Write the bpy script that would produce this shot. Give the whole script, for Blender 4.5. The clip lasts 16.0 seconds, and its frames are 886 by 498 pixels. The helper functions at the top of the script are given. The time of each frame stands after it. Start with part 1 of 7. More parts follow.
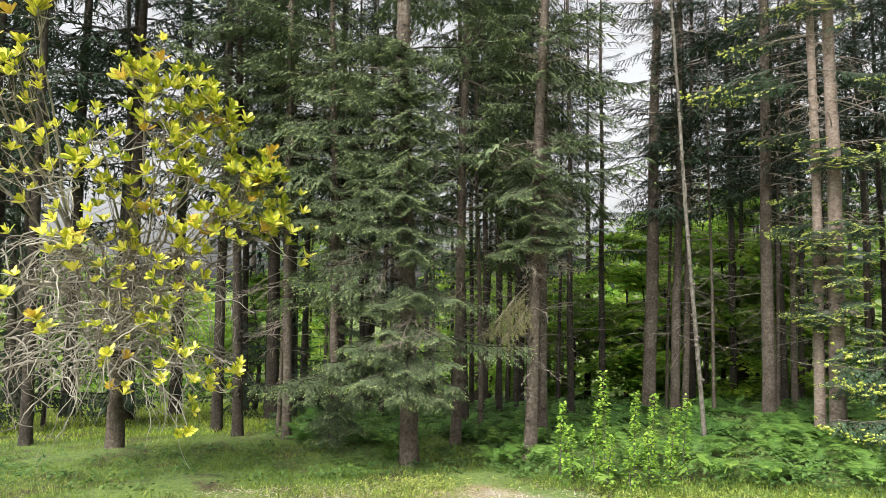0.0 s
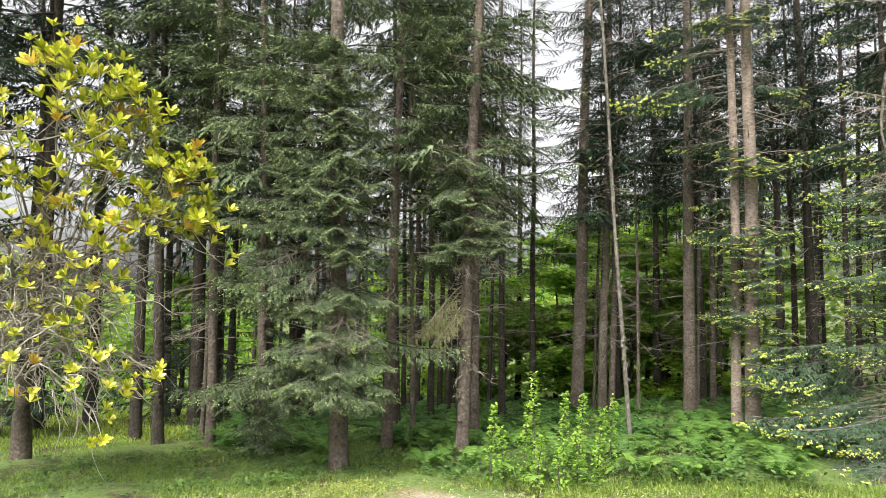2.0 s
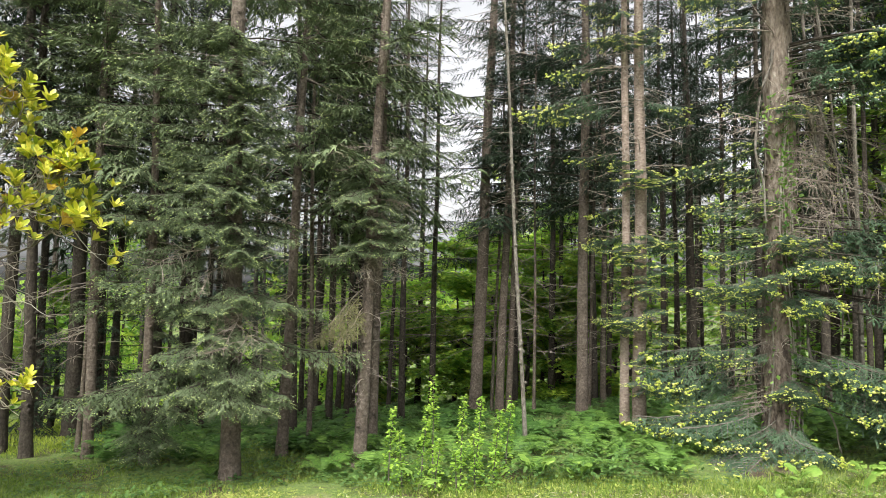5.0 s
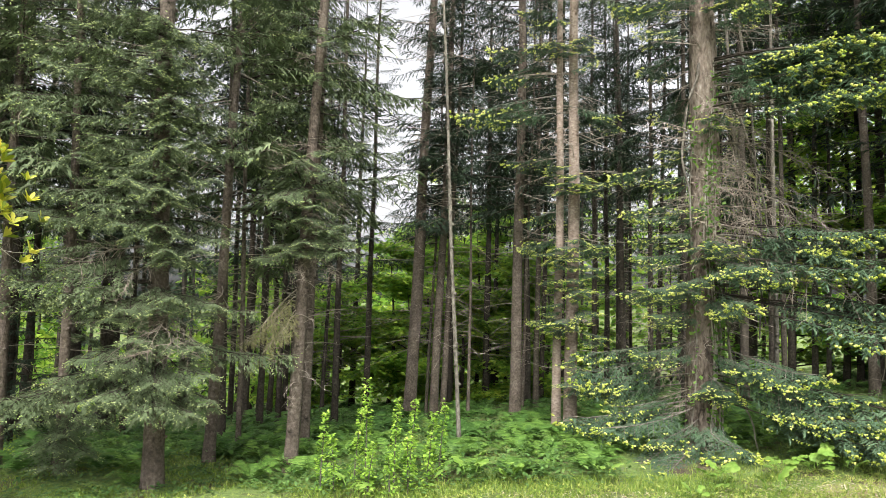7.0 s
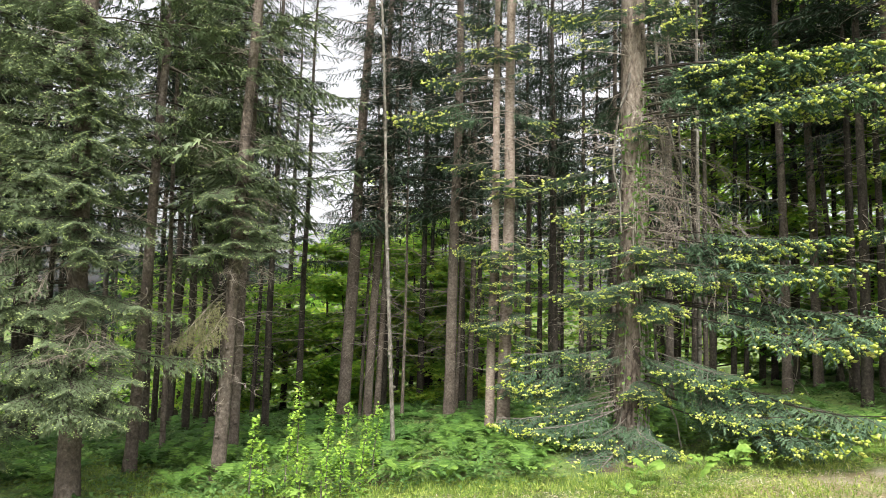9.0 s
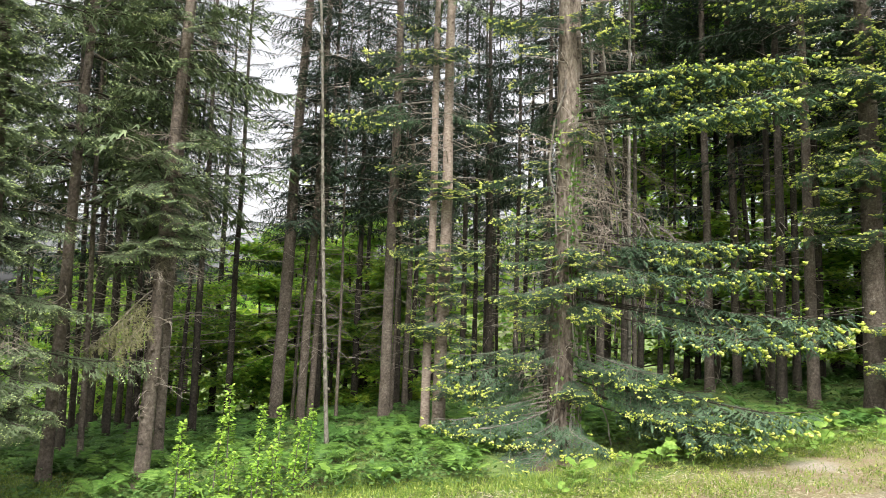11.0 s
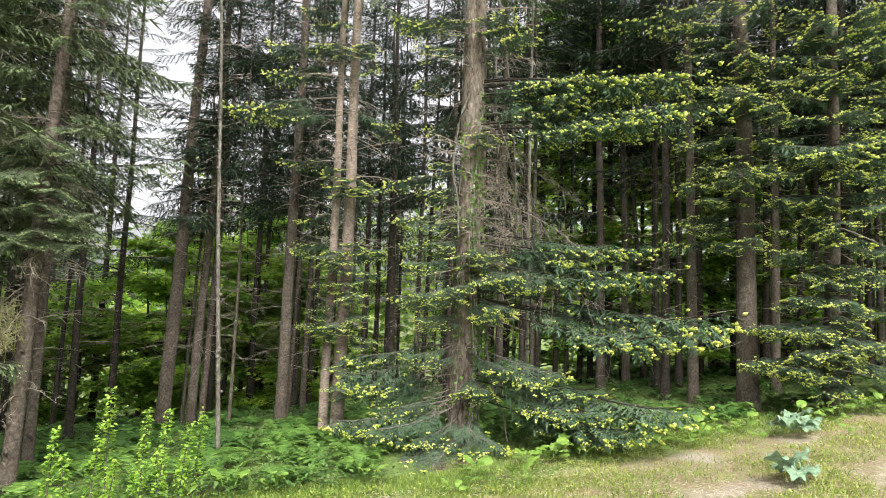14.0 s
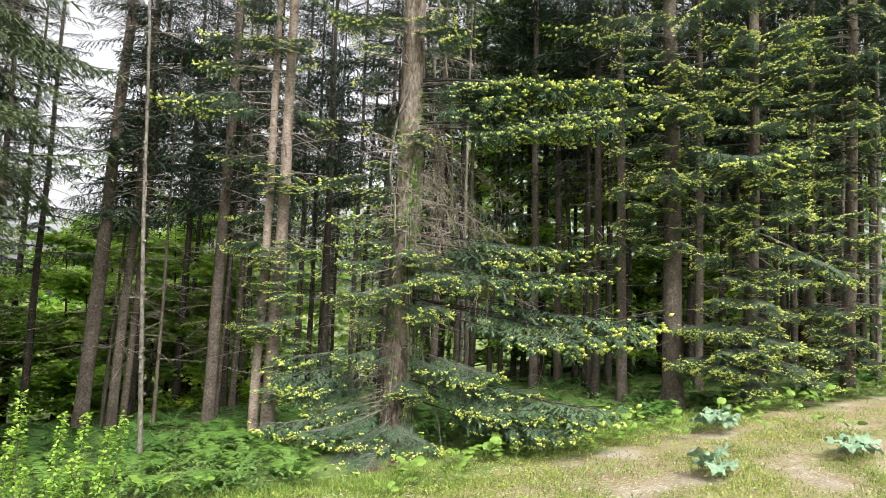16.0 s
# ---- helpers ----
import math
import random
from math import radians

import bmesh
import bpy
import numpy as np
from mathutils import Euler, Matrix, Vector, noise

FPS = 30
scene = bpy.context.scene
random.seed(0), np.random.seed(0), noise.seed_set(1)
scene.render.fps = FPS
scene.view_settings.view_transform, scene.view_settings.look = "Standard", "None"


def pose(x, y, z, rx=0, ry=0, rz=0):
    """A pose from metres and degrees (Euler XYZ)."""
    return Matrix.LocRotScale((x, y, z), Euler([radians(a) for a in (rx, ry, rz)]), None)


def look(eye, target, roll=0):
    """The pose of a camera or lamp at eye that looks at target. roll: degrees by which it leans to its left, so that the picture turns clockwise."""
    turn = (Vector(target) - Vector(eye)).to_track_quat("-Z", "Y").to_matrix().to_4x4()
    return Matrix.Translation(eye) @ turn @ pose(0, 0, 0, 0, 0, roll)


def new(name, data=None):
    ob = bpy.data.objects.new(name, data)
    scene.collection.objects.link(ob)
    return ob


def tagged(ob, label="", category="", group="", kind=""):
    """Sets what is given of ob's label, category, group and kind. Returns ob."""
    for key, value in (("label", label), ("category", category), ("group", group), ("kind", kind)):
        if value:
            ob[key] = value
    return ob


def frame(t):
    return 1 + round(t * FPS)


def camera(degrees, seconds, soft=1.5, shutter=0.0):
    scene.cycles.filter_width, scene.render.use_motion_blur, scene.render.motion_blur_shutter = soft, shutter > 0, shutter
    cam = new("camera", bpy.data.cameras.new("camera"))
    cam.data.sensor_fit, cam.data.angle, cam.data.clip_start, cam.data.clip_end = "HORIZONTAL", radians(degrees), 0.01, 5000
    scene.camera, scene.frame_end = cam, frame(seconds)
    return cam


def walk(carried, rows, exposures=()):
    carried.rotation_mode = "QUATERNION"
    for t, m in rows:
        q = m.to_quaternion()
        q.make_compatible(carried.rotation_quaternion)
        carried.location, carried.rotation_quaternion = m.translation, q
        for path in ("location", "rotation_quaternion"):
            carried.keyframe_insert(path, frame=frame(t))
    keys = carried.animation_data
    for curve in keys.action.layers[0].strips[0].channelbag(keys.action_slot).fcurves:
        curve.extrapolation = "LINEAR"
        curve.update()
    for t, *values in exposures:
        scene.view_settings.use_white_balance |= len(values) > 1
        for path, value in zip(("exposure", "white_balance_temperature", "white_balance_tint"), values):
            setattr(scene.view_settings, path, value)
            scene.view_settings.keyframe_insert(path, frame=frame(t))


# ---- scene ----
cam = camera(68.6, 16.0, soft=0.5)
EYE = 1.7
ROWS = [
    (0.0, 0.000, 0.097, -0.003, 0.02, 3.88, -0.42),
    (0.5, 0.002, 0.120, -0.012, -1.32, 3.98, -0.42),
    (1.0, 0.004, 0.137, -0.018, -2.91, 4.05, -0.50),
    (1.5, 0.008, 0.149, -0.025, -4.30, 4.13, -0.51),
    (2.0, 0.008, 0.163, -0.021, -5.87, 4.19, -0.56),
    (2.5, 0.009, 0.173, -0.022, -7.22, 4.24, -0.64),
    (3.0, 0.012, 0.180, -0.023, -8.74, 4.32, -0.74),
    (3.5, 0.015, 0.183, -0.024, -10.07, 4.39, -0.78),
    (4.0, 0.013, 0.191, -0.023, -11.63, 4.46, -0.88),
    (6.5, 0.033, 0.229, -0.018, -18.63, 4.81, -1.18),
    (7.0, 0.035, 0.235, -0.016, -20.13, 4.86, -1.25),
    (7.5, 0.040, 0.246, -0.011, -21.48, 4.90, -1.26),
    (8.0, 0.043, 0.251, -0.013, -22.96, 5.01, -1.33),
    (8.5, 0.046, 0.261, -0.013, -24.31, 5.07, -1.32),
    (9.0, 0.043, 0.268, -0.014, -25.84, 5.18, -1.37),
    (11.5, 0.040, 0.314, -0.032, -33.00, 5.55, -1.62),
    (12.0, 0.048, 0.318, -0.033, -34.49, 5.60, -1.68),
    (12.5, 0.053, 0.328, -0.036, -35.81, 5.65, -1.72),
    (13.0, 0.062, 0.322, -0.037, -37.29, 5.68, -1.73),
    (13.5, 0.066, 0.325, -0.038, -38.60, 5.76, -1.77),
    (14.0, 0.073, 0.331, -0.043, -40.10, 5.83, -1.79),
    (14.5, 0.075, 0.337, -0.044, -41.42, 5.89, -1.85),
    (15.0, 0.083, 0.344, -0.042, -42.93, 5.93, -1.87),
    (15.5, 0.094, 0.347, -0.041, -44.23, 5.97, -1.94),
    (16.0, 0.104, 0.357, -0.040, -45.74, 5.99, -1.98),
]
walk(cam, [(t, pose(x, y, EYE + z, 90 + pitch, roll, yaw)) for t, x, y, z, yaw, pitch, roll in ROWS], exposures=[(0.0, 1.06), (1.0, 1.20), (2.5, 1.28), (4.0, 1.20), (8.0, 1.33), (16.0, 1.25)])

# ---- light ----
SUN_EL, SUN_AZ = 51.0, 208.0          # degrees; azimuth clockwise from +y
world = bpy.data.worlds.new("sky")
scene.world = world
world.use_nodes = True
wn = world.node_tree.nodes
sky = wn.new("ShaderNodeTexSky")
sky.sky_type, sky.sun_disc = "NISHITA", False
sky.sun_elevation, sky.sun_rotation = radians(SUN_EL), radians(SUN_AZ)
sky.air_density, sky.dust_density, sky.ozone_density = 1.0, 6.0, 1.0
veil = wn.new("ShaderNodeHueSaturation")
veil.inputs["Saturation"].default_value = 0.1
world.node_tree.links.new(sky.outputs[0], veil.inputs["Color"])
world.node_tree.links.new(veil.outputs[0], wn["Background"].inputs[0])
wn["Background"].inputs[1].default_value = 0.15
sun = new("sun", bpy.data.lights.new("sun", "SUN"))
sun.data.energy, sun.data.angle, sun.data.color = 1.2, radians(14), (1.0, 0.95, 0.86)
sa, se = radians(SUN_AZ), radians(SUN_EL)
sun.matrix_world = look((0, 0, 0), (-math.sin(sa) * math.cos(se), -math.cos(sa) * math.cos(se), -math.sin(se)))

# ---- materials ----
rng = np.random.default_rng(7)


def material(name, stops, scale=6.0, rough=0.8, bump=0.0, bump_scale=40.0, stretch=(1, 1, 1), island=0.0, translucent=0.0, spec=0.3, second=None):
    """Noise-driven colours (stops), a second larger scale of variation, random shade by piece, fine relief."""
    m = bpy.data.materials.new(name)
    m.use_nodes = True
    n, l = m.node_tree.nodes, m.node_tree.links
    b = n["Principled BSDF"]
    b.inputs["Roughness"].default_value = rough
    b.inputs["Specular IOR Level"].default_value = spec
    co = n.new("ShaderNodeTexCoord")
    mp = n.new("ShaderNodeMapping")
    mp.inputs["Scale"].default_value = stretch
    l.new(co.outputs["Object"], mp.inputs[0])
    no = n.new("ShaderNodeTexNoise")
    no.inputs["Scale"].default_value, no.inputs["Detail"].default_value, no.inputs["Roughness"].default_value = scale, 6, 0.65
    l.new(mp.outputs[0], no.inputs[0])
    big = n.new("ShaderNodeTexNoise")
    big.inputs["Scale"].default_value = scale * 0.13
    l.new(mp.outputs[0], big.inputs[0])
    add = n.new("ShaderNodeMath")
    add.operation = "MULTIPLY_ADD"
    l.new(big.outputs[0], add.inputs[0])
    add.inputs[1].default_value = 0.5
    l.new(no.outputs[0], add.inputs[2])
    sub = n.new("ShaderNodeMath")
    sub.operation = "SUBTRACT"
    l.new(add.outputs[0], sub.inputs[0])
    sub.inputs[1].default_value = 0.25
    value = sub.outputs[0]
    if island:
        geo = n.new("ShaderNodeNewGeometry")
        isl = n.new("ShaderNodeMath")
        isl.operation = "MULTIPLY_ADD"
        l.new(geo.outputs["Random Per Island"], isl.inputs[0])
        isl.inputs[1].default_value = island
        l.new(value, isl.inputs[2])
        s2 = n.new("ShaderNodeMath")
        s2.operation = "SUBTRACT"
        l.new(isl.outputs[0], s2.inputs[0])
        s2.inputs[1].default_value = island * 0.5
        value = s2.outputs[0]
    ra = n.new("ShaderNodeValToRGB")
    while len(ra.color_ramp.elements) < len(stops):
        ra.color_ramp.elements.new(0.5)
    for e, (p, c) in zip(ra.color_ramp.elements, stops):
        e.position, e.color = p, (*c, 1)
    l.new(value, ra.inputs[0])
    l.new(ra.outputs[0], b.inputs["Base Color"])
    if bump:
        bn = n.new("ShaderNodeTexNoise")
        bn.inputs["Scale"].default_value, bn.inputs["Detail"].default_value = bump_scale, 5
        l.new(mp.outputs[0], bn.inputs[0])
        bu = n.new("ShaderNodeBump")
        bu.inputs["Strength"].default_value, bu.inputs["Distance"].default_value = bump, 0.02
        l.new(bn.outputs[0], bu.inputs["Height"])
        l.new(bu.outputs[0], b.inputs["Normal"])
    if translucent:
        tr = n.new("ShaderNodeBsdfTranslucent")
        l.new(ra.outputs[0], tr.inputs[0])
        mx = n.new("ShaderNodeMixShader")
        mx.inputs[0].default_value = translucent
        l.new(b.outputs[0], mx.inputs[1])
        l.new(tr.outputs[0], mx.inputs[2])
        l.new(mx.outputs[0], n["Material Output"].inputs[0])
    return m


BARK_GREY = material("bark_grey", [(0.28, (0.048, 0.038, 0.031)), (0.45, (0.096, 0.077, 0.062)), (0.6, (0.152, 0.125, 0.102)), (0.78, (0.25, 0.22, 0.185))], 26, 0.92, 1.0, 48, (1, 1, 0.9))
BARK_TAN = material("bark_tan", [(0.28, (0.12, 0.09, 0.073)), (0.45, (0.235, 0.183, 0.15)), (0.6, (0.315, 0.255, 0.212)), (0.78, (0.46, 0.39, 0.335))], 22, 0.92, 0.8, 50, (1, 1, 1.5))
# Darker bark: the shade on trunks inside the wood is put into the colour
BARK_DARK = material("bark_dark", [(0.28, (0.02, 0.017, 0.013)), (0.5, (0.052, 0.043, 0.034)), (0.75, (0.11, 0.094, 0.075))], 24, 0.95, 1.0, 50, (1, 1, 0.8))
BARK_PALE = material("bark_pale", [(0.28, (0.055, 0.047, 0.038)), (0.5, (0.15, 0.135, 0.112)), (0.75, (0.29, 0.27, 0.235))], 26, 0.9, 0.8, 50, (1, 1, 0.5))
DEADWOOD = material("deadwood", [(0.3, (0.13, 0.11, 0.09)), (0.6, (0.33, 0.285, 0.235)), (0.8, (0.46, 0.41, 0.35))], 14, 0.95, 0.4, 50)
NEEDLE = material("needles", [(0.2, (0.06, 0.088, 0.048)), (0.5, (0.142, 0.184, 0.098)), (0.8, (0.255, 0.31, 0.165))], 3, 0.75, island=0.18, translucent=0.12, spec=0.12)
NEEDLE_BLUE = material("needles_bluish", [(0.2, (0.036, 0.068, 0.042)), (0.5, (0.085, 0.14, 0.08)), (0.8, (0.155, 0.23, 0.13))], 3, 0.7, island=0.18, translucent=0.1, spec=0.15)
# Needle colour of the inner wood, with its shade painted in
NEEDLE_SHADE = material("needles_shaded", [(0.2, (0.012, 0.022, 0.014)), (0.5, (0.028, 0.05, 0.028)), (0.8, (0.055, 0.09, 0.04))], 3, 0.6, island=0.3, translucent=0.1)
NEEDLE_OLD = material("needles_browned", [(0.2, (0.07, 0.075, 0.03)), (0.5, (0.16, 0.16, 0.07)), (0.8, (0.26, 0.25, 0.12))], 3, 0.7, island=0.35, translucent=0.1)
SHOOT = material("new_shoots", [(0.2, (0.34, 0.44, 0.06)), (0.5, (0.56, 0.62, 0.12)), (0.8, (0.84, 0.83, 0.30))], 8, 0.5, island=0.6, translucent=0.25)
NEEDLE_DRY = material("needles_withered", [(0.2, (0.05, 0.045, 0.03)), (0.5, (0.12, 0.105, 0.07)), (0.8, (0.20, 0.18, 0.125))], 3, 0.75, island=0.5)
BARK_FURROWED = material("bark_furrowed", [(0.3, (0.045, 0.034, 0.027)), (0.45, (0.145, 0.115, 0.092)), (0.6, (0.235, 0.195, 0.16)), (0.75, (0.36, 0.32, 0.272))], 22, 0.92, 1.6, 30, (1, 1, 0.4))
SHOOT_SOFT = material("soft_shoots", [(0.2, (0.24, 0.34, 0.10)), (0.5, (0.40, 0.50, 0.18)), (0.8, (0.58, 0.64, 0.32))], 8, 0.5, island=0.4, translucent=0.2)
BEECH = material("broad_leaves", [(0.2, (0.08, 0.21, 0.03)), (0.5, (0.24, 0.43, 0.05)), (0.8, (0.50, 0.62, 0.09))], 0.8, 0.5, island=0.45, translucent=0.5)
# Fern in two copies, shaded and lit: the difference in light is in the colour
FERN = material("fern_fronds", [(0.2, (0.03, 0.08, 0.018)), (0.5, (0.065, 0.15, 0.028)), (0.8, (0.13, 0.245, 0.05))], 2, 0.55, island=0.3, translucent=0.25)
FERN_LIT = material("lit_fern_fronds", [(0.2, (0.05, 0.12, 0.02)), (0.5, (0.115, 0.22, 0.04)), (0.8, (0.22, 0.35, 0.075))], 1.2, 0.55, island=0.4, translucent=0.3)
HERB = material("herb_leaves", [(0.2, (0.035, 0.09, 0.022)), (0.5, (0.09, 0.175, 0.045)), (0.8, (0.18, 0.29, 0.08))], 1.2, 0.55, island=0.4, translucent=0.2)
GRASS = material("grass_blades", [(0.2, (0.08, 0.15, 0.02)), (0.5, (0.19, 0.29, 0.045)), (0.8, (0.38, 0.42, 0.12))], 0.9, 0.6, island=0.4, translucent=0.3)
GRASS_DRY = material("dry_grass", [(0.2, (0.12, 0.20, 0.03)), (0.5, (0.25, 0.335, 0.06)), (0.8, (0.46, 0.48, 0.14))], 0.9, 0.6, island=0.6, translucent=0.3)
# Lighter copy of the grass: sunshine on the meadow is part of its colour
MEADOW_SUNLIT = material("meadow_grass", [(0.2, (0.20, 0.30, 0.03)), (0.5, (0.36, 0.46, 0.06)), (0.8, (0.52, 0.58, 0.12))], 0.5, 0.6, island=0.4, translucent=0.35)
STRAW = material("dry_blades", [(0.2, (0.22, 0.175, 0.10)), (0.5, (0.42, 0.36, 0.23)), (0.8, (0.66, 0.60, 0.46))], 1.5, 0.8, island=0.6, translucent=0.1)
SAPLING = material("sapling_leaves", [(0.2, (0.16, 0.32, 0.04)), (0.5, (0.30, 0.48, 0.07)), (0.8, (0.48, 0.62, 0.13))], 4, 0.45, island=0.4, translucent=0.35)
LAUREL = material("laurel_leaves", [(0.2, (0.21, 0.29, 0.02)), (0.5, (0.54, 0.55, 0.04)), (0.8, (0.86, 0.81, 0.15))], 3, 0.3, island=0.75, translucent=0.3, spec=0.5)
LAUREL_OLD = material("aged_laurel_leaves", [(0.2, (0.32, 0.20, 0.03)), (0.5, (0.58, 0.40, 0.05)), (0.8, (0.66, 0.52, 0.10))], 3, 0.4, island=0.5, translucent=0.3)
TWIG = material("grey_twigs", [(0.25, (0.08, 0.07, 0.055)), (0.5, (0.25, 0.228, 0.188)), (0.8, (0.56, 0.53, 0.46))], 4, 0.9, 0.3, 60, island=0.3)
BURDOCK = material("glaucous_leaves", [(0.2, (0.10, 0.19, 0.105)), (0.5, (0.21, 0.32, 0.20)), (0.8, (0.36, 0.47, 0.33))], 12, 0.6, 0.5, 60, island=0.3, translucent=0.15)
ROUND = material("round_leaves", [(0.2, (0.08, 0.18, 0.025)), (0.5, (0.17, 0.29, 0.05)), (0.8, (0.32, 0.43, 0.10))], 6, 0.5, 0.2, 50, island=0.35, translucent=0.2)
IVY = material("ivy_leaves", [(0.2, (0.05, 0.13, 0.025)), (0.5, (0.13, 0.26, 0.04)), (0.8, (0.26, 0.40, 0.09))], 4, 0.4, island=0.4, translucent=0.2)


def ground_material():
    m = bpy.data.materials.new("woodland_ground")
    m.use_nodes = True
    n, l = m.node_tree.nodes, m.node_tree.links
    b = n["Principled BSDF"]
    b.inputs["Roughness"].default_value = 0.95
    co = n.new("ShaderNodeTexCoord")

    def noise_at(scale, detail=6.0):
        k = n.new("ShaderNodeTexNoise")
        k.inputs["Scale"].default_value, k.inputs["Detail"].default_value, k.inputs["Roughness"].default_value = scale, detail, 0.65
        l.new(co.outputs["Object"], k.inputs[0])
        return k.outputs[0]

    def ramp(src, stops):
        r = n.new("ShaderNodeValToRGB")
        while len(r.color_ramp.elements) < len(stops):
            r.color_ramp.elements.new(0.5)
        for e, (p, c) in zip(r.color_ramp.elements, stops):
            e.position, e.color = p, (*c, 1)
        l.new(src, r.inputs[0])
        return r.outputs[0]

    def mix(f, a, c):
        k = n.new("ShaderNodeMix")
        k.data_type = "RGBA"
        l.new(f, k.inputs[0]), l.new(a, k.inputs[6]), l.new(c, k.inputs[7])
        return k.outputs[2]
    track = n.new("ShaderNodeAttribute")
    track.attribute_name = "track"
    soil = ramp(noise_at(14), [(0.3, (0.035, 0.026, 0.016)), (0.5, (0.085, 0.062, 0.036)), (0.7, (0.15, 0.115, 0.07))])
    moss = ramp(noise_at(22), [(0.3, (0.065, 0.115, 0.025)), (0.55, (0.15, 0.22, 0.05)), (0.75, (0.24, 0.30, 0.08))])
    litter = ramp(noise_at(60), [(0.3, (0.13, 0.125, 0.05)), (0.5, (0.26, 0.25, 0.11)), (0.7, (0.45, 0.41, 0.24))])
    chips = ramp(noise_at(80), [(0.35, (0.19, 0.15, 0.11)), (0.6, (0.48, 0.42, 0.35))])
    litter = mix(ramp(noise_at(3.1, 8.0), [(0.42, (0, 0, 0)), (0.56, (1, 1, 1))]), litter, ramp(noise_at(50), [(0.3, (0.13, 0.088, 0.05)), (0.5, (0.27, 0.20, 0.12)), (0.7, (0.44, 0.36, 0.25))]))
    bare = n.new("ShaderNodeAttribute")
    bare.attribute_name = "bare"
    worn = n.new("ShaderNodeMath")
    worn.operation = "MULTIPLY_ADD"
    l.new(noise_at(3.5, 9.0), worn.inputs[0])
    worn.inputs[1].default_value = 1.0
    l.new(bare.outputs["Fac"], worn.inputs[2])
    pale = n.new("ShaderNodeMapRange")
    pale.inputs[1].default_value, pale.inputs[2].default_value = 1.22, 1.5
    l.new(worn.outputs[0], pale.inputs[0])
    litter = mix(pale.outputs[0], litter, chips)
    patch = ramp(noise_at(1.3), [(0.36, (0, 0, 0)), (0.5, (1, 1, 1))])
    base = mix(patch, soil, moss)
    broken = n.new("ShaderNodeMath")
    broken.operation = "MULTIPLY_ADD"
    l.new(noise_at(2.6), broken.inputs[0])
    broken.inputs[1].default_value = 1.2
    l.new(track.outputs["Fac"], broken.inputs[2])
    half = n.new("ShaderNodeMath")
    half.operation = "MULTIPLY"
    half.inputs[1].default_value = 0.62
    l.new(broken.outputs[0], half.inputs[0])
    f2 = ramp(half.outputs[0], [(0.60, (0, 0, 0)), (0.84, (1, 1, 1))])
    l.new(mix(f2, base, litter), b.inputs["Base Color"])
    bu = n.new("ShaderNodeBump")
    bu.inputs["Strength"].default_value, bu.inputs["Distance"].default_value = 0.8, 0.03
    l.new(noise_at(45), bu.inputs["Height"])
    l.new(bu.outputs[0], b.inputs["Normal"])
    return m


# ---- mesh helpers ----
def mesh_np(name, verts, quads, mats, index=None):
    """A mesh from numpy vertices and four-cornered faces (a repeated last corner makes a triangle)."""
    me = bpy.data.meshes.new(name)
    verts, quads = np.asarray(verts, np.float32), np.asarray(quads, np.int32)
    tri = quads[:, 3] == quads[:, 2]
    keep = np.ones(quads.shape, bool)
    keep[tri, 3] = False
    sizes = keep.sum(1)
    starts = np.concatenate([[0], np.cumsum(sizes)[:-1]])
    me.vertices.add(len(verts)), me.loops.add(int(sizes.sum())), me.polygons.add(len(quads))
    me.vertices.foreach_set("co", verts.ravel())
    me.loops.foreach_set("vertex_index", quads[keep].astype(np.int32))
    me.polygons.foreach_set("loop_start", starts.astype(np.int32))
    if index is not None:
        me.polygons.foreach_set("material_index", np.asarray(index, np.int32))
    for m in mats:
        me.materials.append(m)
    me.update(calc_edges=True)
    return me


def join_np(parts):
    """Join (verts, quads, index) triples."""
    vs, qs, ix, k = [], [], [], 0
    for v, q, i in parts:
        vs.append(v), qs.append(q + k), ix.append(np.broadcast_to(i, len(q)))
        k += len(v)
    return np.concatenate(vs), np.concatenate(qs), np.concatenate(ix)


def moved(tpl, m):
    """A template moved by a 4 x 4 matrix."""
    m = np.array(m)
    return tpl[0] @ m[:3, :3].T + m[:3, 3], tpl[1], tpl[2]


def unit(v):
    return v / np.maximum(np.linalg.norm(v, axis=-1, keepdims=True), 1e-9)


def blades(root, along, side, length, width, index=0, fold=0.25, mid=0.5, keel=True):
    """Many small folded leaves: each is two halves that meet in a keel from root to tip, or, far off, one bent lozenge."""
    k = len(root)
    along, side = unit(along), unit(side)
    up = np.cross(along, side)
    length, width = np.broadcast_to(length, k)[:, None], np.broadcast_to(width, k)[:, None]
    tip = root + along * length
    centre = root + along * length * mid - up * width * fold
    a = root + along * length * mid + side * width * 0.5
    b = root + along * length * mid - side * width * 0.5
    if not keel:
        v = np.stack([root, a + up * width * fold, tip, b + up * width * fold], 1).reshape(-1, 3)
        q = np.arange(k)[:, None] * 4 + [0, 1, 2, 3]
        return v, q, np.full(len(q), index)
    v = np.stack([root, a, tip, b, centre], 1).reshape(-1, 3)
    o = np.arange(k)[:, None] * 5
    q = np.concatenate([o + [0, 4, 2, 1], o + [0, 3, 2, 4]])
    return v, q, np.full(len(q), index)


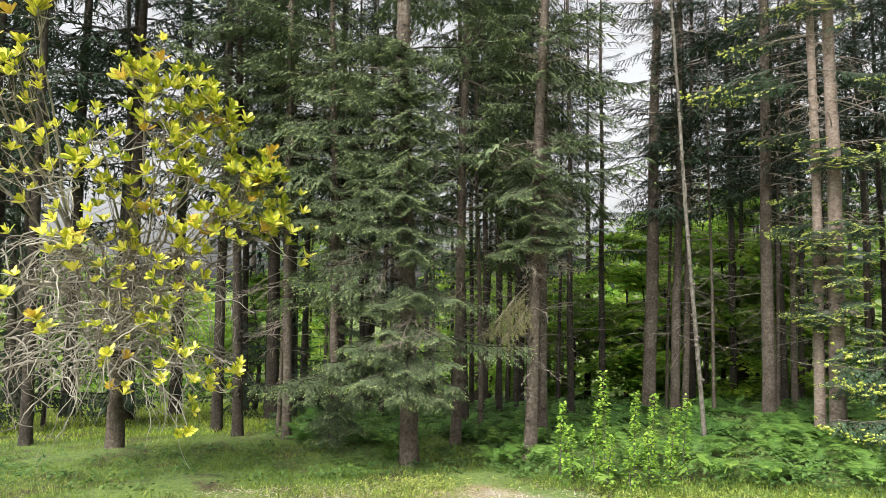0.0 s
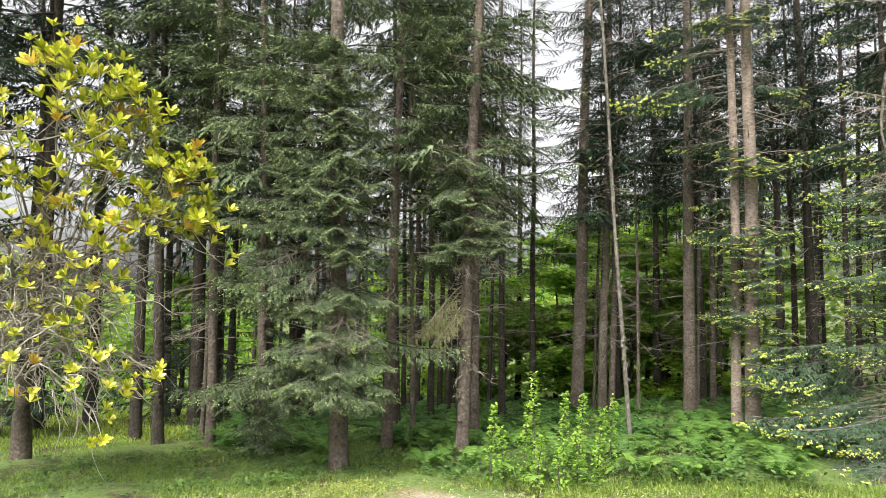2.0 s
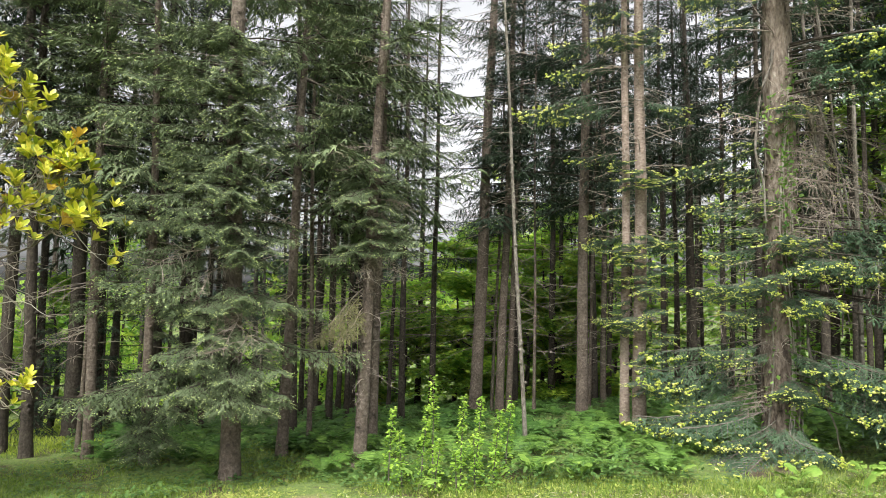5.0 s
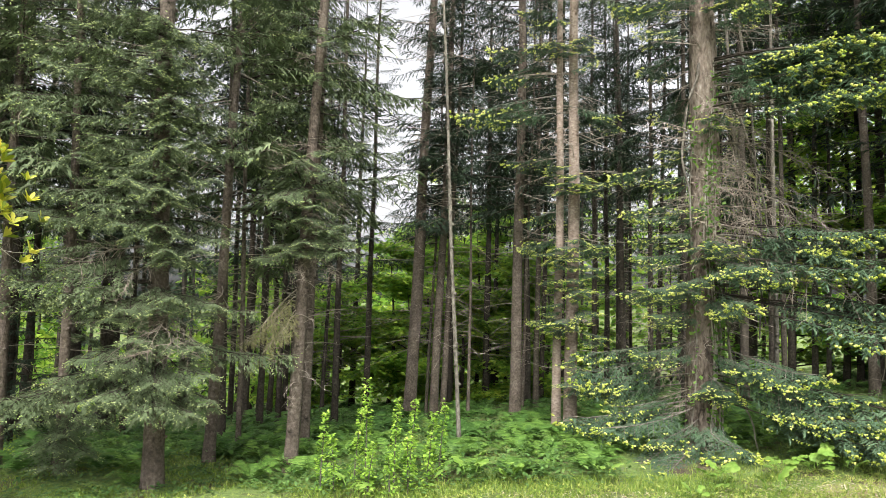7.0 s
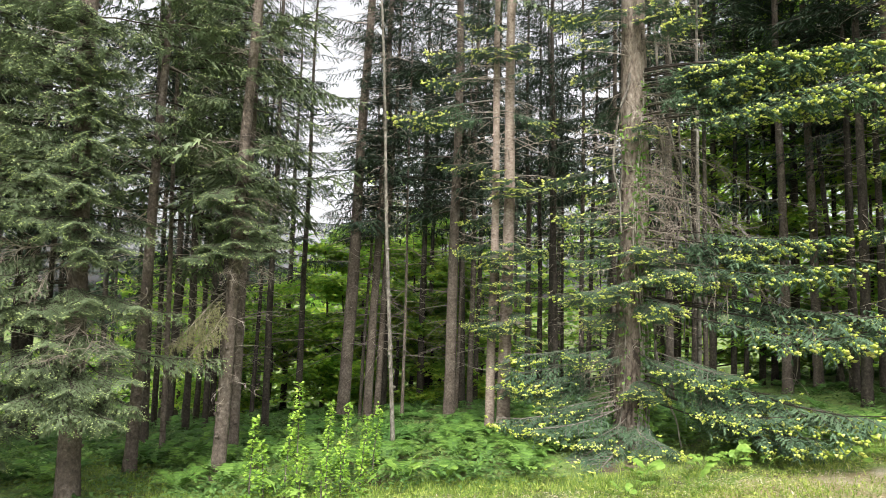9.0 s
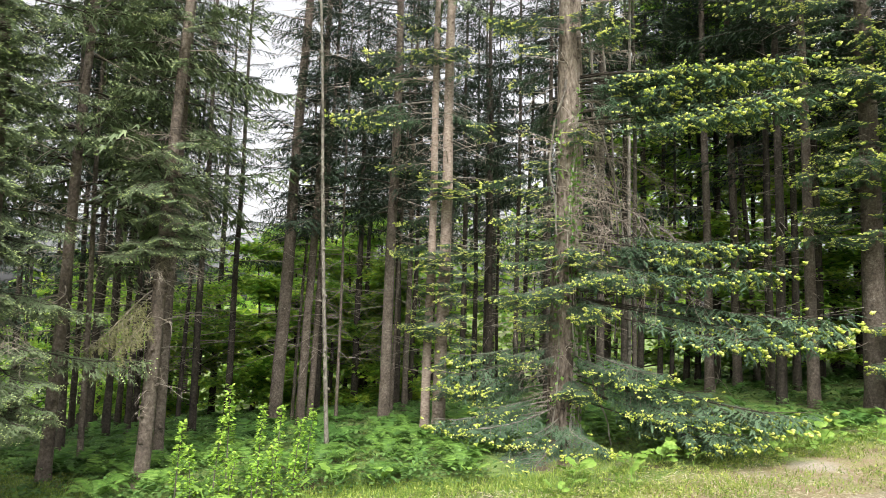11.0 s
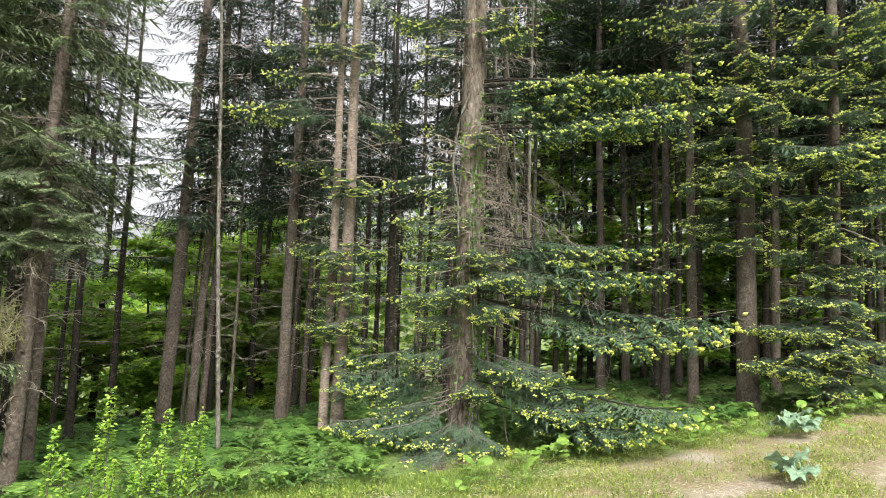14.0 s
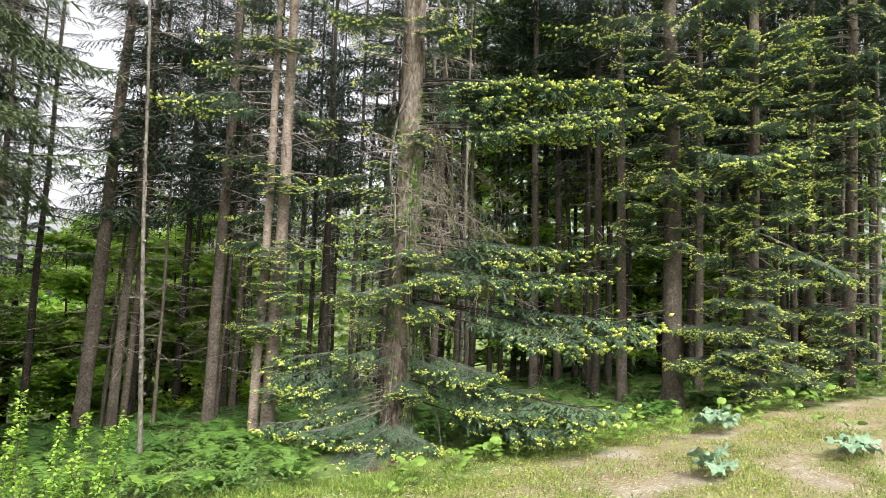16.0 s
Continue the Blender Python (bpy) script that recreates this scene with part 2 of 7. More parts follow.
def oval_leaves(root, along, side, length, width, index=0, cup=0.15):
    """Leaves with a rounded outline: six rim points and a sunken midrib each."""
    k = len(root)
    along, side = unit(along), unit(side)
    up = np.cross(along, side)
    length, width = np.broadcast_to(length, k)[:, None], np.broadcast_to(width, k)[:, None]
    pts = [root]
    for s, w in ((0.35, 0.62), (0.68, 1.0), (0.92, 0.62)):
        for sd in (1, -1):
            pts.append(root + along * length * s + side * width * (0.5 * w * sd) + up * width * (cup * w))
    pts += [root + along * length * 1.0, root + along * length * 0.6]
    v = np.stack(pts, 1).reshape(-1, 3)
    o = np.arange(k)[:, None] * 9
    q = np.concatenate([o + [0, 8, 3, 1], o + [0, 2, 4, 8], o + [8, 7, 5, 3], o + [8, 4, 6, 7]])
    return v, q, np.full(len(q), index)


def buds(root, along, length, width, index=0):
    """Plump young shoots: a pointed body on three sides, thickest past the middle."""
    k = len(root)
    along = unit(along)
    u = unit(np.cross(along, np.array([0.31, 0.17, 0.94])))
    w = np.cross(along, u)
    length, width = np.broadcast_to(length, k)[:, None], np.broadcast_to(width, k)[:, None]
    ring = [root + along * length * 0.55 + (u * math.cos(a) + w * math.sin(a)) * width * 0.5 for a in (0.0, 2.1, 4.2)]
    v = np.stack([root, *ring, root + along * length], 1).reshape(-1, 3)
    o = np.arange(k)[:, None] * 5
    q = np.concatenate([o + f for f in ([0, 2, 1, 1], [0, 3, 2, 2], [0, 1, 3, 3], [1, 2, 4, 4], [2, 3, 4, 4], [3, 1, 4, 4])])
    return v, q, np.full(len(q), index)


def spikes(root, along, side, length, width, index=0):
    """Many needle-clad twig ends, each one pointed sliver."""
    k = len(root)
    along, side = unit(along), unit(side)
    s = side * (np.broadcast_to(width, k) * 0.5)[:, None]
    tip = root + along * np.broadcast_to(length, k)[:, None]
    v = np.stack([root - s, root + s, tip], 1).reshape(-1, 3)
    q = np.arange(k)[:, None] * 3 + [0, 1, 2, 2]
    return v, q, np.full(k, index)


def tube(points, radii, sides=6, index=0, cap=True):
    """A tapering round limb along points."""
    p, r = np.asarray(points, float), np.asarray(radii, float)
    t = unit(np.gradient(p, axis=0))
    ref = np.where(np.abs(t[:, 2:3]) > 0.9, [[1.0, 0, 0]], [[0, 0, 1.0]])
    u = unit(np.cross(t, ref))
    w = np.cross(t, u)
    ang = np.arange(sides) * 2 * np.pi / sides
    ring = u[:, None] * np.cos(ang)[None, :, None] + w[:, None] * np.sin(ang)[None, :, None]
    v = (p[:, None] + ring * r[:, None, None]).reshape(-1, 3)
    i, j = np.meshgrid(np.arange(len(p) - 1), np.arange(sides), indexing="ij")
    a, b = i * sides + j, i * sides + (j + 1) % sides
    q = np.stack([a, b, b + sides, a + sides], -1).reshape(-1, 4)
    return v, q, np.full(len(q), index)


def part(name, me, parent, label=""):
    ob = new(name, me)
    ob.parent = parent
    if label:
        ob["label"] = label
    return ob


def empty(name, x, y, z, label, category, group=""):
    e = new(name)
    e.empty_display_size = 0.1
    e.location = (x, y, z)
    return tagged(e, label, category, group)


# ---- ground ----
def softplus(v, k):
    return np.log1p(np.exp(np.clip(np.asarray(v, float) / k, -30, 30))) * k


def ground_z(x, y):
    """The track is level, the bank climbs towards +x and the wood falls away behind."""
    x, y = np.asarray(x, float), np.asarray(y, float)
    z = 0.045 * softplus(x - 1.0, 1.5) - 0.09 * softplus(y - 12.0, 2.0) - 0.057 * np.clip(y, -8, 300)
    far = np.hypot(x, y)
    return z * np.where(far > 60, np.maximum(0.0, 1 - (far - 60) / 400), 1.0)


def track_at(x, y):
    """How trodden the ground is: the needle-strewn track along the wood's edge."""
    x, y = np.asarray(x, float), np.asarray(y, float)
    edge = np.interp(x, [-8, -2, -1, 0.5, 1.2, 3, 5, 7, 10.5, 13.6, 18], [6.3, 7.1, 7.5, 7.6, 7.0, 6.5, 5.6, 5.4, 4.8, 4.1, 2.4]) + 0.1 * np.sin(x * 2.3)
    return np.clip(np.minimum(edge - y, y - edge + 4.2) / 0.8, -1, 1)


def bare_at(x, y):
    """How bare the trodden ground is, from grown over (0) to pale and open (1), in patches about a metre across."""
    s = np.sin(x * 1.9 + 1.6 * np.sin(y * 1.3 + 0.5)) * np.sin(y * 2.9 + 1.2 * np.sin(x * 1.1)) + 0.5 * np.sin(x * 4.1 + y * 2.3) * np.sin(y * 5.2 - x * 1.7)
    return np.clip(0.5 + 0.5 * s, 0, 1)


def build_ground():
    r = np.concatenate([np.linspace(0, 30, 121), 30 * 1.12 ** np.arange(1, 45)])
    a = np.linspace(0, 2 * np.pi, 181)[:-1]
    rr, aa = np.meshgrid(r, a, indexing="ij")
    x, y = rr * np.sin(aa), rr * np.cos(aa)
    z = ground_z(x, y) + np.where(rr < 60, 0.03 * np.sin(x * 1.7 + 0.4) * np.sin(y * 1.9) + 0.02 * np.sin(x * 3.9) * np.cos(y * 3.3), 0)
    v = np.stack([x, y, z], -1).reshape(-1, 3)
    k = len(a)
    i, j = np.meshgrid(np.arange(len(r) - 1), np.arange(k), indexing="ij")
    q = np.stack([i * k + j, i * k + (j + 1) % k, (i + 1) * k + (j + 1) % k, (i + 1) * k + j], -1).reshape(-1, 4)[:, ::-1]
    me = mesh_np("ground", v, q, [ground_material()])
    at = me.attributes.new("track", "FLOAT", "POINT")
    at.data.foreach_set("value", track_at(v[:, 0], v[:, 1]).astype(np.float32))
    at = me.attributes.new("bare", "FLOAT", "POINT")
    at.data.foreach_set("value", bare_at(v[:, 0], v[:, 1]).astype(np.float32))
    me.polygons.foreach_set("use_smooth", np.ones(len(q), bool))
    tagged(new("ground", me), "grassy woodland ground with a needle-strewn track", "ground", kind="structure")


build_ground()

# ---- conifers ----
def fingers(root, along, side, length, width, index=0, fold=0.22):
    """Needle-clad twigs: a slim blunt body that bends over, and bunches of needles standing off it to both sides."""
    k = len(root)
    along = unit(along)
    side = unit(side - along * np.sum(side * along, 1, keepdims=True))
    up = np.cross(along, side)
    up = up * np.sign(up[:, 2:3] + 1e-6)
    length, width = np.broadcast_to(length, k)[:, None], np.broadcast_to(width, k)[:, None]

    def at(s, w):
        return root + along * length * s + side * width * (0.5 * w) - up * (width * (fold * abs(w)) + length * 0.16 * s * s)
    pts = [at(0, -0.3), at(0, 0.3), at(0.6, 0.55), at(0.6, -0.55), at(0.97, 0.0)]
    for s in (0.05, 0.33, 0.61):
        for sd in (1, -1):
            pts += [at(s, 0.0), at(s + 0.13, 0.1 * sd), at(s + 0.34, 1.15 * sd * (1.15 - 0.45 * s))]
    v = np.stack(pts, 1).reshape(-1, 3)
    o = np.arange(k)[:, None] * 23
    q = np.concatenate([o + [0, 1, 2, 3], o + [3, 2, 4, 4]] + [o + [j, j + 1, j + 2, j + 2] for j in range(5, 23, 3)])
    return v, q, np.full(len(q), index)


def dead_spray_np(seed, length=1.2, count=30):
    """A branch that has lost its needles: crooked side twigs that sag and fork."""
    g = np.random.default_rng(seed)
    s = np.linspace(0, 1, 6)
    bow = g.uniform(0.2, 0.5)

    def stem(u):
        u = np.asarray(u, float)
        return np.stack([length * u, 0.06 * np.sin(u * 6 + seed), -bow * length * u ** 2], -1)
    out = [tube(stem(s), 0.010 * (1.1 - s), 4)]
    for _ in range(count):
        u = g.uniform(0.12, 1.0)
        p, ang = stem(u), g.choice([-1, 1]) * g.uniform(0.5, 1.3)
        d = np.array([np.cos(ang), np.sin(ang), g.normal(-0.1, 0.3)])
        pts = [p]
        for _ in range(4):
            d = unit(d + g.normal(0, 0.28, 3) + [0, 0, -0.22])
            pts.append(pts[-1] + d * g.uniform(0.05, 0.14))
        out.append(tube(np.array(pts), np.linspace(0.0045, 0.0018, 5), 3))
        for _ in range(4):
            b = pts[int(g.integers(1, 5))]
            d2 = unit(d + g.normal(0, 0.7, 3))
            out.append(tube(np.array([b, b + d2 * 0.05, b + d2 * 0.11 + [0, 0, -0.035]]), [0.0025, 0.002, 0.001], 3))
    return join_np(out)


def spray_np(seed, length=1.6, reach=0.62, gap=0.085, twig=0.115, twig_gap=0.05, width=0.036, droop=0.24, hang=0.35, skirt=0.5, shoots=0.2, shoot_len=0.05, bare=0.2, ragged=0.15, lift=0.35):
    """One live branch along +x: flat layered sprays to both sides, a curtain of twigs hanging below them, plump shoots along the rim.
    Slots: 0 wood, 1 needles, 2 shoots."""
    g = np.random.default_rng(seed)
    wob = g.normal(0, 0.02, 2)

    def stem(u):
        u = np.asarray(u, float)
        return np.stack([length * u, length * (wob[0] * np.sin(u * 5) + wob[1] * np.sin(u * 9)), length * (-droop * u ** 1.6 + 0.12 * u ** 5)], -1)
    s = np.linspace(0, 1, 7)
    out = [tube(stem(s), 0.010 * (1.02 - s) + 0.003, 4)]
    roots, alongs, lens, flats, bud_p, bud_d = [], [], [], [], [], []
    top = np.array([0, 0, 1.0])

    def add(p, a, n, flat):
        roots.append(p), alongs.append(a), lens.append(n), flats.append(flat)
    u = bare
    while u < 0.985:
        for side in (1, -1):
            if g.random() < ragged:
                continue
            k = min(1.0, (u - bare + 0.06) / 0.3) ** 0.8 * (1 - u) ** 0.6 + 0.07
            lb = reach * k * g.uniform(0.7, 1.2)
            ang = radians(g.uniform(46, 68) - 16 * u)
            d = np.array([np.cos(ang), side * np.sin(ang), g.normal(0.0, 0.07)])
            p0 = stem(u)
            n = max(2, int(lb / twig_gap))
            w = (np.arange(n) + g.uniform(0.3, 1.0, n)) / n
            pos = p0 + d * (lb * w)[:, None]
            pos[:, 2] -= hang * lb * w ** 2
            if lb > 0.2:
                e = np.array([0, 0.5, 1.0])
                line = p0 + d * (lb * e)[:, None]
                line[:, 2] -= hang * lb * e ** 2
                out.append(tube(line, 0.006 * (1.1 - e), 3))
            for sd in (1, -1):
                a2 = np.arctan2(d[1], d[0]) + sd * np.radians(g.uniform(36, 56, n))
                al = np.stack([np.cos(a2), np.sin(a2), g.normal(-0.06, 0.12, n) - 0.9 * hang * w], -1)
                ln = twig * g.uniform(0.7, 1.2, n) * (1.15 - 0.5 * w)
                add(pos, al, ln, np.cross(top, al))
                pick = (g.random(n) < shoots * 1.6) & (w > 0.8) & (u > 0.55)
                bud_p.append((pos + unit(al) * ln[:, None])[pick]), bud_d.append(al[pick] + top * lift)
            tip = d - top * (2 * hang * 0.8)
            add(pos[-1:], tip[None], np.array([twig * 1.1]), np.cross(top, tip)[None])
            end = pos[-1] + unit(tip) * twig * 1.0
            if g.random() < shoots * (4 if u > 0.55 else 0.6):
                for turn in (0.0, 0.7, -0.7):
                    a2 = np.arctan2(d[1], d[0]) + turn
                    bud_p.append((end - unit(tip) * abs(turn) * 0.04)[None]), bud_d.append(np.array([[np.cos(a2), np.sin(a2), lift + g.normal(-0.15, 0.2)]]))
            if g.random() < skirt and n > 2:
                m = int(g.integers(3, 7))
                for at in g.uniform(0.25, 1.0, m):
                    q0 = p0 + d * lb * at - top * hang * lb * at ** 2
                    drop = g.uniform(0.05, 0.14)
                    j = max(2, int(drop / twig_gap))
                    w3 = np.arange(1, j + 1) / j
                    d3 = np.array([d[0] * 0.35, d[1] * 0.35, -1.0]) + g.normal(0, 0.15, 3)
                    p3 = q0 + d3 * (drop * w3)[:, None]
                    for sd in (1, -1):
                        across = unit(np.array([-d[1], d[0], 0.0])) * sd + g.normal(0, 0.5, (j, 3)) - top * 1.1
                        add(p3, across, twig * g.uniform(0.4, 0.7, j), g.normal(0, 1, (j, 3)))
        u += gap / length * g.uniform(0.75, 1.25)
    add(stem([1.0]), np.array([[1, 0, -0.1]]), np.array([twig * 1.2]), np.array([[0, 1.0, 0]]))
    if shoots:
        for turn in (0.0, 0.7, -0.7):
            bud_p.append(stem([1.0]) + [[twig * 1.1, 0, 0]]), bud_d.append(np.array([[np.cos(turn), np.sin(turn), lift]]))
    roots, alongs, lens, flats = map(np.concatenate, (roots, alongs, lens, flats))
    flats = flats + g.normal(0, 0.12, flats.shape)
    out.append(fingers(roots, alongs, flats, lens, np.minimum(width * g.uniform(0.8, 1.2, len(lens)), lens * 0.3), 1))
    if shoots:
        p, al = np.concatenate(bud_p), np.concatenate(bud_d)
        sl = shoot_len * g.uniform(0.6, 1.3, len(p))
        out.append(buds(p, al + g.normal(0, 0.12, al.shape), sl, sl * 0.66, 2))
    return join_np(out)


def bough_np(seed, length=1.6, gap=0.075, reach=0.62, twig=0.085, twig_gap=0.05, width=0.04, droop=0.28, hang=0.35, shoots=0.0, shoot_len=0.05, bare=0.12, ragged=0.25, keel=True, lift=0.15, pend=0.0, splay=(35, 60)):
    """One live branch along +x: a stem, side branchlets left and right that arch down, twigs on each, bright shoots at their ends.
    Slots: 0 wood, 1 needles, 2 shoots."""
    g = np.random.default_rng(seed)
    s = np.linspace(0, 1, 9)
    wob = g.normal(0, 0.02, 2)

    def stem(u):
        u = np.asarray(u, float)
        return np.stack([length * u, length * (wob[0] * np.sin(u * 5) + wob[1] * np.sin(u * 9)), length * (-droop * u ** 1.7 + 0.10 * u ** 6)], -1)
    out = [tube(stem(s), 0.014 * (1.02 - s) + 0.003, 4)] if width < 0.04 else [tube(stem(s[::4]), 0.016 * (1.02 - s[::4]) + 0.003, 3)]
    u = bare
    side = 1
    roots, alongs, sides, lens, kinds = [], [], [], [], []
    while u < 0.99:
        for side in (1, -1):
            if g.random() < ragged * 0.5:
                continue
            k = min(1.0, (u - bare + 0.05) / 0.28) ** 0.7 * (1 - u) ** 0.55 + 0.06
            lb = reach * k * g.uniform(0.6, 1.2) * length / 1.6
            ang = radians(g.uniform(48, 68) - 18 * u)
            d = np.array([np.cos(ang), side * np.sin(ang), g.normal(-0.05, 0.10)])
            p0 = stem(u)
            n = max(2, int(lb / twig_gap))
            w = (np.arange(n) + g.uniform(0.2, 1.0, n)) / n
            pos = p0 + d * (lb * w)[:, None]
            pos[:, 2] -= hang * lb * w ** 2
            if lb > 0.16 and keel:
                e = np.linspace(0, 1, 3)
                line = p0 + d * (lb * e)[:, None]
                line[:, 2] -= hang * lb * e ** 2
                out.append(tube(line, 0.006 * (1.1 - e), 3))
            for sd in (1, -1):
                a2 = np.arctan2(d[1], d[0]) + sd * np.radians(g.uniform(*splay, n))
                al = np.stack([np.cos(a2), np.sin(a2), g.normal(-0.22, 0.22, n) - hang * w], -1)
                roots.append(pos), alongs.append(al)
                lens.append(twig * g.uniform(0.6, 1.3, n) * (1.15 - 0.5 * w))
                kinds.append(w)
            if pend and n > 2:
                k2 = g.random(n) < pend
                roots.append(pos[k2]), lens.append(twig * g.uniform(0.7, 1.2, k2.sum())), kinds.append(w[k2] * 0.5)
                alongs.append(np.stack([d[0] * 0.4 + g.normal(0, 0.35, k2.sum()), d[1] * 0.4 + g.normal(0, 0.35, k2.sum()), np.full(k2.sum(), -1.0)], -1))
            tip_dir = d + np.array([0, 0, -2 * hang])
            roots.append(pos[-1:]), alongs.append(tip_dir[None]), lens.append(np.array([twig * 1.2])), kinds.append(np.array([1.2]))
        u += gap / length * g.uniform(0.7, 1.3)
    roots.append(stem([1.0])), alongs.append(np.array([[1, 0, -0.1]])), lens.append(np.array([twig * 1.3])), kinds.append(np.array([1.2]))
    roots, alongs, lens, kinds = map(np.concatenate, (roots, alongs, lens, kinds))
    alongs = unit(alongs)
    flat = unit(np.cross(np.array([0, 0, 1.0]), alongs) + g.normal(0, 0.25, alongs.shape))
    out.append(spikes(roots, alongs, flat, lens, width * g.uniform(0.8, 1.2, len(lens)), 1))
    if shoots:
        outer = roots[:, 0] / length
        pick = g.random(len(lens)) < shoots * np.where(kinds > 1.1, 2.6, np.where(kinds > 0.86, 1.2, 0.01)) * np.clip(outer * 1.6 + np.abs(roots[:, 1]) / reach * 0.8 - 0.25, 0.05, 1)
        p = (roots + alongs * lens[:, None] * 0.85)[pick]
        al = alongs[pick] + g.normal(0, 0.3, (len(p), 3)) + np.array([0, 0, lift])
        sl = shoot_len * g.uniform(0.6, 1.4, len(p))
        out.append(buds(p, al, sl, sl * 0.62, 2))
    return join_np(out)


def slim(v, q):
    """The vertices that the faces q use, and q renumbered."""
    used, back = np.unique(q, return_inverse=True)
    return v[used], back.reshape(q.shape)


def hang_branch(tree, kit, k):
    """A branch of the kit as a part of the tree, its yellow shoots as a part of the branch."""
    ob = part("branch", kit[1][k], tree)
    if kit[2]:
        tagged(part("new_growth", kit[2][k], ob, "bright yellow-green new shoots"), kind="stuff")
    return ob


def boughs(name, mats, count, first, shape=bough_np, **kw):
    tpl = [shape(first + i, **kw) for i in range(count)]
    if mats[2] is not SHOOT:
        return tpl, [mesh_np(name, v, q, mats, i) for v, q, i in tpl], None
    # yellow shoots are meshes of their own
    return tpl, [mesh_np(name, v, q[i < 2], mats, i[i < 2]) for v, q, i in tpl], [mesh_np("new_growth", *slim(v, q[i == 2]), [SHOOT]) for v, q, i in tpl]


PLATE = dict(gap=0.07, twig_gap=0.042, twig=0.105, width=0.030, ragged=0.1)
GREEN = boughs("branch", [BARK_DARK, NEEDLE, SHOOT_SOFT], 6, 100, spray_np, shoots=0.2, shoot_len=0.026, hang=0.42, droop=0.26, reach=0.56, bare=0.26, skirt=0.4, **PLATE)
GOLD = boughs("branch", [BARK_PALE, NEEDLE_BLUE, SHOOT], 6, 200, spray_np, shoots=0.26, shoot_len=0.05, hang=0.38, droop=0.24, reach=0.54, bare=0.36, skirt=0.6, **PLATE)
GOLD_LONG = boughs("branch", [BARK_DARK, NEEDLE_BLUE, SHOOT], 4, 250, spray_np, length=2.6, shoots=0.26, shoot_len=0.046, hang=0.38, droop=0.22, reach=0.60, bare=0.5, skirt=0.6, **PLATE)
OLD = boughs("branch", [BARK_PALE, NEEDLE_BLUE, SHOOT], 6, 200, spray_np, shoots=0.26, shoot_len=0.048, hang=0.32, droop=0.22, reach=0.58, skirt=0.34, **PLATE)
GOLD_LONG = boughs("branch", [BARK_DARK, NEEDLE_BLUE, SHOOT], 4, 250, spray_np, length=2.6, shoots=0.26, shoot_len=0.044, hang=0.32, droop=0.2, reach=0.60, bare=0.42, skirt=0.32, **PLATE)
OLD = boughs("branch", [BARK_PALE, NEEDLE_BLUE, SHOOT], 6, 200, spray_np, shoots=0.24, shoot_len=0.052, hang=0.35, droop=0.22, reach=0.60, skirt=0.40, twig=0.13, width=0.036)
GOLD_LONG = boughs("branch", [BARK_DARK, NEEDLE_BLUE, SHOOT], 4, 250, spray_np, length=2.6, shoots=0.24, shoot_len=0.052, hang=0.35, droop=0.2, reach=0.62, bare=0.40, skirt=0.40, twig=0.13, width=0.036)
OLD = boughs("branch", [DEADWOOD, NEEDLE_OLD, NEEDLE_OLD], 2, 300, spray_np, shoots=0.0, hang=0.6, droop=0.35, skirt=0.6, reach=0.4, twig=0.12, width=0.034)
WITHERED = boughs("branch", [DEADWOOD, NEEDLE_DRY, NEEDLE_DRY], 4, 350, dead_spray_np)
MID = boughs("branch", [BARK_DARK, NEEDLE, SHOOT_SOFT], 4, 400, gap=0.11, twig=0.16, twig_gap=0.055, width=0.03, splay=(12, 38), keel=False, shoots=0.1, hang=0.5, droop=0.25, pend=0.4)
# Kits for trees behind the edge: the needle colour carries their shade
FAR = boughs("branch", [BARK_DARK, NEEDLE_SHADE, NEEDLE_SHADE], 4, 500, gap=0.125, twig=0.15, twig_gap=0.05, width=0.026, keel=False, hang=0.45, droop=0.2, reach=0.55, ragged=0.25, pend=0.3, splay=(10, 34))
FARTHEST = boughs("branch", [BARK_DARK, NEEDLE_SHADE, NEEDLE_SHADE], 3, 600, gap=0.26, twig=0.32, twig_gap=0.125, width=0.06, splay=(10, 36), keel=False, hang=0.5, droop=0.2, reach=0.62, ragged=0.4, pend=0.35)
TOP = boughs("branch", [BARK_DARK, NEEDLE_SHADE, NEEDLE_SHADE], 2, 650, gap=0.45, twig=0.5, twig_gap=0.32, width=0.2, keel=False, hang=0.5, droop=0.2, reach=0.62, ragged=0.3)


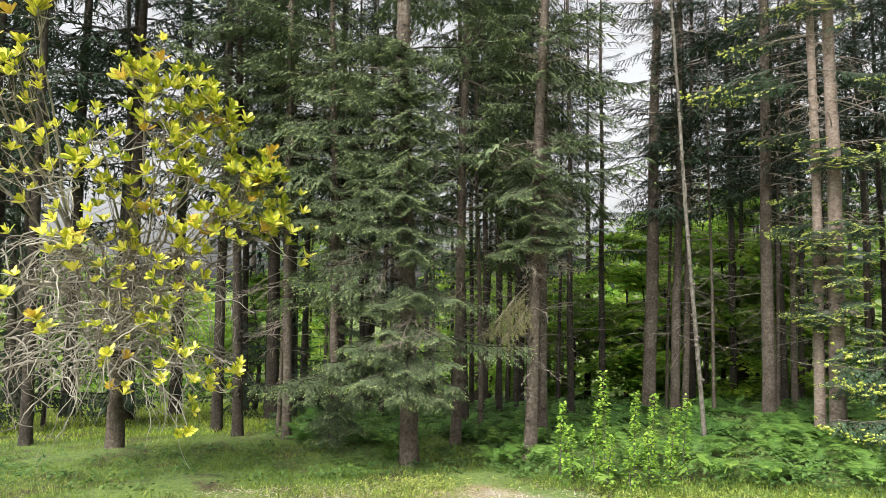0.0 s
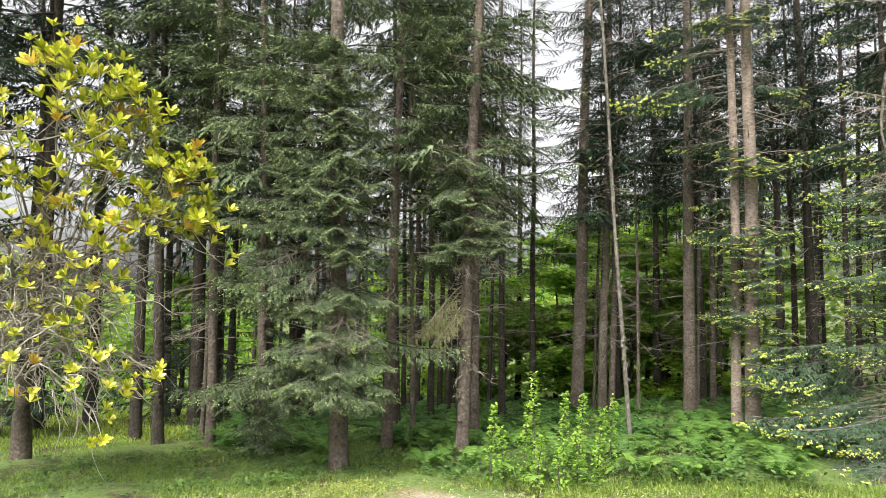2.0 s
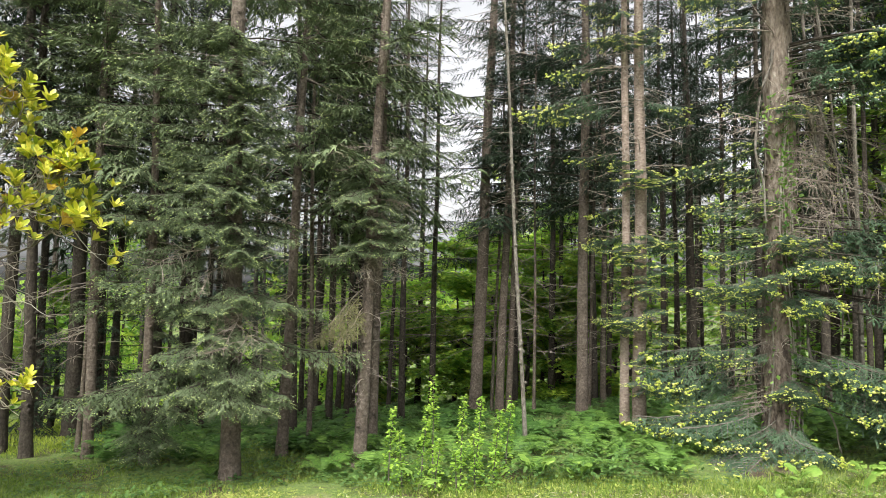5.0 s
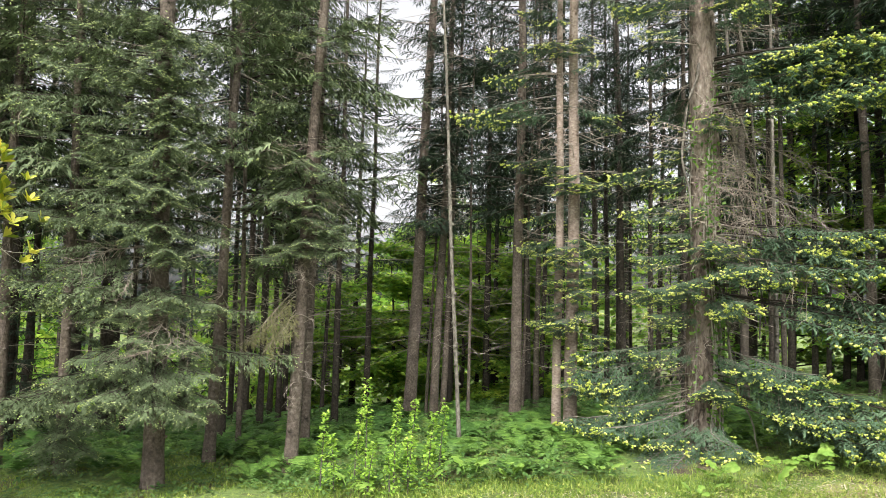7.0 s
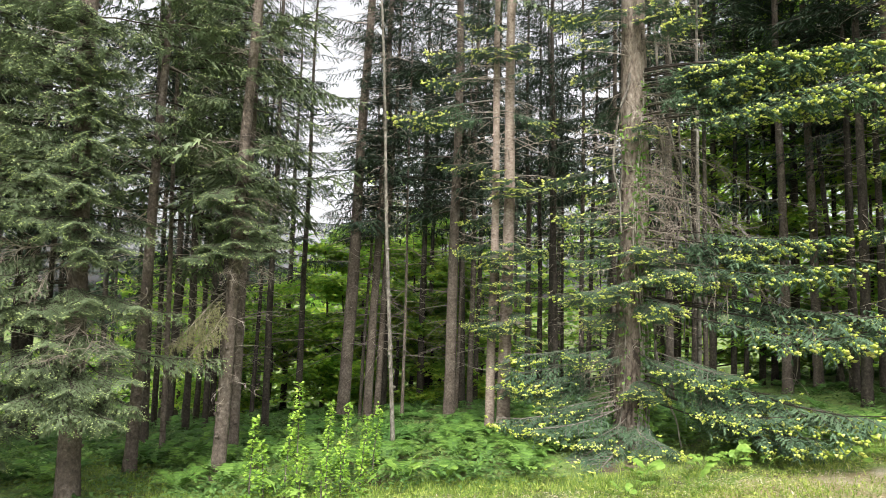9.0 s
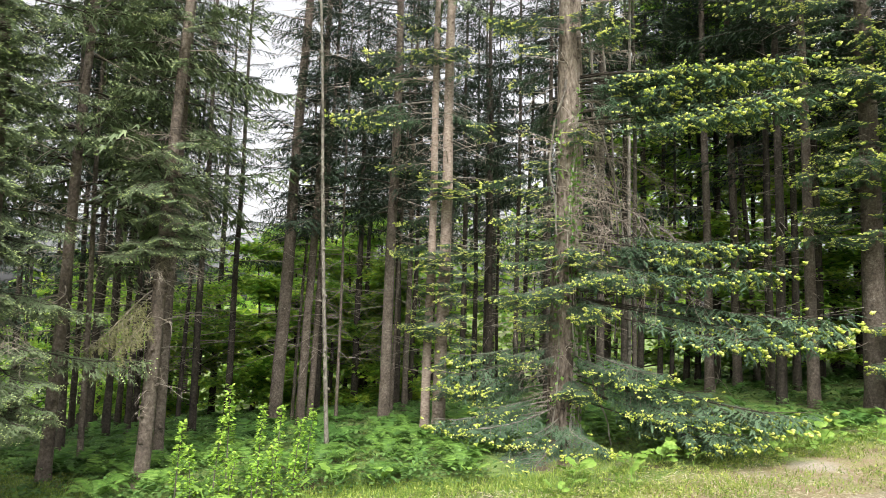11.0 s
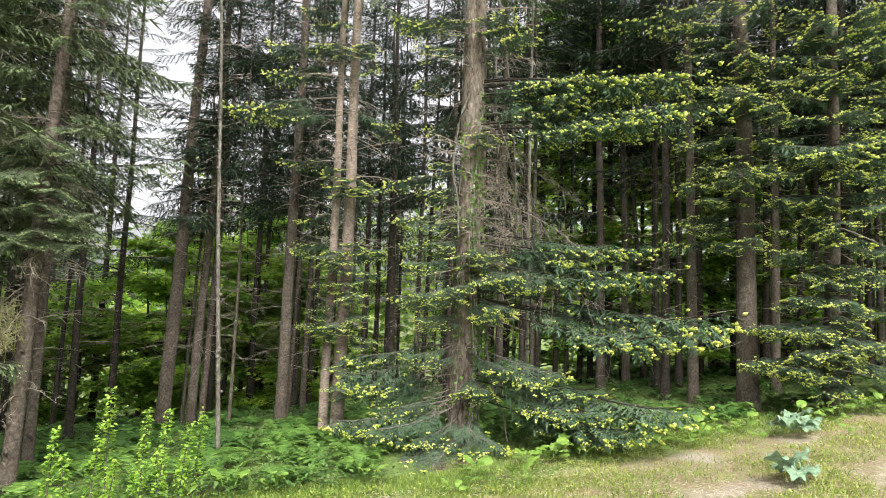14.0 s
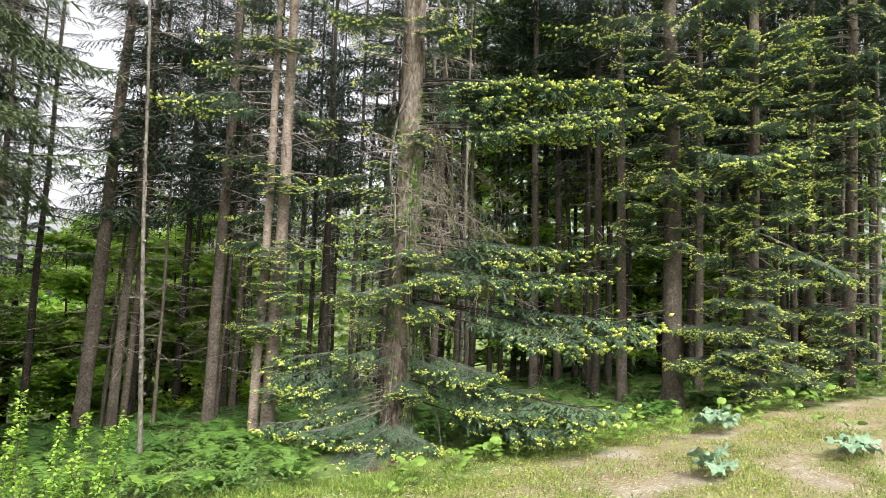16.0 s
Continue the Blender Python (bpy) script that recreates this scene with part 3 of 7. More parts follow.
def trunk_np(dia, height, lean, seed, sides=12, knots=0, flare=0.22, furrow=0.0):
    """A tapering, slightly crooked trunk from below the ground, with a flared foot and stubs of lost branches."""
    g = np.random.default_rng(seed)
    z = np.concatenate([[-0.25, 0.0, 0.15, 0.4, 0.9], np.arange(1.4, height, 0.35 if furrow else 0.9), [height]])
    k = np.clip(z / height, 0, 1)
    crook = 0.02 * np.sin(z * 0.9 + g.uniform(0, 6)) * np.minimum(z, 4) / 4
    p = np.stack([lean[0] * z + crook, lean[1] * z + 0.015 * np.cos(z * 0.7), z], -1)
    r = dia * 0.5 * ((1 - k) ** 0.8 * 0.97 + 0.03) * (1 + flare * np.exp(-np.maximum(z, 0) / 0.22))
    v, q, i = tube(p, r, sides)
    v = v + g.normal(0, 0.012 * dia, v.shape) * [1, 1, 0]
    if furrow:
        # ridges of bark that run up the trunk and shift sideways now and then
        ridge = np.array([np.roll(np.where(np.arange(sides) % 3 == 0, -1.0, 0.5), int(h * 0.8) % 3) for h in z]) + g.normal(0, 0.5, (len(z), sides))
        axis = np.repeat(p, sides, 0)
        v = axis + (v - axis) * (1 + furrow * ridge.reshape(-1, 1))
    out = [(v, q, i)]
    for _ in range(knots):
        h = g.uniform(0.3, min(height * 0.6, 9))
        a = g.uniform(0, 2 * np.pi)
        d = np.array([np.cos(a), np.sin(a), g.uniform(-0.1, 0.3)])
        c = np.array([lean[0] * h, lean[1] * h, h])
        rr = dia * 0.5 * (1 - h / height) ** 0.8
        out.append(tube([c + d * rr * 0.7, c + d * (rr + 0.012), c + d * (rr + 0.03)], [0.032, 0.026, 0.008], 5))
    return join_np(out)


def dead_np(dia, height, lean, z0, z1, count, length, seed):
    """Thin dead branches that stand out from the bare part of a trunk, some with side twigs."""
    g = np.random.default_rng(seed)
    out = []
    for _ in range(count):
        h = g.uniform(z0, z1)
        a = g.uniform(0, 2 * np.pi)
        ln = length * g.uniform(0.3, 1.15)
        d = np.array([np.cos(a), np.sin(a), g.uniform(-0.45, 0.2)])
        c = np.array([lean[0] * h, lean[1] * h, h])
        e = np.linspace(0, 1, 4)
        line = c + d * (ln * e)[:, None]
        line[:, 2] += ln * g.uniform(-0.25, 0.15) * e ** 2
        line[:, :2] += g.normal(0, 0.02 * ln, (4, 2)) * e[:, None]
        r0 = g.uniform(0.006, 0.012)
        out.append(tube(line, r0 * (1.15 - e), 3))
        for _ in range(g.integers(0, 4)):
            w = g.uniform(0.3, 0.95)
            p = c + d * ln * w
            p[2] += 0
            a2 = a + g.choice([-1, 1]) * g.uniform(0.5, 1.1)
            l2 = ln * g.uniform(0.15, 0.4)
            d2 = np.array([np.cos(a2), np.sin(a2), g.uniform(-0.6, 0.1)])
            out.append(tube([p, p + d2 * l2 * 0.5, p + d2 * l2 + [0, 0, -0.05]], [0.004, 0.003, 0.001], 3))
    return join_np(out)


def dead_branch_np(seed):
    """A dead branch 1 m long along +x with a few side twigs."""
    g = np.random.default_rng(seed)
    e = np.linspace(0, 1, 6)
    bend = g.uniform(-0.25, 0.12)
    line = np.stack([e, 0.06 * np.sin(e * g.uniform(3, 6)), bend * e ** 2], -1)
    out = [tube(line, 0.0085 * (1.12 - e), 4)]
    for _ in range(5):
        w = g.uniform(0.25, 0.95)
        p = np.array([w, 0.06 * np.sin(w * 4), bend * w ** 2])
        a2, l2 = g.choice([-1, 1]) * g.uniform(0.5, 1.1), g.uniform(0.12, 0.35) * (1.2 - w)
        d2 = np.array([np.cos(a2), np.sin(a2), g.uniform(-0.6, 0.15)])
        out.append(tube([p, p + d2 * l2 * 0.5, p + d2 * l2 + [0, 0, -0.04]], [0.005, 0.003, 0.0015], 3))
    return join_np(out)


DEAD = [mesh_np("dead_branch", *dead_branch_np(700 + i)[:2], [DEADWOOD]) for i in range(6)]


def place_bough(c, az, slope, scale, spread=1.0, roll=0.0):
    """Matrix of a branch that leaves point c towards azimuth az (radians from +x), climbing by slope."""
    return Matrix.Translation(c) @ Matrix.Rotation(az, 4, "Z") @ Matrix.Rotation(-slope, 4, "Y") @ Matrix.Rotation(roll, 4, "X") @ Matrix.Diagonal((scale, scale * spread, scale, 1))


def crown_np(kit, height, lean, z0, z1, per_metre, length, seed, taper=1.0, up=0.1, keep=None):
    """Many branches round a trunk from z0 to z1, joined."""
    g = np.random.default_rng(seed)
    out = []
    for h in np.arange(z0, z1, 1.0 / per_metre):
        a = g.uniform(0, 2 * np.pi)
        if keep is not None and not keep(h, a):
            continue
        k = length * ((height - h) / max(height - z0, 1)) ** taper * g.uniform(0.6, 1.15) / 1.6 + 0.12
        c = (lean[0] * h, lean[1] * h, h)
        out.append(moved(kit[0][g.integers(len(kit[0]))], place_bough(c, a, g.normal(up, 0.15), k, g.uniform(0.85, 1.2))))
    return join_np(out)


def two_band(kit, height, lean, z0, per_metre, length, seed, reach, taper=0.8):
    """A crown whose lower part, within reach of the eye, is finer than its top."""
    zs = max(z0 + 1.5, min(2.9 + 0.56 * reach, height - 2))
    return join_np([crown_np(kit, height, lean, z0, zs, per_metre, length, seed, taper), crown_np(TOP, height, lean, zs, height - 0.2, 1.8, length * (height - zs) / (height - z0), seed + 50, taper)])


def dead_parts(tree, lean, z0, z1, count, length, seed):
    """Single dead branches, each a part of its own."""
    g = np.random.default_rng(seed)
    for _ in range(count):
        h = g.uniform(z0, z1)
        ob = part("dead_branch", DEAD[g.integers(len(DEAD))], tree)
        ob.matrix_local = place_bough((lean[0] * h, lean[1] * h, h), g.uniform(0, 2 * np.pi), g.normal(-0.05, 0.2), length * g.uniform(0.35, 1.15), 1.0, g.uniform(-1, 1))


def conifer(x, y, dia, lx, ly, style, seed):
    """A forest spruce by style: bare pole, thin pole, or clad in branches."""
    z = float(ground_z(x, y))
    g = np.random.default_rng(seed)
    lean = (lx, ly)
    far = math.hypot(x, y)
    height = min(19.0, max(10.0, 10 + dia * 30)) * g.uniform(0.92, 1.08)
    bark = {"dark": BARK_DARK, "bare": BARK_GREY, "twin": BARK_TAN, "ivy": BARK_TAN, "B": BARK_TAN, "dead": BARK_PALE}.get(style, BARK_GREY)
    label = {"dark": "slender spruce with a dark bare trunk and high shaded crown", "bare": "tall spruce with a straight grey-brown trunk and dead twigs",
             "mid": "forest spruce with a grey trunk and drooping green branches", "dead": "thin dead spruce pole with pale grey bark"}.get(style, "forest spruce with a grey trunk behind the edge trees")
    t = empty("spruce_tree", x, y, z, label, "tree", "spruces of the wood")
    dia *= 0.96
    part("trunk", mesh_np("trunk", *trunk_np(dia, height, lean, seed, 12 if far < 13 else 8, 30 if far < 13 else 0)[:2], [bark]), t)
    if style == "dead":
        dead_parts(t, lean, 1.2, height * 0.8, 26, 0.45, seed)
        return t
    top = {"dark": 5.0, "bare": 6.0, "mid": 4.6}.get(style, 5.0)
    open_side = x > 10 and 44 < math.degrees(math.atan2(x, y)) < 62
    top = 2.4 + 0.36 * far if open_side else top
    if far < 13.5:
        dead_parts(t, lean, 1.4, top + 2.5, 44, 1.1, seed)
    else:
        tagged(part("dead_wood", mesh_np("dead_wood", *dead_np(dia, height, lean, 1.4, top + (0.0 if open_side else 4.0), 40 if open_side else 64, 0.9 if open_side else 1.3, seed)[:2], [DEADWOOD]), t), kind="stuff")
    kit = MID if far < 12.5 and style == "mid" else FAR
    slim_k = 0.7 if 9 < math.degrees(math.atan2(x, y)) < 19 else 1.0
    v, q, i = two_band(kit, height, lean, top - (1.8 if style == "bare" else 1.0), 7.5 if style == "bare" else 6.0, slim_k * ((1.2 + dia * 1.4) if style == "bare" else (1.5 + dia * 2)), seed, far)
    part("crown", mesh_np("crown", v, q, [BARK_DARK, NEEDLE if kit is MID else NEEDLE_SHADE, SHOOT_SOFT if kit is MID else NEEDLE_SHADE], i), t)
    return t


TREES = [
    (-6.24, 9.98, 0.18, -0.003, 0.000, "dark"),
    (-4.02, 11.84, 0.21, 0.004, 0.003, "dark"),
    (-6.68, 14.07, 0.17, -0.029, -0.012, "dark"),
    (-2.51, 10.73, 0.16, -0.012, -0.001, "mid"),
    (-2.83, 11.46, 0.08, 0.021, 0.007, "mid"),
    (0.20, 10.09, 0.17, 0.025, 0.001, "mid"),
    (0.42, 12.32, 0.15, -0.019, 0.003, "dark"),
    (0.64, 11.00, 0.09, -0.016, 0.003, "mid"),
    (1.58, 18.96, 0.18, 0.023, 0.000, "dark"),
    (1.98, 20.25, 0.18, 0.024, 0.000, "dark"),
    (-1.45, 15.52, 0.15, 0.024, 0.004, "dark"),
    (-2.04, 16.90, 0.16, -0.016, 0.000, "dark"),
    (1.59, 10.54, 0.15, 0.009, 0.001, "mid"),
    (3.32, 19.06, 0.13, 0.021, -0.002, "dark"),
    (2.82, 14.53, 0.16, -0.001, 0.002, "dark"),
]
TREES += [
    (5.74, 26.12, 0.27, 0.008, 0.000, "dark"),
    (4.65, 19.25, 0.21, 0.006, 0.000, "dark"),
    (4.45, 14.30, 0.31, 0.032, -0.008, "bare"),
    (4.92, 14.02, 0.22, 0.027, -0.007, "bare"),
    (5.21, 14.23, 0.16, 0.030, -0.009, "bare"),
    (5.22, 15.42, 0.09, 0.031, -0.008, "bare"),
    (3.68, 9.33, 0.07, -0.054, 0.023, "dead"),
    (5.43, 13.25, 0.08, -0.001, 0.002, "bare"),
    (5.79, 11.75, 0.25, 0.007, -0.001, "bare"),
    (6.76, 13.36, 0.09, 0.023, -0.010, "bare"),
    (8.15, 15.30, 0.17, 0.004, 0.000, "bare"),
    (8.32, 7.91, 0.08, 0.001, 0.001, "dead"),
    (12.34, 15.82, 0.17, 0.023, -0.016, "dark"),
    (16.69, 23.44, 0.29, -0.021, 0.017, "dark"),
    (14.29, 12.98, 0.20, 0.010, -0.009, "dark"),
]
TREES += [
    (14.37, 12.37, 0.16, 0.011, -0.011, "dark"),
    (14.44, 12.04, 0.12, 0.012, -0.013, "dark"),
    (13.96, 10.52, 0.24, -0.006, 0.010, "mid"),
    (14.89, 10.40, 0.24, -0.008, 0.013, "mid"),
    (15.25, 10.07, 0.15, -0.033, 0.051, "dark"),
    (14.01, 8.95, 0.15, -0.004, 0.009, "dark"),
    (12.19, 7.02, 0.23, -0.005, 0.011, "mid"),
    (14.83, 6.58, 0.23, 0.004, -0.008, "mid"),
    (15.43, 4.51, 0.23, 0.009, -0.028, "right"),
    (17.04, 4.23, 0.12, 0.006, -0.021, "dead"),
    (17.30, 3.59, 0.13, 0.005, -0.023, "dead"),
]
for k, (x, y, dia, lx, ly, style) in enumerate(TREES):
    conifer(x, y, dia, lx, ly, style, 1000 + k)


def edge_tree(x, y, dia, lx, ly, height, kit, bark, label, seed, z0, z1, per_metre, length, mats, sector=None, dead=(1.0, 6.0, 40, 0.8), up=0.05):
    """A tree on the wood's edge: every branch in reach of the eye is a part of its own, the top is one crown."""
    z = float(ground_z(x, y))
    g = np.random.default_rng(seed)
    t = empty("spruce_tree", x, y, z, label, "tree", "spruces on the edge of the wood")
    LEANS[t.name] = (lx, ly)
    part("trunk", mesh_np("trunk", *trunk_np(dia, height, (lx, ly), seed, 36 if bark is BARK_FURROWED else 18, 60, 0.22, 0.035 if bark is BARK_FURROWED else 0.0)[:2], [bark]), t)
    dead_parts(t, (lx, ly), *dead, seed)
    for h in np.arange(z0, z1, 1.0 / per_metre):
        a = g.uniform(0, 2 * np.pi) if sector is None else radians(g.uniform(*sector))
        ob = hang_branch(t, kit, int(g.integers(len(kit[1]))))
        ob.matrix_local = place_bough((lx * h, ly * h, h), a, g.normal(up, 0.15), length * g.uniform(0.6, 1.15) / 1.6, g.uniform(0.85, 1.2), g.normal(0, 0.15))
    v, q, i = two_band(MID, height, (lx, ly), z1, 4.0, length, seed + 1, math.hypot(x, y))
    part("crown", mesh_np("crown", v, q, mats, i), t)
    return t


def limb(tree, h, az, length, kit, pick, spread=1.0, slope=0.0):
    """One branch set by hand on an edge tree: height on the trunk, azimuth clockwise from +y, length, climb (degrees)."""
    if kit is GOLD and length > 2.0:
        kit, full = GOLD_LONG, 2.6
    else:
        full = 1.2 if kit is WITHERED else 1.6
    ob = hang_branch(tree, kit, pick % len(kit[1]))
    lx, ly = LEANS[tree.name]
    k = length / full
    wide = max(k, 0.72 if kit is not WITHERED else 0.5)
    ob.matrix_local = place_bough((lx * h, ly * h, h), radians(90 - az), radians(slope), k, spread * wide / k, radians((pick * 37 % 23) - 11))
    return ob


LEANS = {}
GREEN_MATS = [BARK_DARK, NEEDLE, SHOOT_SOFT]
tree_a = edge_tree(-0.42, 8.52, 0.23, -0.022, 0.001, 17, GREEN, BARK_GREY, "edge spruce with drooping grey-green branches down to the ground", 11, 1.4, 6.6, 4, 1.4, GREEN_MATS, (-10, 190))
tree_l = edge_tree(-1.64, 10.14, 0.14, -0.019, -0.001, 12, GREEN, BARK_GREY, "slim spruce with branches sweeping the ground", 21, 0.5, 5.0, 3, 1.3, GREEN_MATS, (0, 180))
tree_m = edge_tree(-3.40, 11.05, 0.17, -0.022, -0.005, 15, GREEN, BARK_DARK, "slender dark-trunked spruce with full green upper branches", 22, 3.6, 8.0, 3.5, 1.5, GREEN_MATS)
tree_b = edge_tree(1.18, 8.95, 0.17, 0.031, -0.002, 16, GREEN, BARK_GREY, "leaning spruce with a bare reddish lower trunk", 12, 3.4, 6.8, 3, 1.0, GREEN_MATS)
tree_twin = edge_tree(5.74, 9.64, 0.22, 0.006, -0.001, 17, GOLD, BARK_TAN, "fir with pale tan bark and yellow new shoots", 13, 3.0, 7.5, 1.2, 1.3, GREEN_MATS, (0, 140), (1.8, 7.0, 80, 1.0))
tree_twin_b = edge_tree(5.53, 9.73, 0.155, 0.005, -0.001, 15, GOLD, BARK_TAN, "thinner tan-barked fir trunk beside its twin", 14, 5.5, 7.5, 2, 1.0, GREEN_MATS)
tree_ivy = edge_tree(6.65, 7.62, 0.47, 0.005, -0.003, 18, GOLD, BARK_FURROWED, "thick old fir with furrowed bark climbed by ivy", 15, 1.2, 7.0, 2, 1.5, GREEN_MATS, (-20, 120), (1.3, 7.0, 110, 1.1))
tree_r = edge_tree(11.83, 5.79, 0.37, -0.002, 0.005, 18, GOLD, BARK_GREY, "big grey-trunked fir with high branches", 16, 4.0, 9.0, 2.5, 2.0, GREEN_MATS)
tree_s = edge_tree(12.54, 4.70, 0.27, 0.010, -0.024, 17, GOLD, BARK_GREY, "fir clad to the ground in dark branches with yellow shoots", 17, 0.7, 9.0, 2, 1.8, GREEN_MATS)
tree_t = edge_tree(15.02, 3.69, 0.26, 0.009, -0.036, 17, GOLD, BARK_GREY, "stout fir hung with layered dark branches and yellow shoots", 18, 1.0, 9.0, 2.5, 1.8, GREEN_MATS)
limb(tree_ivy, 2.28, -95, 0.99, GOLD, 0, 0.90)
limb(tree_ivy, 2.15, -99, 0.85, GOLD, 4, 0.95)
limb(tree_ivy, 2.37, -126, 1.02, GOLD, 1, 0.96)
limb(tree_ivy, 2.24, -125, 0.88, GOLD, 5, 0.95)
limb(tree_ivy, 2.16, -164, 1.36, GOLD, 2, 1.02)
limb(tree_ivy, 2.03, -158, 1.17, GOLD, 6, 0.95)
limb(tree_ivy, 2.05, -157, 0.96, GOLD, 3, 1.08)
limb(tree_ivy, 1.92, -165, 0.83, GOLD, 7, 0.95)
limb(tree_ivy, 2.80, -136, 0.70, GOLD, 4, 1.14)
limb(tree_ivy, 2.67, -139, 0.60, GOLD, 8, 0.95)
limb(tree_ivy, 2.86, -163, 1.02, GOLD, 5, 1.20)
limb(tree_ivy, 2.73, -161, 0.87, GOLD, 9, 0.95)
limb(tree_ivy, 2.61, -164, 1.37, GOLD, 6, 0.90)
limb(tree_ivy, 2.48, -157, 1.18, GOLD, 10, 0.95)
limb(tree_ivy, 2.91, 159, 1.87, GOLD, 7, 0.96)
limb(tree_ivy, 2.78, 152, 1.60, GOLD, 11, 0.95)
limb(tree_ivy, 2.57, 176, 1.53, GOLD, 8, 1.02)
limb(tree_ivy, 2.44, 174, 1.32, GOLD, 12, 0.95)
limb(tree_ivy, 3.10, 159, 2.70, GOLD, 9, 1.08)
limb(tree_ivy, 2.97, 162, 2.33, GOLD, 13, 0.95)
limb(tree_ivy, 2.77, 164, 3.01, GOLD, 10, 1.14)
limb(tree_ivy, 2.64, 172, 2.59, GOLD, 14, 0.95)
limb(tree_ivy, 3.08, 164, 2.28, GOLD, 11, 1.20)
limb(tree_ivy, 2.95, 158, 1.96, GOLD, 15, 0.95)
limb(tree_ivy, 2.26, 162, 3.60, GOLD, 12, 0.90)
limb(tree_ivy, 2.13, 161, 3.10, GOLD, 16, 0.95)
limb(tree_ivy, 2.07, 166, 3.56, GOLD, 13, 0.96)
limb(tree_ivy, 1.94, 170, 3.06, GOLD, 17, 0.95)
limb(tree_ivy, 2.24, 154, 2.93, GOLD, 14, 1.02)
limb(tree_ivy, 2.11, 163, 2.52, GOLD, 18, 0.95)
limb(tree_ivy, 1.32, -171, 1.23, GOLD, 15, 1.08)
limb(tree_ivy, 1.19, -176, 1.06, GOLD, 19, 0.95)
limb(tree_ivy, 1.38, 178, 1.76, GOLD, 16, 1.14)
limb(tree_ivy, 1.25, 178, 1.51, GOLD, 20, 0.95)
limb(tree_ivy, 1.18, 172, 2.26, GOLD, 17, 1.20)
limb(tree_ivy, 1.05, 177, 1.94, GOLD, 21, 0.95)
limb(tree_ivy, 1.14, 171, 3.35, GOLD, 18, 0.90)
limb(tree_ivy, 1.01, 162, 2.88, GOLD, 22, 0.95)
limb(tree_ivy, 0.95, 179, 2.40, GOLD, 19, 0.96)
limb(tree_ivy, 0.82, 175, 2.06, GOLD, 23, 0.95)
limb(tree_ivy, 0.83, 175, 2.90, GOLD, 20, 1.02)
limb(tree_ivy, 0.70, 176, 2.49, GOLD, 24, 0.95)
limb(tree_ivy, 1.46, -56, 1.72, GOLD, 21, 1.08)
limb(tree_ivy, 1.42, -85, 1.05, GOLD, 22, 1.14)
limb(tree_ivy, 1.29, -93, 0.91, GOLD, 26, 0.95)
limb(tree_ivy, 1.22, -62, 1.79, GOLD, 23, 1.20)
limb(tree_ivy, 1.09, -65, 1.54, GOLD, 27, 0.95)
limb(tree_ivy, 0.63, -74, 1.97, GOLD, 24, 0.90)
limb(tree_ivy, 0.50, -72, 1.70, GOLD, 28, 0.95)
limb(tree_ivy, 0.56, -99, 1.75, GOLD, 25, 0.96)
limb(tree_ivy, 0.41, -113, 1.34, GOLD, 26, 1.02)
limb(tree_ivy, 0.25, -110, 1.98, GOLD, 27, 1.08, -1)
limb(tree_ivy, 0.25, -128, 1.93, GOLD, 28, 1.14, -0)
limb(tree_ivy, 0.44, -149, 1.54, GOLD, 29, 1.20)
limb(tree_ivy, 0.98, -159, 0.97, GOLD, 30, 0.90)
limb(tree_ivy, 0.85, -165, 0.84, GOLD, 34, 0.95)
limb(tree_ivy, 0.96, -147, 0.71, GOLD, 31, 0.96)
limb(tree_ivy, 0.83, -148, 0.61, GOLD, 35, 0.95)
limb(tree_ivy, 3.33, -108, 0.58, GOLD, 32, 1.02)
limb(tree_ivy, 3.20, -104, 0.50, GOLD, 36, 0.95)
limb(tree_ivy, 3.00, -92, 0.73, GOLD, 33, 1.08)
limb(tree_ivy, 2.87, -83, 0.63, GOLD, 37, 0.95)
limb(tree_ivy, 3.00, -62, 0.98, GOLD, 34, 1.14)
limb(tree_ivy, 4.21, -76, 0.66, GOLD, 35, 1.20)
limb(tree_ivy, 4.08, -76, 0.57, GOLD, 39, 0.95)
limb(tree_ivy, 4.04, -51, 1.27, GOLD, 36, 0.90)
limb(tree_ivy, 6.34, -158, 0.65, GOLD, 37, 0.96)
limb(tree_ivy, 6.21, -167, 0.56, GOLD, 41, 0.95)
limb(tree_ivy, 6.32, -168, 1.07, GOLD, 38, 1.02)
limb(tree_ivy, 6.19, -172, 0.92, GOLD, 42, 0.95)
limb(tree_ivy, 6.08, -177, 1.23, GOLD, 39, 1.08)
limb(tree_ivy, 5.95, -176, 1.05, GOLD, 43, 0.95)
limb(tree_ivy, 4.58, -159, 0.65, GOLD, 40, 1.14)
limb(tree_ivy, 4.45, -153, 0.56, GOLD, 44, 0.95)
limb(tree_ivy, 5.33, 168, 1.28, GOLD, 41, 1.20)
limb(tree_ivy, 5.20, 160, 1.10, GOLD, 45, 0.95)
limb(tree_ivy, 5.42, 171, 1.77, GOLD, 42, 0.90)
limb(tree_ivy, 5.29, 168, 1.52, GOLD, 46, 0.95)
limb(tree_ivy, 5.08, 175, 1.94, GOLD, 43, 0.96)
limb(tree_ivy, 4.95, 177, 1.67, GOLD, 47, 0.95)
limb(tree_ivy, 4.68, 174, 2.60, GOLD, 44, 1.02)
limb(tree_ivy, 4.55, 181, 2.23, GOLD, 48, 0.95)
limb(tree_ivy, 5.37, 170, 2.26, GOLD, 45, 1.08)
limb(tree_ivy, 5.24, 163, 1.94, GOLD, 49, 0.95)
limb(tree_ivy, 5.20, 168, 2.70, GOLD, 46, 1.14)
limb(tree_ivy, 5.07, 166, 2.32, GOLD, 50, 0.95)
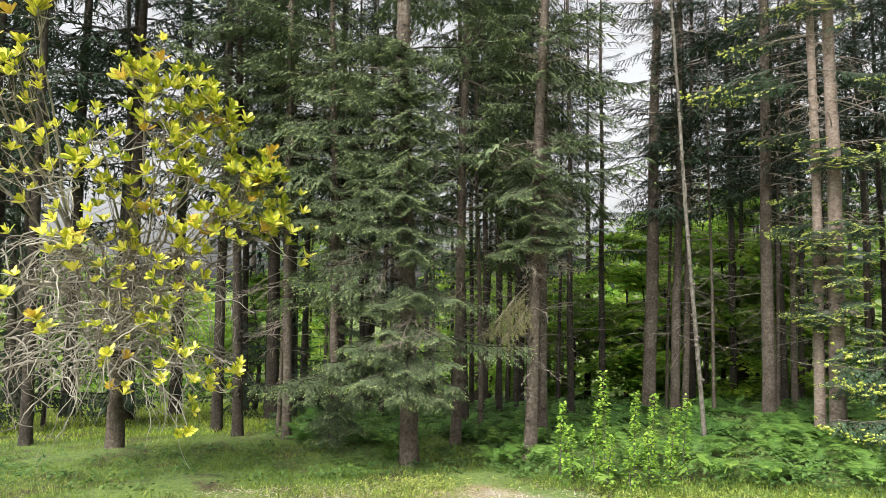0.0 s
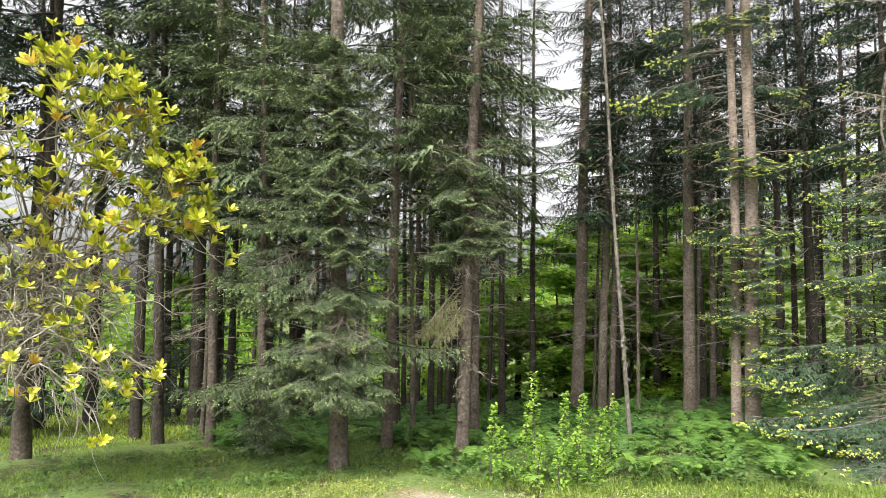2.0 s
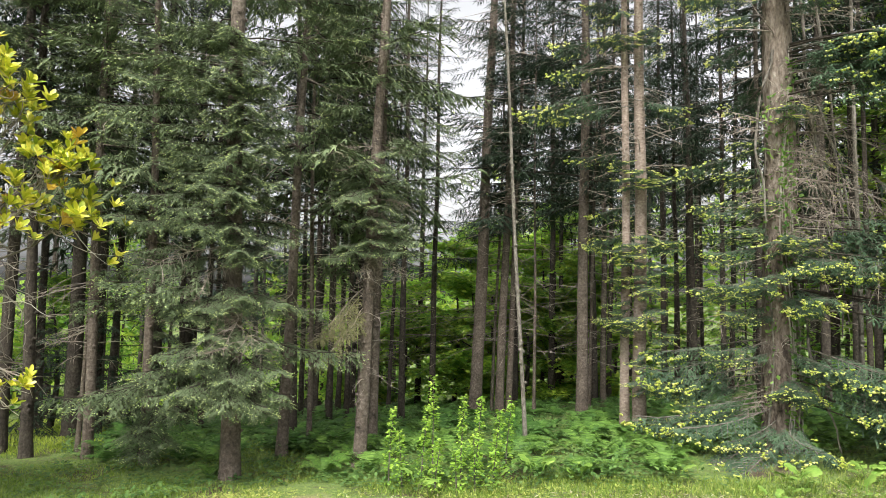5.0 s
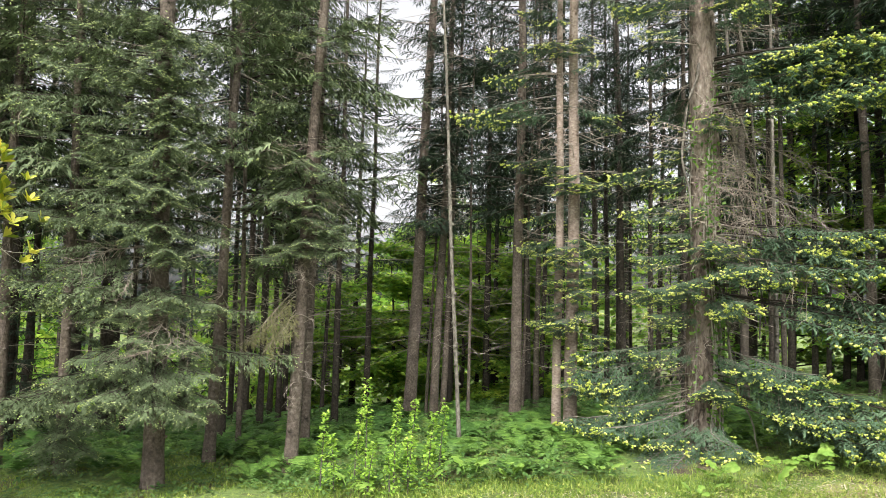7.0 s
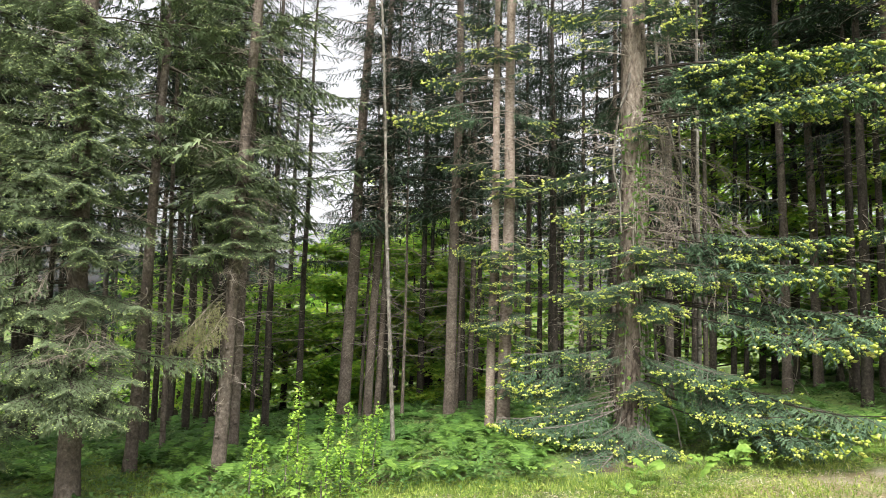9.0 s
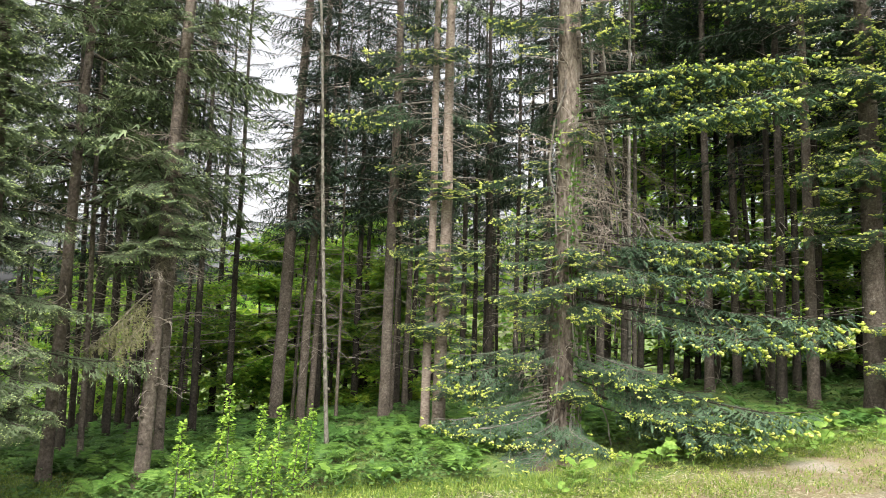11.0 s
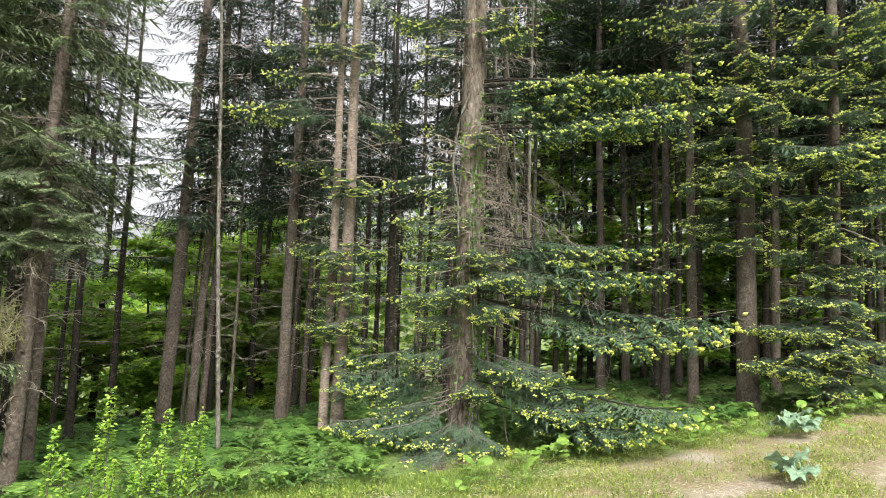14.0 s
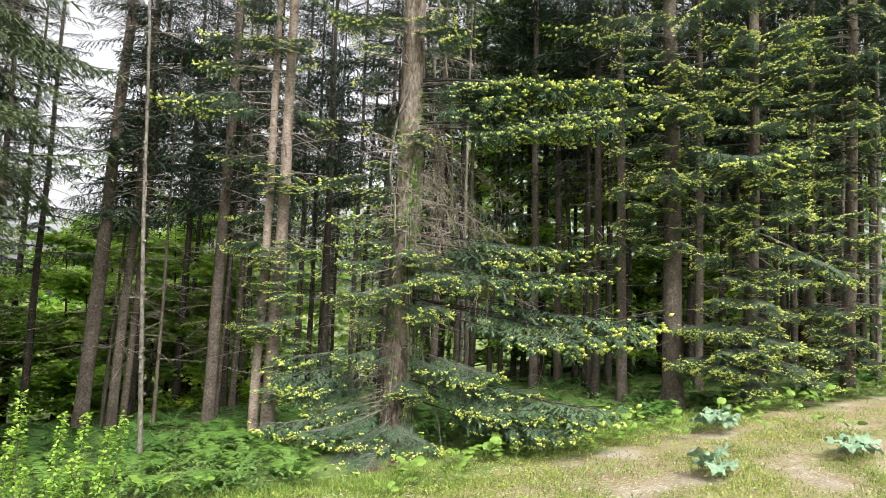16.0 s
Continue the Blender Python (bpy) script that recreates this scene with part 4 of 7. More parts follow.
limb(tree_ivy, 5.50, 158, 3.08, GOLD, 47, 1.20)
limb(tree_ivy, 5.37, 161, 2.65, GOLD, 51, 0.95)
limb(tree_ivy, 4.91, 162, 3.54, GOLD, 48, 0.90)
limb(tree_ivy, 4.78, 170, 3.04, GOLD, 52, 0.95)
limb(tree_ivy, 4.94, 166, 2.97, GOLD, 49, 0.96)
limb(tree_ivy, 4.81, 160, 2.55, GOLD, 53, 0.95)
limb(tree_ivy, 5.46, 159, 3.34, GOLD, 50, 1.02)
limb(tree_ivy, 5.33, 158, 2.87, GOLD, 54, 0.95)
limb(tree_ivy, 5.98, -86, 1.02, GOLD, 51, 1.08)
limb(tree_ivy, 5.85, -82, 0.88, GOLD, 55, 0.95)
limb(tree_ivy, 6.32, -99, 0.65, GOLD, 52, 1.14)
limb(tree_ivy, 6.19, -90, 0.56, GOLD, 56, 0.95)
limb(tree_ivy, 6.47, -65, 1.24, GOLD, 53, 1.20)
limb(tree_ivy, 6.34, -70, 1.07, GOLD, 57, 0.95)
limb(tree_ivy, 4.45, 167, 0.92, WITHERED, 54, 0.90)
limb(tree_ivy, 3.93, 149, 1.25, WITHERED, 55, 0.96)
limb(tree_ivy, 3.35, -177, 0.94, WITHERED, 56, 1.02)
limb(tree_ivy, 5.11, 158, 1.01, WITHERED, 57, 1.08)
limb(tree_ivy, 3.36, 161, 1.42, WITHERED, 58, 1.14)
limb(tree_ivy, 3.70, -164, 0.79, WITHERED, 59, 1.20)
limb(tree_ivy, 3.62, 154, 1.70, WITHERED, 60, 0.90)
limb(tree_ivy, 5.93, 152, 1.04, WITHERED, 61, 0.96)
limb(tree_ivy, 3.98, -173, 0.88, WITHERED, 62, 1.02)
limb(tree_ivy, 4.29, 144, 1.56, WITHERED, 63, 1.08)
limb(tree_ivy, 4.77, -165, 0.69, WITHERED, 64, 1.14)
limb(tree_ivy, 3.81, 173, 1.11, WITHERED, 65, 1.20)
limb(tree_ivy, 1.87, -82, 0.95, WITHERED, 66, 0.90)
limb(tree_ivy, 1.46, -93, 0.86, WITHERED, 67, 0.96)
limb(tree_ivy, 0.77, -98, 0.66, WITHERED, 68, 1.02)
limb(tree_ivy, 0.81, -77, 0.86, WITHERED, 69, 1.08)
limb(tree_ivy, 3.51, -96, 0.68, WITHERED, 70, 1.14)
limb(tree_ivy, 2.70, 151, 2.32, WITHERED, 71, 1.20)
limb(tree_ivy, 3.10, 165, 1.40, WITHERED, 72, 0.90)
limb(tree_ivy, 2.93, -174, 0.90, WITHERED, 73, 0.96)
limb(tree_ivy, 1.21, -98, 0.80, WITHERED, 74, 1.02)
limb(tree_twin, 4.42, -106, 0.55, GOLD, 75, 1.08)
limb(tree_twin, 4.29, -115, 0.50, GOLD, 79, 0.95)
limb(tree_twin, 4.23, -160, 0.70, GOLD, 76, 1.14)
limb(tree_twin, 4.10, -164, 0.60, GOLD, 80, 0.95)
limb(tree_twin, 3.21, -73, 0.81, GOLD, 77, 1.20)
limb(tree_twin, 3.09, -130, 0.72, GOLD, 78, 0.90)
limb(tree_twin, 2.96, -124, 0.62, GOLD, 82, 0.95)
limb(tree_twin, 3.20, -164, 0.71, GOLD, 79, 0.96)
limb(tree_twin, 3.07, -172, 0.61, GOLD, 83, 0.95)
limb(tree_twin, 1.93, -75, 0.69, GOLD, 80, 1.02)
limb(tree_twin, 1.91, -135, 0.70, GOLD, 81, 1.08)
limb(tree_twin, 1.78, -133, 0.60, GOLD, 85, 0.95)
limb(tree_twin, 2.05, -176, 0.66, GOLD, 82, 1.14)
limb(tree_twin, 1.92, -169, 0.57, GOLD, 86, 0.95)
limb(tree_twin, 2.55, -95, 0.55, GOLD, 83, 1.20)
limb(tree_twin, 2.42, -102, 0.50, GOLD, 87, 0.95)
limb(tree_twin, 2.56, -154, 0.58, GOLD, 84, 0.90)
limb(tree_twin, 2.43, -156, 0.50, GOLD, 88, 0.95)
limb(tree_twin, 2.15, -87, 0.61, GOLD, 85, 0.96)
limb(tree_twin, 2.02, -84, 0.52, GOLD, 89, 0.95)
limb(tree_twin, 5.68, -60, 1.98, GOLD, 86, 1.02)
limb(tree_twin, 5.48, -72, 1.61, GOLD, 87, 1.08)
limb(tree_twin, 5.35, -78, 1.39, GOLD, 91, 0.95)
limb(tree_twin, 6.29, -50, 1.48, GOLD, 88, 1.14)
limb(tree_twin, 6.18, -55, 1.17, GOLD, 89, 1.20)
limb(tree_twin, 6.91, -74, 0.76, GOLD, 90, 0.90)
limb(tree_twin, 6.58, -81, 0.82, GOLD, 91, 0.96)
limb(tree_twin, 6.45, -86, 0.70, GOLD, 95, 0.95)
limb(tree_twin, 6.45, -126, 0.64, GOLD, 92, 1.02)
limb(tree_twin, 6.32, -126, 0.55, GOLD, 96, 0.95)
limb(tree_twin, 6.53, -171, 0.55, GOLD, 93, 1.08)
limb(tree_twin, 6.40, -166, 0.50, GOLD, 97, 0.95)
limb(tree_twin, 0.91, -150, 0.58, GOLD, 94, 1.14)
limb(tree_twin, 0.78, -159, 0.50, GOLD, 98, 0.95)
limb(tree_twin, 0.25, -134, 0.55, WITHERED, 95, 1.20, -10)
limb(tree_twin, 0.25, -179, 0.55, WITHERED, 96, 0.90, -2)
limb(tree_twin, 0.25, -79, 0.55, WITHERED, 97, 0.96, -42)
limb(tree_r, 7.56, -37, 2.31, GOLD, 98, 1.02)
limb(tree_r, 7.29, -49, 1.63, GOLD, 99, 1.08)
limb(tree_r, 7.16, -52, 1.40, GOLD, 103, 0.95)
limb(tree_r, 7.47, -76, 0.77, GOLD, 100, 1.14)
limb(tree_r, 7.34, -74, 0.66, GOLD, 104, 0.95)
limb(tree_r, 5.56, -122, 1.20, GOLD, 101, 1.20)
limb(tree_r, 5.43, -115, 1.03, GOLD, 105, 0.95)
limb(tree_r, 5.35, -138, 1.42, GOLD, 102, 0.90)
limb(tree_r, 5.22, -145, 1.22, GOLD, 106, 0.95)
limb(tree_r, 5.85, -100, 0.82, GOLD, 103, 0.96)
limb(tree_r, 5.72, -102, 0.70, GOLD, 107, 0.95)
limb(tree_r, 6.32, -124, 1.00, GOLD, 104, 1.02)
limb(tree_r, 6.19, -121, 0.86, GOLD, 108, 0.95)
limb(tree_r, 4.13, -87, 0.90, GOLD, 105, 1.08)
limb(tree_r, 4.00, -79, 0.77, GOLD, 109, 0.95)
limb(tree_r, 4.43, -70, 1.00, GOLD, 106, 1.14)
limb(tree_r, 4.30, -76, 0.86, GOLD, 110, 0.95)
limb(tree_r, 3.85, -75, 1.04, GOLD, 107, 1.20)
limb(tree_r, 3.72, -76, 0.89, GOLD, 111, 0.95)
limb(tree_r, 4.05, -116, 1.19, GOLD, 108, 0.90)
limb(tree_r, 3.92, -112, 1.02, GOLD, 112, 0.95)
limb(tree_r, 4.32, -136, 1.29, GOLD, 109, 0.96)
limb(tree_r, 4.19, -127, 1.11, GOLD, 113, 0.95)
limb(tree_r, 3.37, -61, 1.02, GOLD, 110, 1.02)
limb(tree_r, 3.24, -66, 0.88, GOLD, 114, 0.95)
limb(tree_r, 3.02, -86, 0.91, GOLD, 111, 1.08)
limb(tree_r, 2.89, -86, 0.78, GOLD, 115, 0.95)
limb(tree_r, 3.09, -126, 1.01, GOLD, 112, 1.14)
limb(tree_r, 2.96, -121, 0.87, GOLD, 116, 0.95)
limb(tree_r, 3.13, -39, 1.38, GOLD, 113, 1.20)
limb(tree_s, 5.61, -65, 1.17, GOLD, 114, 0.90)
limb(tree_s, 5.48, -69, 1.01, GOLD, 118, 0.95)
limb(tree_s, 6.64, -78, 0.85, GOLD, 115, 0.96)
limb(tree_s, 6.51, -77, 0.73, GOLD, 119, 0.95)
limb(tree_s, 6.09, -100, 1.04, GOLD, 116, 1.02)
limb(tree_s, 5.96, -94, 0.89, GOLD, 120, 0.95)
limb(tree_s, 6.03, -73, 1.03, GOLD, 117, 1.08)
limb(tree_s, 5.90, -81, 0.88, GOLD, 121, 0.95)
limb(tree_s, 5.87, -126, 1.08, GOLD, 118, 1.14)
limb(tree_s, 5.74, -129, 0.93, GOLD, 122, 0.95)
limb(tree_s, 5.62, -109, 1.22, GOLD, 119, 1.20)
limb(tree_s, 5.49, -107, 1.05, GOLD, 123, 0.95)
limb(tree_s, 4.55, -63, 1.07, GOLD, 120, 0.90)
limb(tree_s, 4.42, -56, 0.92, GOLD, 124, 0.95)
limb(tree_s, 4.31, -87, 1.10, GOLD, 121, 0.96)
limb(tree_s, 4.18, -94, 0.95, GOLD, 125, 0.95)
limb(tree_s, 4.29, -113, 1.23, GOLD, 122, 1.02)
limb(tree_s, 4.16, -115, 1.05, GOLD, 126, 0.95)
limb(tree_s, 4.62, -134, 1.14, GOLD, 123, 1.08)
limb(tree_s, 4.49, -131, 0.98, GOLD, 127, 0.95)
limb(tree_s, 4.07, -122, 1.37, GOLD, 124, 1.14)
limb(tree_s, 3.94, -114, 1.17, GOLD, 128, 0.95)
limb(tree_s, 3.74, -67, 1.13, GOLD, 125, 1.20)
limb(tree_s, 3.61, -73, 0.97, GOLD, 129, 0.95)
limb(tree_s, 3.69, -102, 1.23, GOLD, 126, 0.90)
limb(tree_s, 3.56, -103, 1.06, GOLD, 130, 0.95)
limb(tree_s, 3.34, -92, 1.07, GOLD, 127, 0.96)
limb(tree_s, 3.21, -88, 0.92, GOLD, 131, 0.95)
limb(tree_s, 3.26, -116, 1.33, GOLD, 128, 1.02)
limb(tree_s, 3.13, -107, 1.15, GOLD, 132, 0.95)
limb(tree_s, 3.08, -109, 1.22, GOLD, 129, 1.08)
limb(tree_s, 2.95, -114, 1.05, GOLD, 133, 0.95)
limb(tree_s, 2.53, -104, 0.82, GOLD, 130, 1.14)
limb(tree_s, 2.40, -104, 0.71, GOLD, 134, 0.95)
limb(tree_s, 2.49, -134, 1.14, GOLD, 131, 1.20)
limb(tree_s, 2.36, -129, 0.98, GOLD, 135, 0.95)
limb(tree_s, 1.57, -54, 1.54, GOLD, 132, 0.90)
limb(tree_s, 1.44, -63, 1.32, GOLD, 136, 0.95)
limb(tree_s, 1.53, -79, 1.43, GOLD, 133, 0.96)
limb(tree_s, 1.40, -83, 1.23, GOLD, 137, 0.95)
limb(tree_s, 1.54, -103, 1.33, GOLD, 134, 1.02)
limb(tree_s, 1.41, -102, 1.14, GOLD, 138, 0.95)
limb(tree_s, 1.67, -127, 1.07, GOLD, 135, 1.08)
limb(tree_s, 1.54, -121, 0.92, GOLD, 139, 0.95)
limb(tree_s, 1.01, -60, 1.64, GOLD, 136, 1.14)
limb(tree_s, 0.88, -68, 1.41, GOLD, 140, 0.95)
limb(tree_s, 0.95, -81, 1.51, GOLD, 137, 1.20)
limb(tree_s, 0.82, -84, 1.30, GOLD, 141, 0.95)
limb(tree_s, 0.93, -97, 1.45, GOLD, 138, 0.90)
limb(tree_s, 0.80, -95, 1.25, GOLD, 142, 0.95)
limb(tree_s, 0.55, -106, 1.22, GOLD, 139, 0.96)
limb(tree_s, 0.56, -127, 1.07, GOLD, 140, 1.02)
limb(tree_s, 1.19, -91, 1.50, GOLD, 141, 1.08)
limb(tree_s, 1.06, -93, 1.29, GOLD, 145, 0.95)
limb(tree_s, 1.22, -116, 1.43, GOLD, 142, 1.14)
limb(tree_s, 1.09, -113, 1.23, GOLD, 146, 0.95)
limb(tree_s, 1.37, -131, 1.44, GOLD, 143, 1.20)
limb(tree_s, 1.24, -123, 1.24, GOLD, 147, 0.95)
limb(tree_t, 7.45, -44, 1.28, GOLD, 144, 0.90)
limb(tree_t, 7.32, -50, 1.10, GOLD, 148, 0.95)
limb(tree_t, 7.29, -46, 1.63, GOLD, 145, 0.96)
limb(tree_t, 7.16, -47, 1.40, GOLD, 149, 0.95)
limb(tree_t, 6.58, -65, 1.08, GOLD, 146, 1.02)
limb(tree_t, 6.45, -61, 0.93, GOLD, 150, 0.95)
limb(tree_t, 6.12, -60, 1.17, GOLD, 147, 1.08)
limb(tree_t, 5.99, -51, 1.01, GOLD, 151, 0.95)
limb(tree_t, 4.68, -62, 1.13, GOLD, 148, 1.14)
limb(tree_t, 4.55, -67, 0.97, GOLD, 152, 0.95)
limb(tree_t, 4.21, -73, 1.21, GOLD, 149, 1.20)
limb(tree_t, 4.08, -73, 1.04, GOLD, 153, 0.95)
limb(tree_t, 5.24, -43, 1.35, GOLD, 150, 0.90)
limb(tree_t, 5.11, -38, 1.16, GOLD, 154, 0.95)
limb(tree_t, 3.57, -73, 1.21, GOLD, 151, 0.96)
limb(tree_t, 3.44, -82, 1.04, GOLD, 155, 0.95)
limb(tree_t, 3.26, -73, 1.45, GOLD, 152, 1.02)
limb(tree_t, 3.13, -77, 1.25, GOLD, 156, 0.95)
limb(tree_t, 4.38, -57, 1.23, GOLD, 153, 1.08)
limb(tree_t, 4.25, -56, 1.06, GOLD, 157, 0.95)
limb(tree_t, 1.71, -55, 1.28, GOLD, 154, 1.14)
limb(tree_t, 1.58, -49, 1.10, GOLD, 158, 0.95)
limb(tree_t, 1.71, -74, 1.21, GOLD, 155, 1.20)
limb(tree_t, 1.58, -82, 1.04, GOLD, 159, 0.95)
limb(tree_t, 1.46, -73, 1.33, GOLD, 156, 0.90)
limb(tree_t, 1.33, -76, 1.15, GOLD, 160, 0.95)
limb(tree_t, 0.80, -67, 1.30, GOLD, 157, 0.96)
limb(tree_t, 0.67, -65, 1.12, GOLD, 161, 0.95)
limb(tree_t, 1.02, -80, 1.36, GOLD, 158, 1.02)
limb(tree_t, 0.89, -73, 1.17, GOLD, 162, 0.95)
limb(tree_t, 2.53, -68, 1.04, GOLD, 159, 1.08)
limb(tree_t, 2.40, -75, 0.90, GOLD, 163, 0.95)
limb(tree_t, 5.71, -121, 0.88, GOLD, 160, 1.14)
limb(tree_t, 5.58, -123, 0.76, GOLD, 164, 0.95)
limb(tree_t, 6.60, -94, 0.63, GOLD, 161, 1.20)
limb(tree_t, 6.47, -91, 0.54, GOLD, 165, 0.95)
limb(tree_t, 5.04, -129, 0.94, GOLD, 162, 0.90)
limb(tree_t, 4.91, -121, 0.81, GOLD, 166, 0.95)
limb(tree_t, 4.07, -122, 0.88, GOLD, 163, 0.96)
limb(tree_t, 3.94, -128, 0.76, GOLD, 167, 0.95)
limb(tree_t, 3.10, -123, 1.10, GOLD, 164, 1.02)
limb(tree_t, 2.97, -124, 0.95, GOLD, 168, 0.95)
limb(tree_t, 2.73, -90, 1.05, GOLD, 165, 1.08)
limb(tree_t, 2.60, -86, 0.90, GOLD, 169, 0.95)
limb(tree_t, 1.23, -119, 1.07, GOLD, 166, 1.14)
limb(tree_t, 1.10, -110, 0.92, GOLD, 170, 0.95)
limb(tree_t, 0.84, -128, 1.14, GOLD, 167, 1.20)
limb(tree_t, 0.71, -133, 0.98, GOLD, 171, 0.95)
limb(tree_t, 1.84, -131, 0.94, GOLD, 168, 0.90)
limb(tree_t, 1.71, -131, 0.81, GOLD, 172, 0.95)
limb(tree_a, 5.06, -116, 1.42, GREEN, 169, 0.96)
limb(tree_a, 5.03, -135, 1.20, GREEN, 170, 1.02)
limb(tree_a, 4.90, -144, 1.03, GREEN, 174, 0.95)
limb(tree_a, 4.79, -127, 1.31, GREEN, 171, 1.08)
limb(tree_a, 4.72, -156, 1.09, GREEN, 172, 1.14)
limb(tree_a, 4.59, -155, 0.94, GREEN, 176, 0.95)
limb(tree_a, 4.77, -173, 1.07, GREEN, 173, 1.20)
limb(tree_a, 4.64, -167, 0.92, GREEN, 177, 0.95)
limb(tree_a, 4.87, 168, 0.96, GREEN, 174, 0.90)
limb(tree_a, 4.74, 160, 0.82, GREEN, 178, 0.95)
limb(tree_a, 4.74, 151, 0.95, GREEN, 175, 0.96)
limb(tree_a, 4.61, 148, 0.81, GREEN, 179, 0.95)
limb(tree_a, 5.24, -179, 0.75, GREEN, 176, 1.02)
limb(tree_a, 5.11, -177, 0.65, GREEN, 180, 0.95)
limb(tree_a, 5.40, -135, 1.04, GREEN, 177, 1.08)
limb(tree_a, 5.44, -160, 0.82, GREEN, 178, 1.14)
limb(tree_a, 5.31, -167, 0.71, GREEN, 182, 0.95)
limb(tree_a, 5.22, 153, 0.71, GREEN, 179, 1.20)
limb(tree_a, 4.28, -122, 1.32, GREEN, 180, 0.90)
limb(tree_a, 4.54, -111, 1.58, GREEN, 181, 0.96)
limb(tree_a, 4.03, -139, 1.09, GREEN, 182, 1.02)
limb(tree_a, 3.90, -145, 0.94, GREEN, 186, 0.95)
limb(tree_a, 4.17, 172, 0.95, GREEN, 183, 1.08)
limb(tree_a, 4.04, 171, 0.82, GREEN, 187, 0.95)
limb(tree_a, 4.27, 141, 0.94, GREEN, 184, 1.14)
limb(tree_a, 4.14, 145, 0.81, GREEN, 188, 0.95)
limb(tree_a, 4.02, 160, 0.99, GREEN, 185, 1.20)
limb(tree_a, 3.89, 169, 0.85, GREEN, 189, 0.95)
limb(tree_a, 4.07, 116, 0.97, GREEN, 186, 0.90)
limb(tree_a, 3.69, -147, 1.07, GREEN, 187, 0.96)
limb(tree_a, 3.56, -147, 0.92, GREEN, 191, 0.95)
limb(tree_a, 3.47, -127, 1.30, GREEN, 188, 1.02)
limb(tree_a, 3.54, -170, 1.08, GREEN, 189, 1.08)
limb(tree_a, 3.41, -179, 0.93, GREEN, 193, 0.95)
limb(tree_a, 3.30, -146, 1.23, GREEN, 190, 1.14)
limb(tree_a, 3.17, -150, 1.06, GREEN, 194, 0.95)
limb(tree_a, 3.68, 168, 0.96, GREEN, 191, 1.20)
limb(tree_a, 3.55, 169, 0.82, GREEN, 195, 0.95)
limb(tree_a, 3.64, 148, 0.98, GREEN, 192, 0.90)
limb(tree_a, 3.51, 154, 0.84, GREEN, 196, 0.95)
limb(tree_a, 3.10, 176, 1.04, GREEN, 193, 0.96)
limb(tree_a, 2.97, 168, 0.90, GREEN, 197, 0.95)
limb(tree_a, 3.10, -164, 1.11, GREEN, 194, 1.02)
limb(tree_a, 2.97, -167, 0.96, GREEN, 198, 0.95)
limb(tree_a, 3.00, 131, 0.95, GREEN, 195, 1.08)
limb(tree_a, 3.18, -126, 1.35, GREEN, 196, 1.14)
limb(tree_a, 2.84, 155, 0.91, GREEN, 197, 1.20)
limb(tree_a, 2.71, 148, 0.79, GREEN, 201, 0.95)
limb(tree_a, 2.66, -115, 1.51, GREEN, 198, 0.90)
limb(tree_a, 2.69, -127, 1.29, GREEN, 199, 0.96)
limb(tree_a, 2.36, -114, 1.69, GREEN, 200, 1.02)
limb(tree_a, 2.53, -131, 1.54, GREEN, 201, 1.08)
limb(tree_a, 2.40, -137, 1.32, GREEN, 205, 0.95)
limb(tree_a, 2.22, -137, 1.13, GREEN, 202, 1.14)
limb(tree_a, 2.09, -138, 0.97, GREEN, 206, 0.95)
limb(tree_a, 2.21, -162, 1.02, GREEN, 203, 1.20)
limb(tree_a, 2.08, -158, 0.88, GREEN, 207, 0.95)
limb(tree_a, 2.33, 168, 0.95, GREEN, 204, 0.90)
limb(tree_a, 2.20, 177, 0.82, GREEN, 208, 0.95)
limb(tree_a, 2.27, 138, 0.97, GREEN, 205, 0.96)
limb(tree_a, 2.14, 133, 0.83, GREEN, 209, 0.95)
limb(tree_a, 2.22, 113, 1.15, GREEN, 206, 1.02)
limb(tree_a, 1.90, -177, 1.05, GREEN, 207, 1.08)
limb(tree_a, 1.77, -172, 0.90, GREEN, 211, 0.95)
limb(tree_a, 1.83, 154, 1.03, GREEN, 208, 1.14)
limb(tree_a, 1.70, 145, 0.88, GREEN, 212, 0.95)
limb(tree_a, 1.72, -143, 1.14, GREEN, 209, 1.20)
limb(tree_a, 1.59, -147, 0.98, GREEN, 213, 0.95)
limb(tree_a, 1.67, -164, 1.11, GREEN, 210, 0.90)
limb(tree_a, 1.54, -163, 0.95, GREEN, 214, 0.95)
limb(tree_a, 1.55, -132, 1.27, GREEN, 211, 0.96)
limb(tree_a, 1.42, -126, 1.09, GREEN, 215, 0.95)
limb(tree_a, 1.38, -118, 1.52, GREEN, 212, 1.02)
limb(tree_a, 1.35, -110, 1.84, GREEN, 213, 1.08)
limb(tree_a, 1.49, 176, 1.14, GREEN, 214, 1.14)
limb(tree_a, 1.36, 178, 0.98, GREEN, 218, 0.95)
limb(tree_a, 1.52, 151, 1.06, GREEN, 215, 1.20)
limb(tree_a, 1.39, 158, 0.91, GREEN, 219, 0.95)
limb(tree_a, 1.16, 159, 1.10, GREEN, 216, 0.90)
limb(tree_a, 1.03, 152, 0.94, GREEN, 220, 0.95)
limb(tree_a, 1.26, 140, 1.08, GREEN, 217, 0.96)
limb(tree_a, 1.13, 138, 0.93, GREEN, 221, 0.95)
limb(tree_a, 1.28, 179, 1.24, GREEN, 218, 1.02)
limb(tree_a, 1.15, 182, 1.07, GREEN, 222, 0.95)
limb(tree_a, 1.39, -163, 1.22, GREEN, 219, 1.08)
limb(tree_a, 1.26, -155, 1.05, GREEN, 223, 0.95)
limb(tree_a, 1.30, -139, 1.23, GREEN, 220, 1.14)
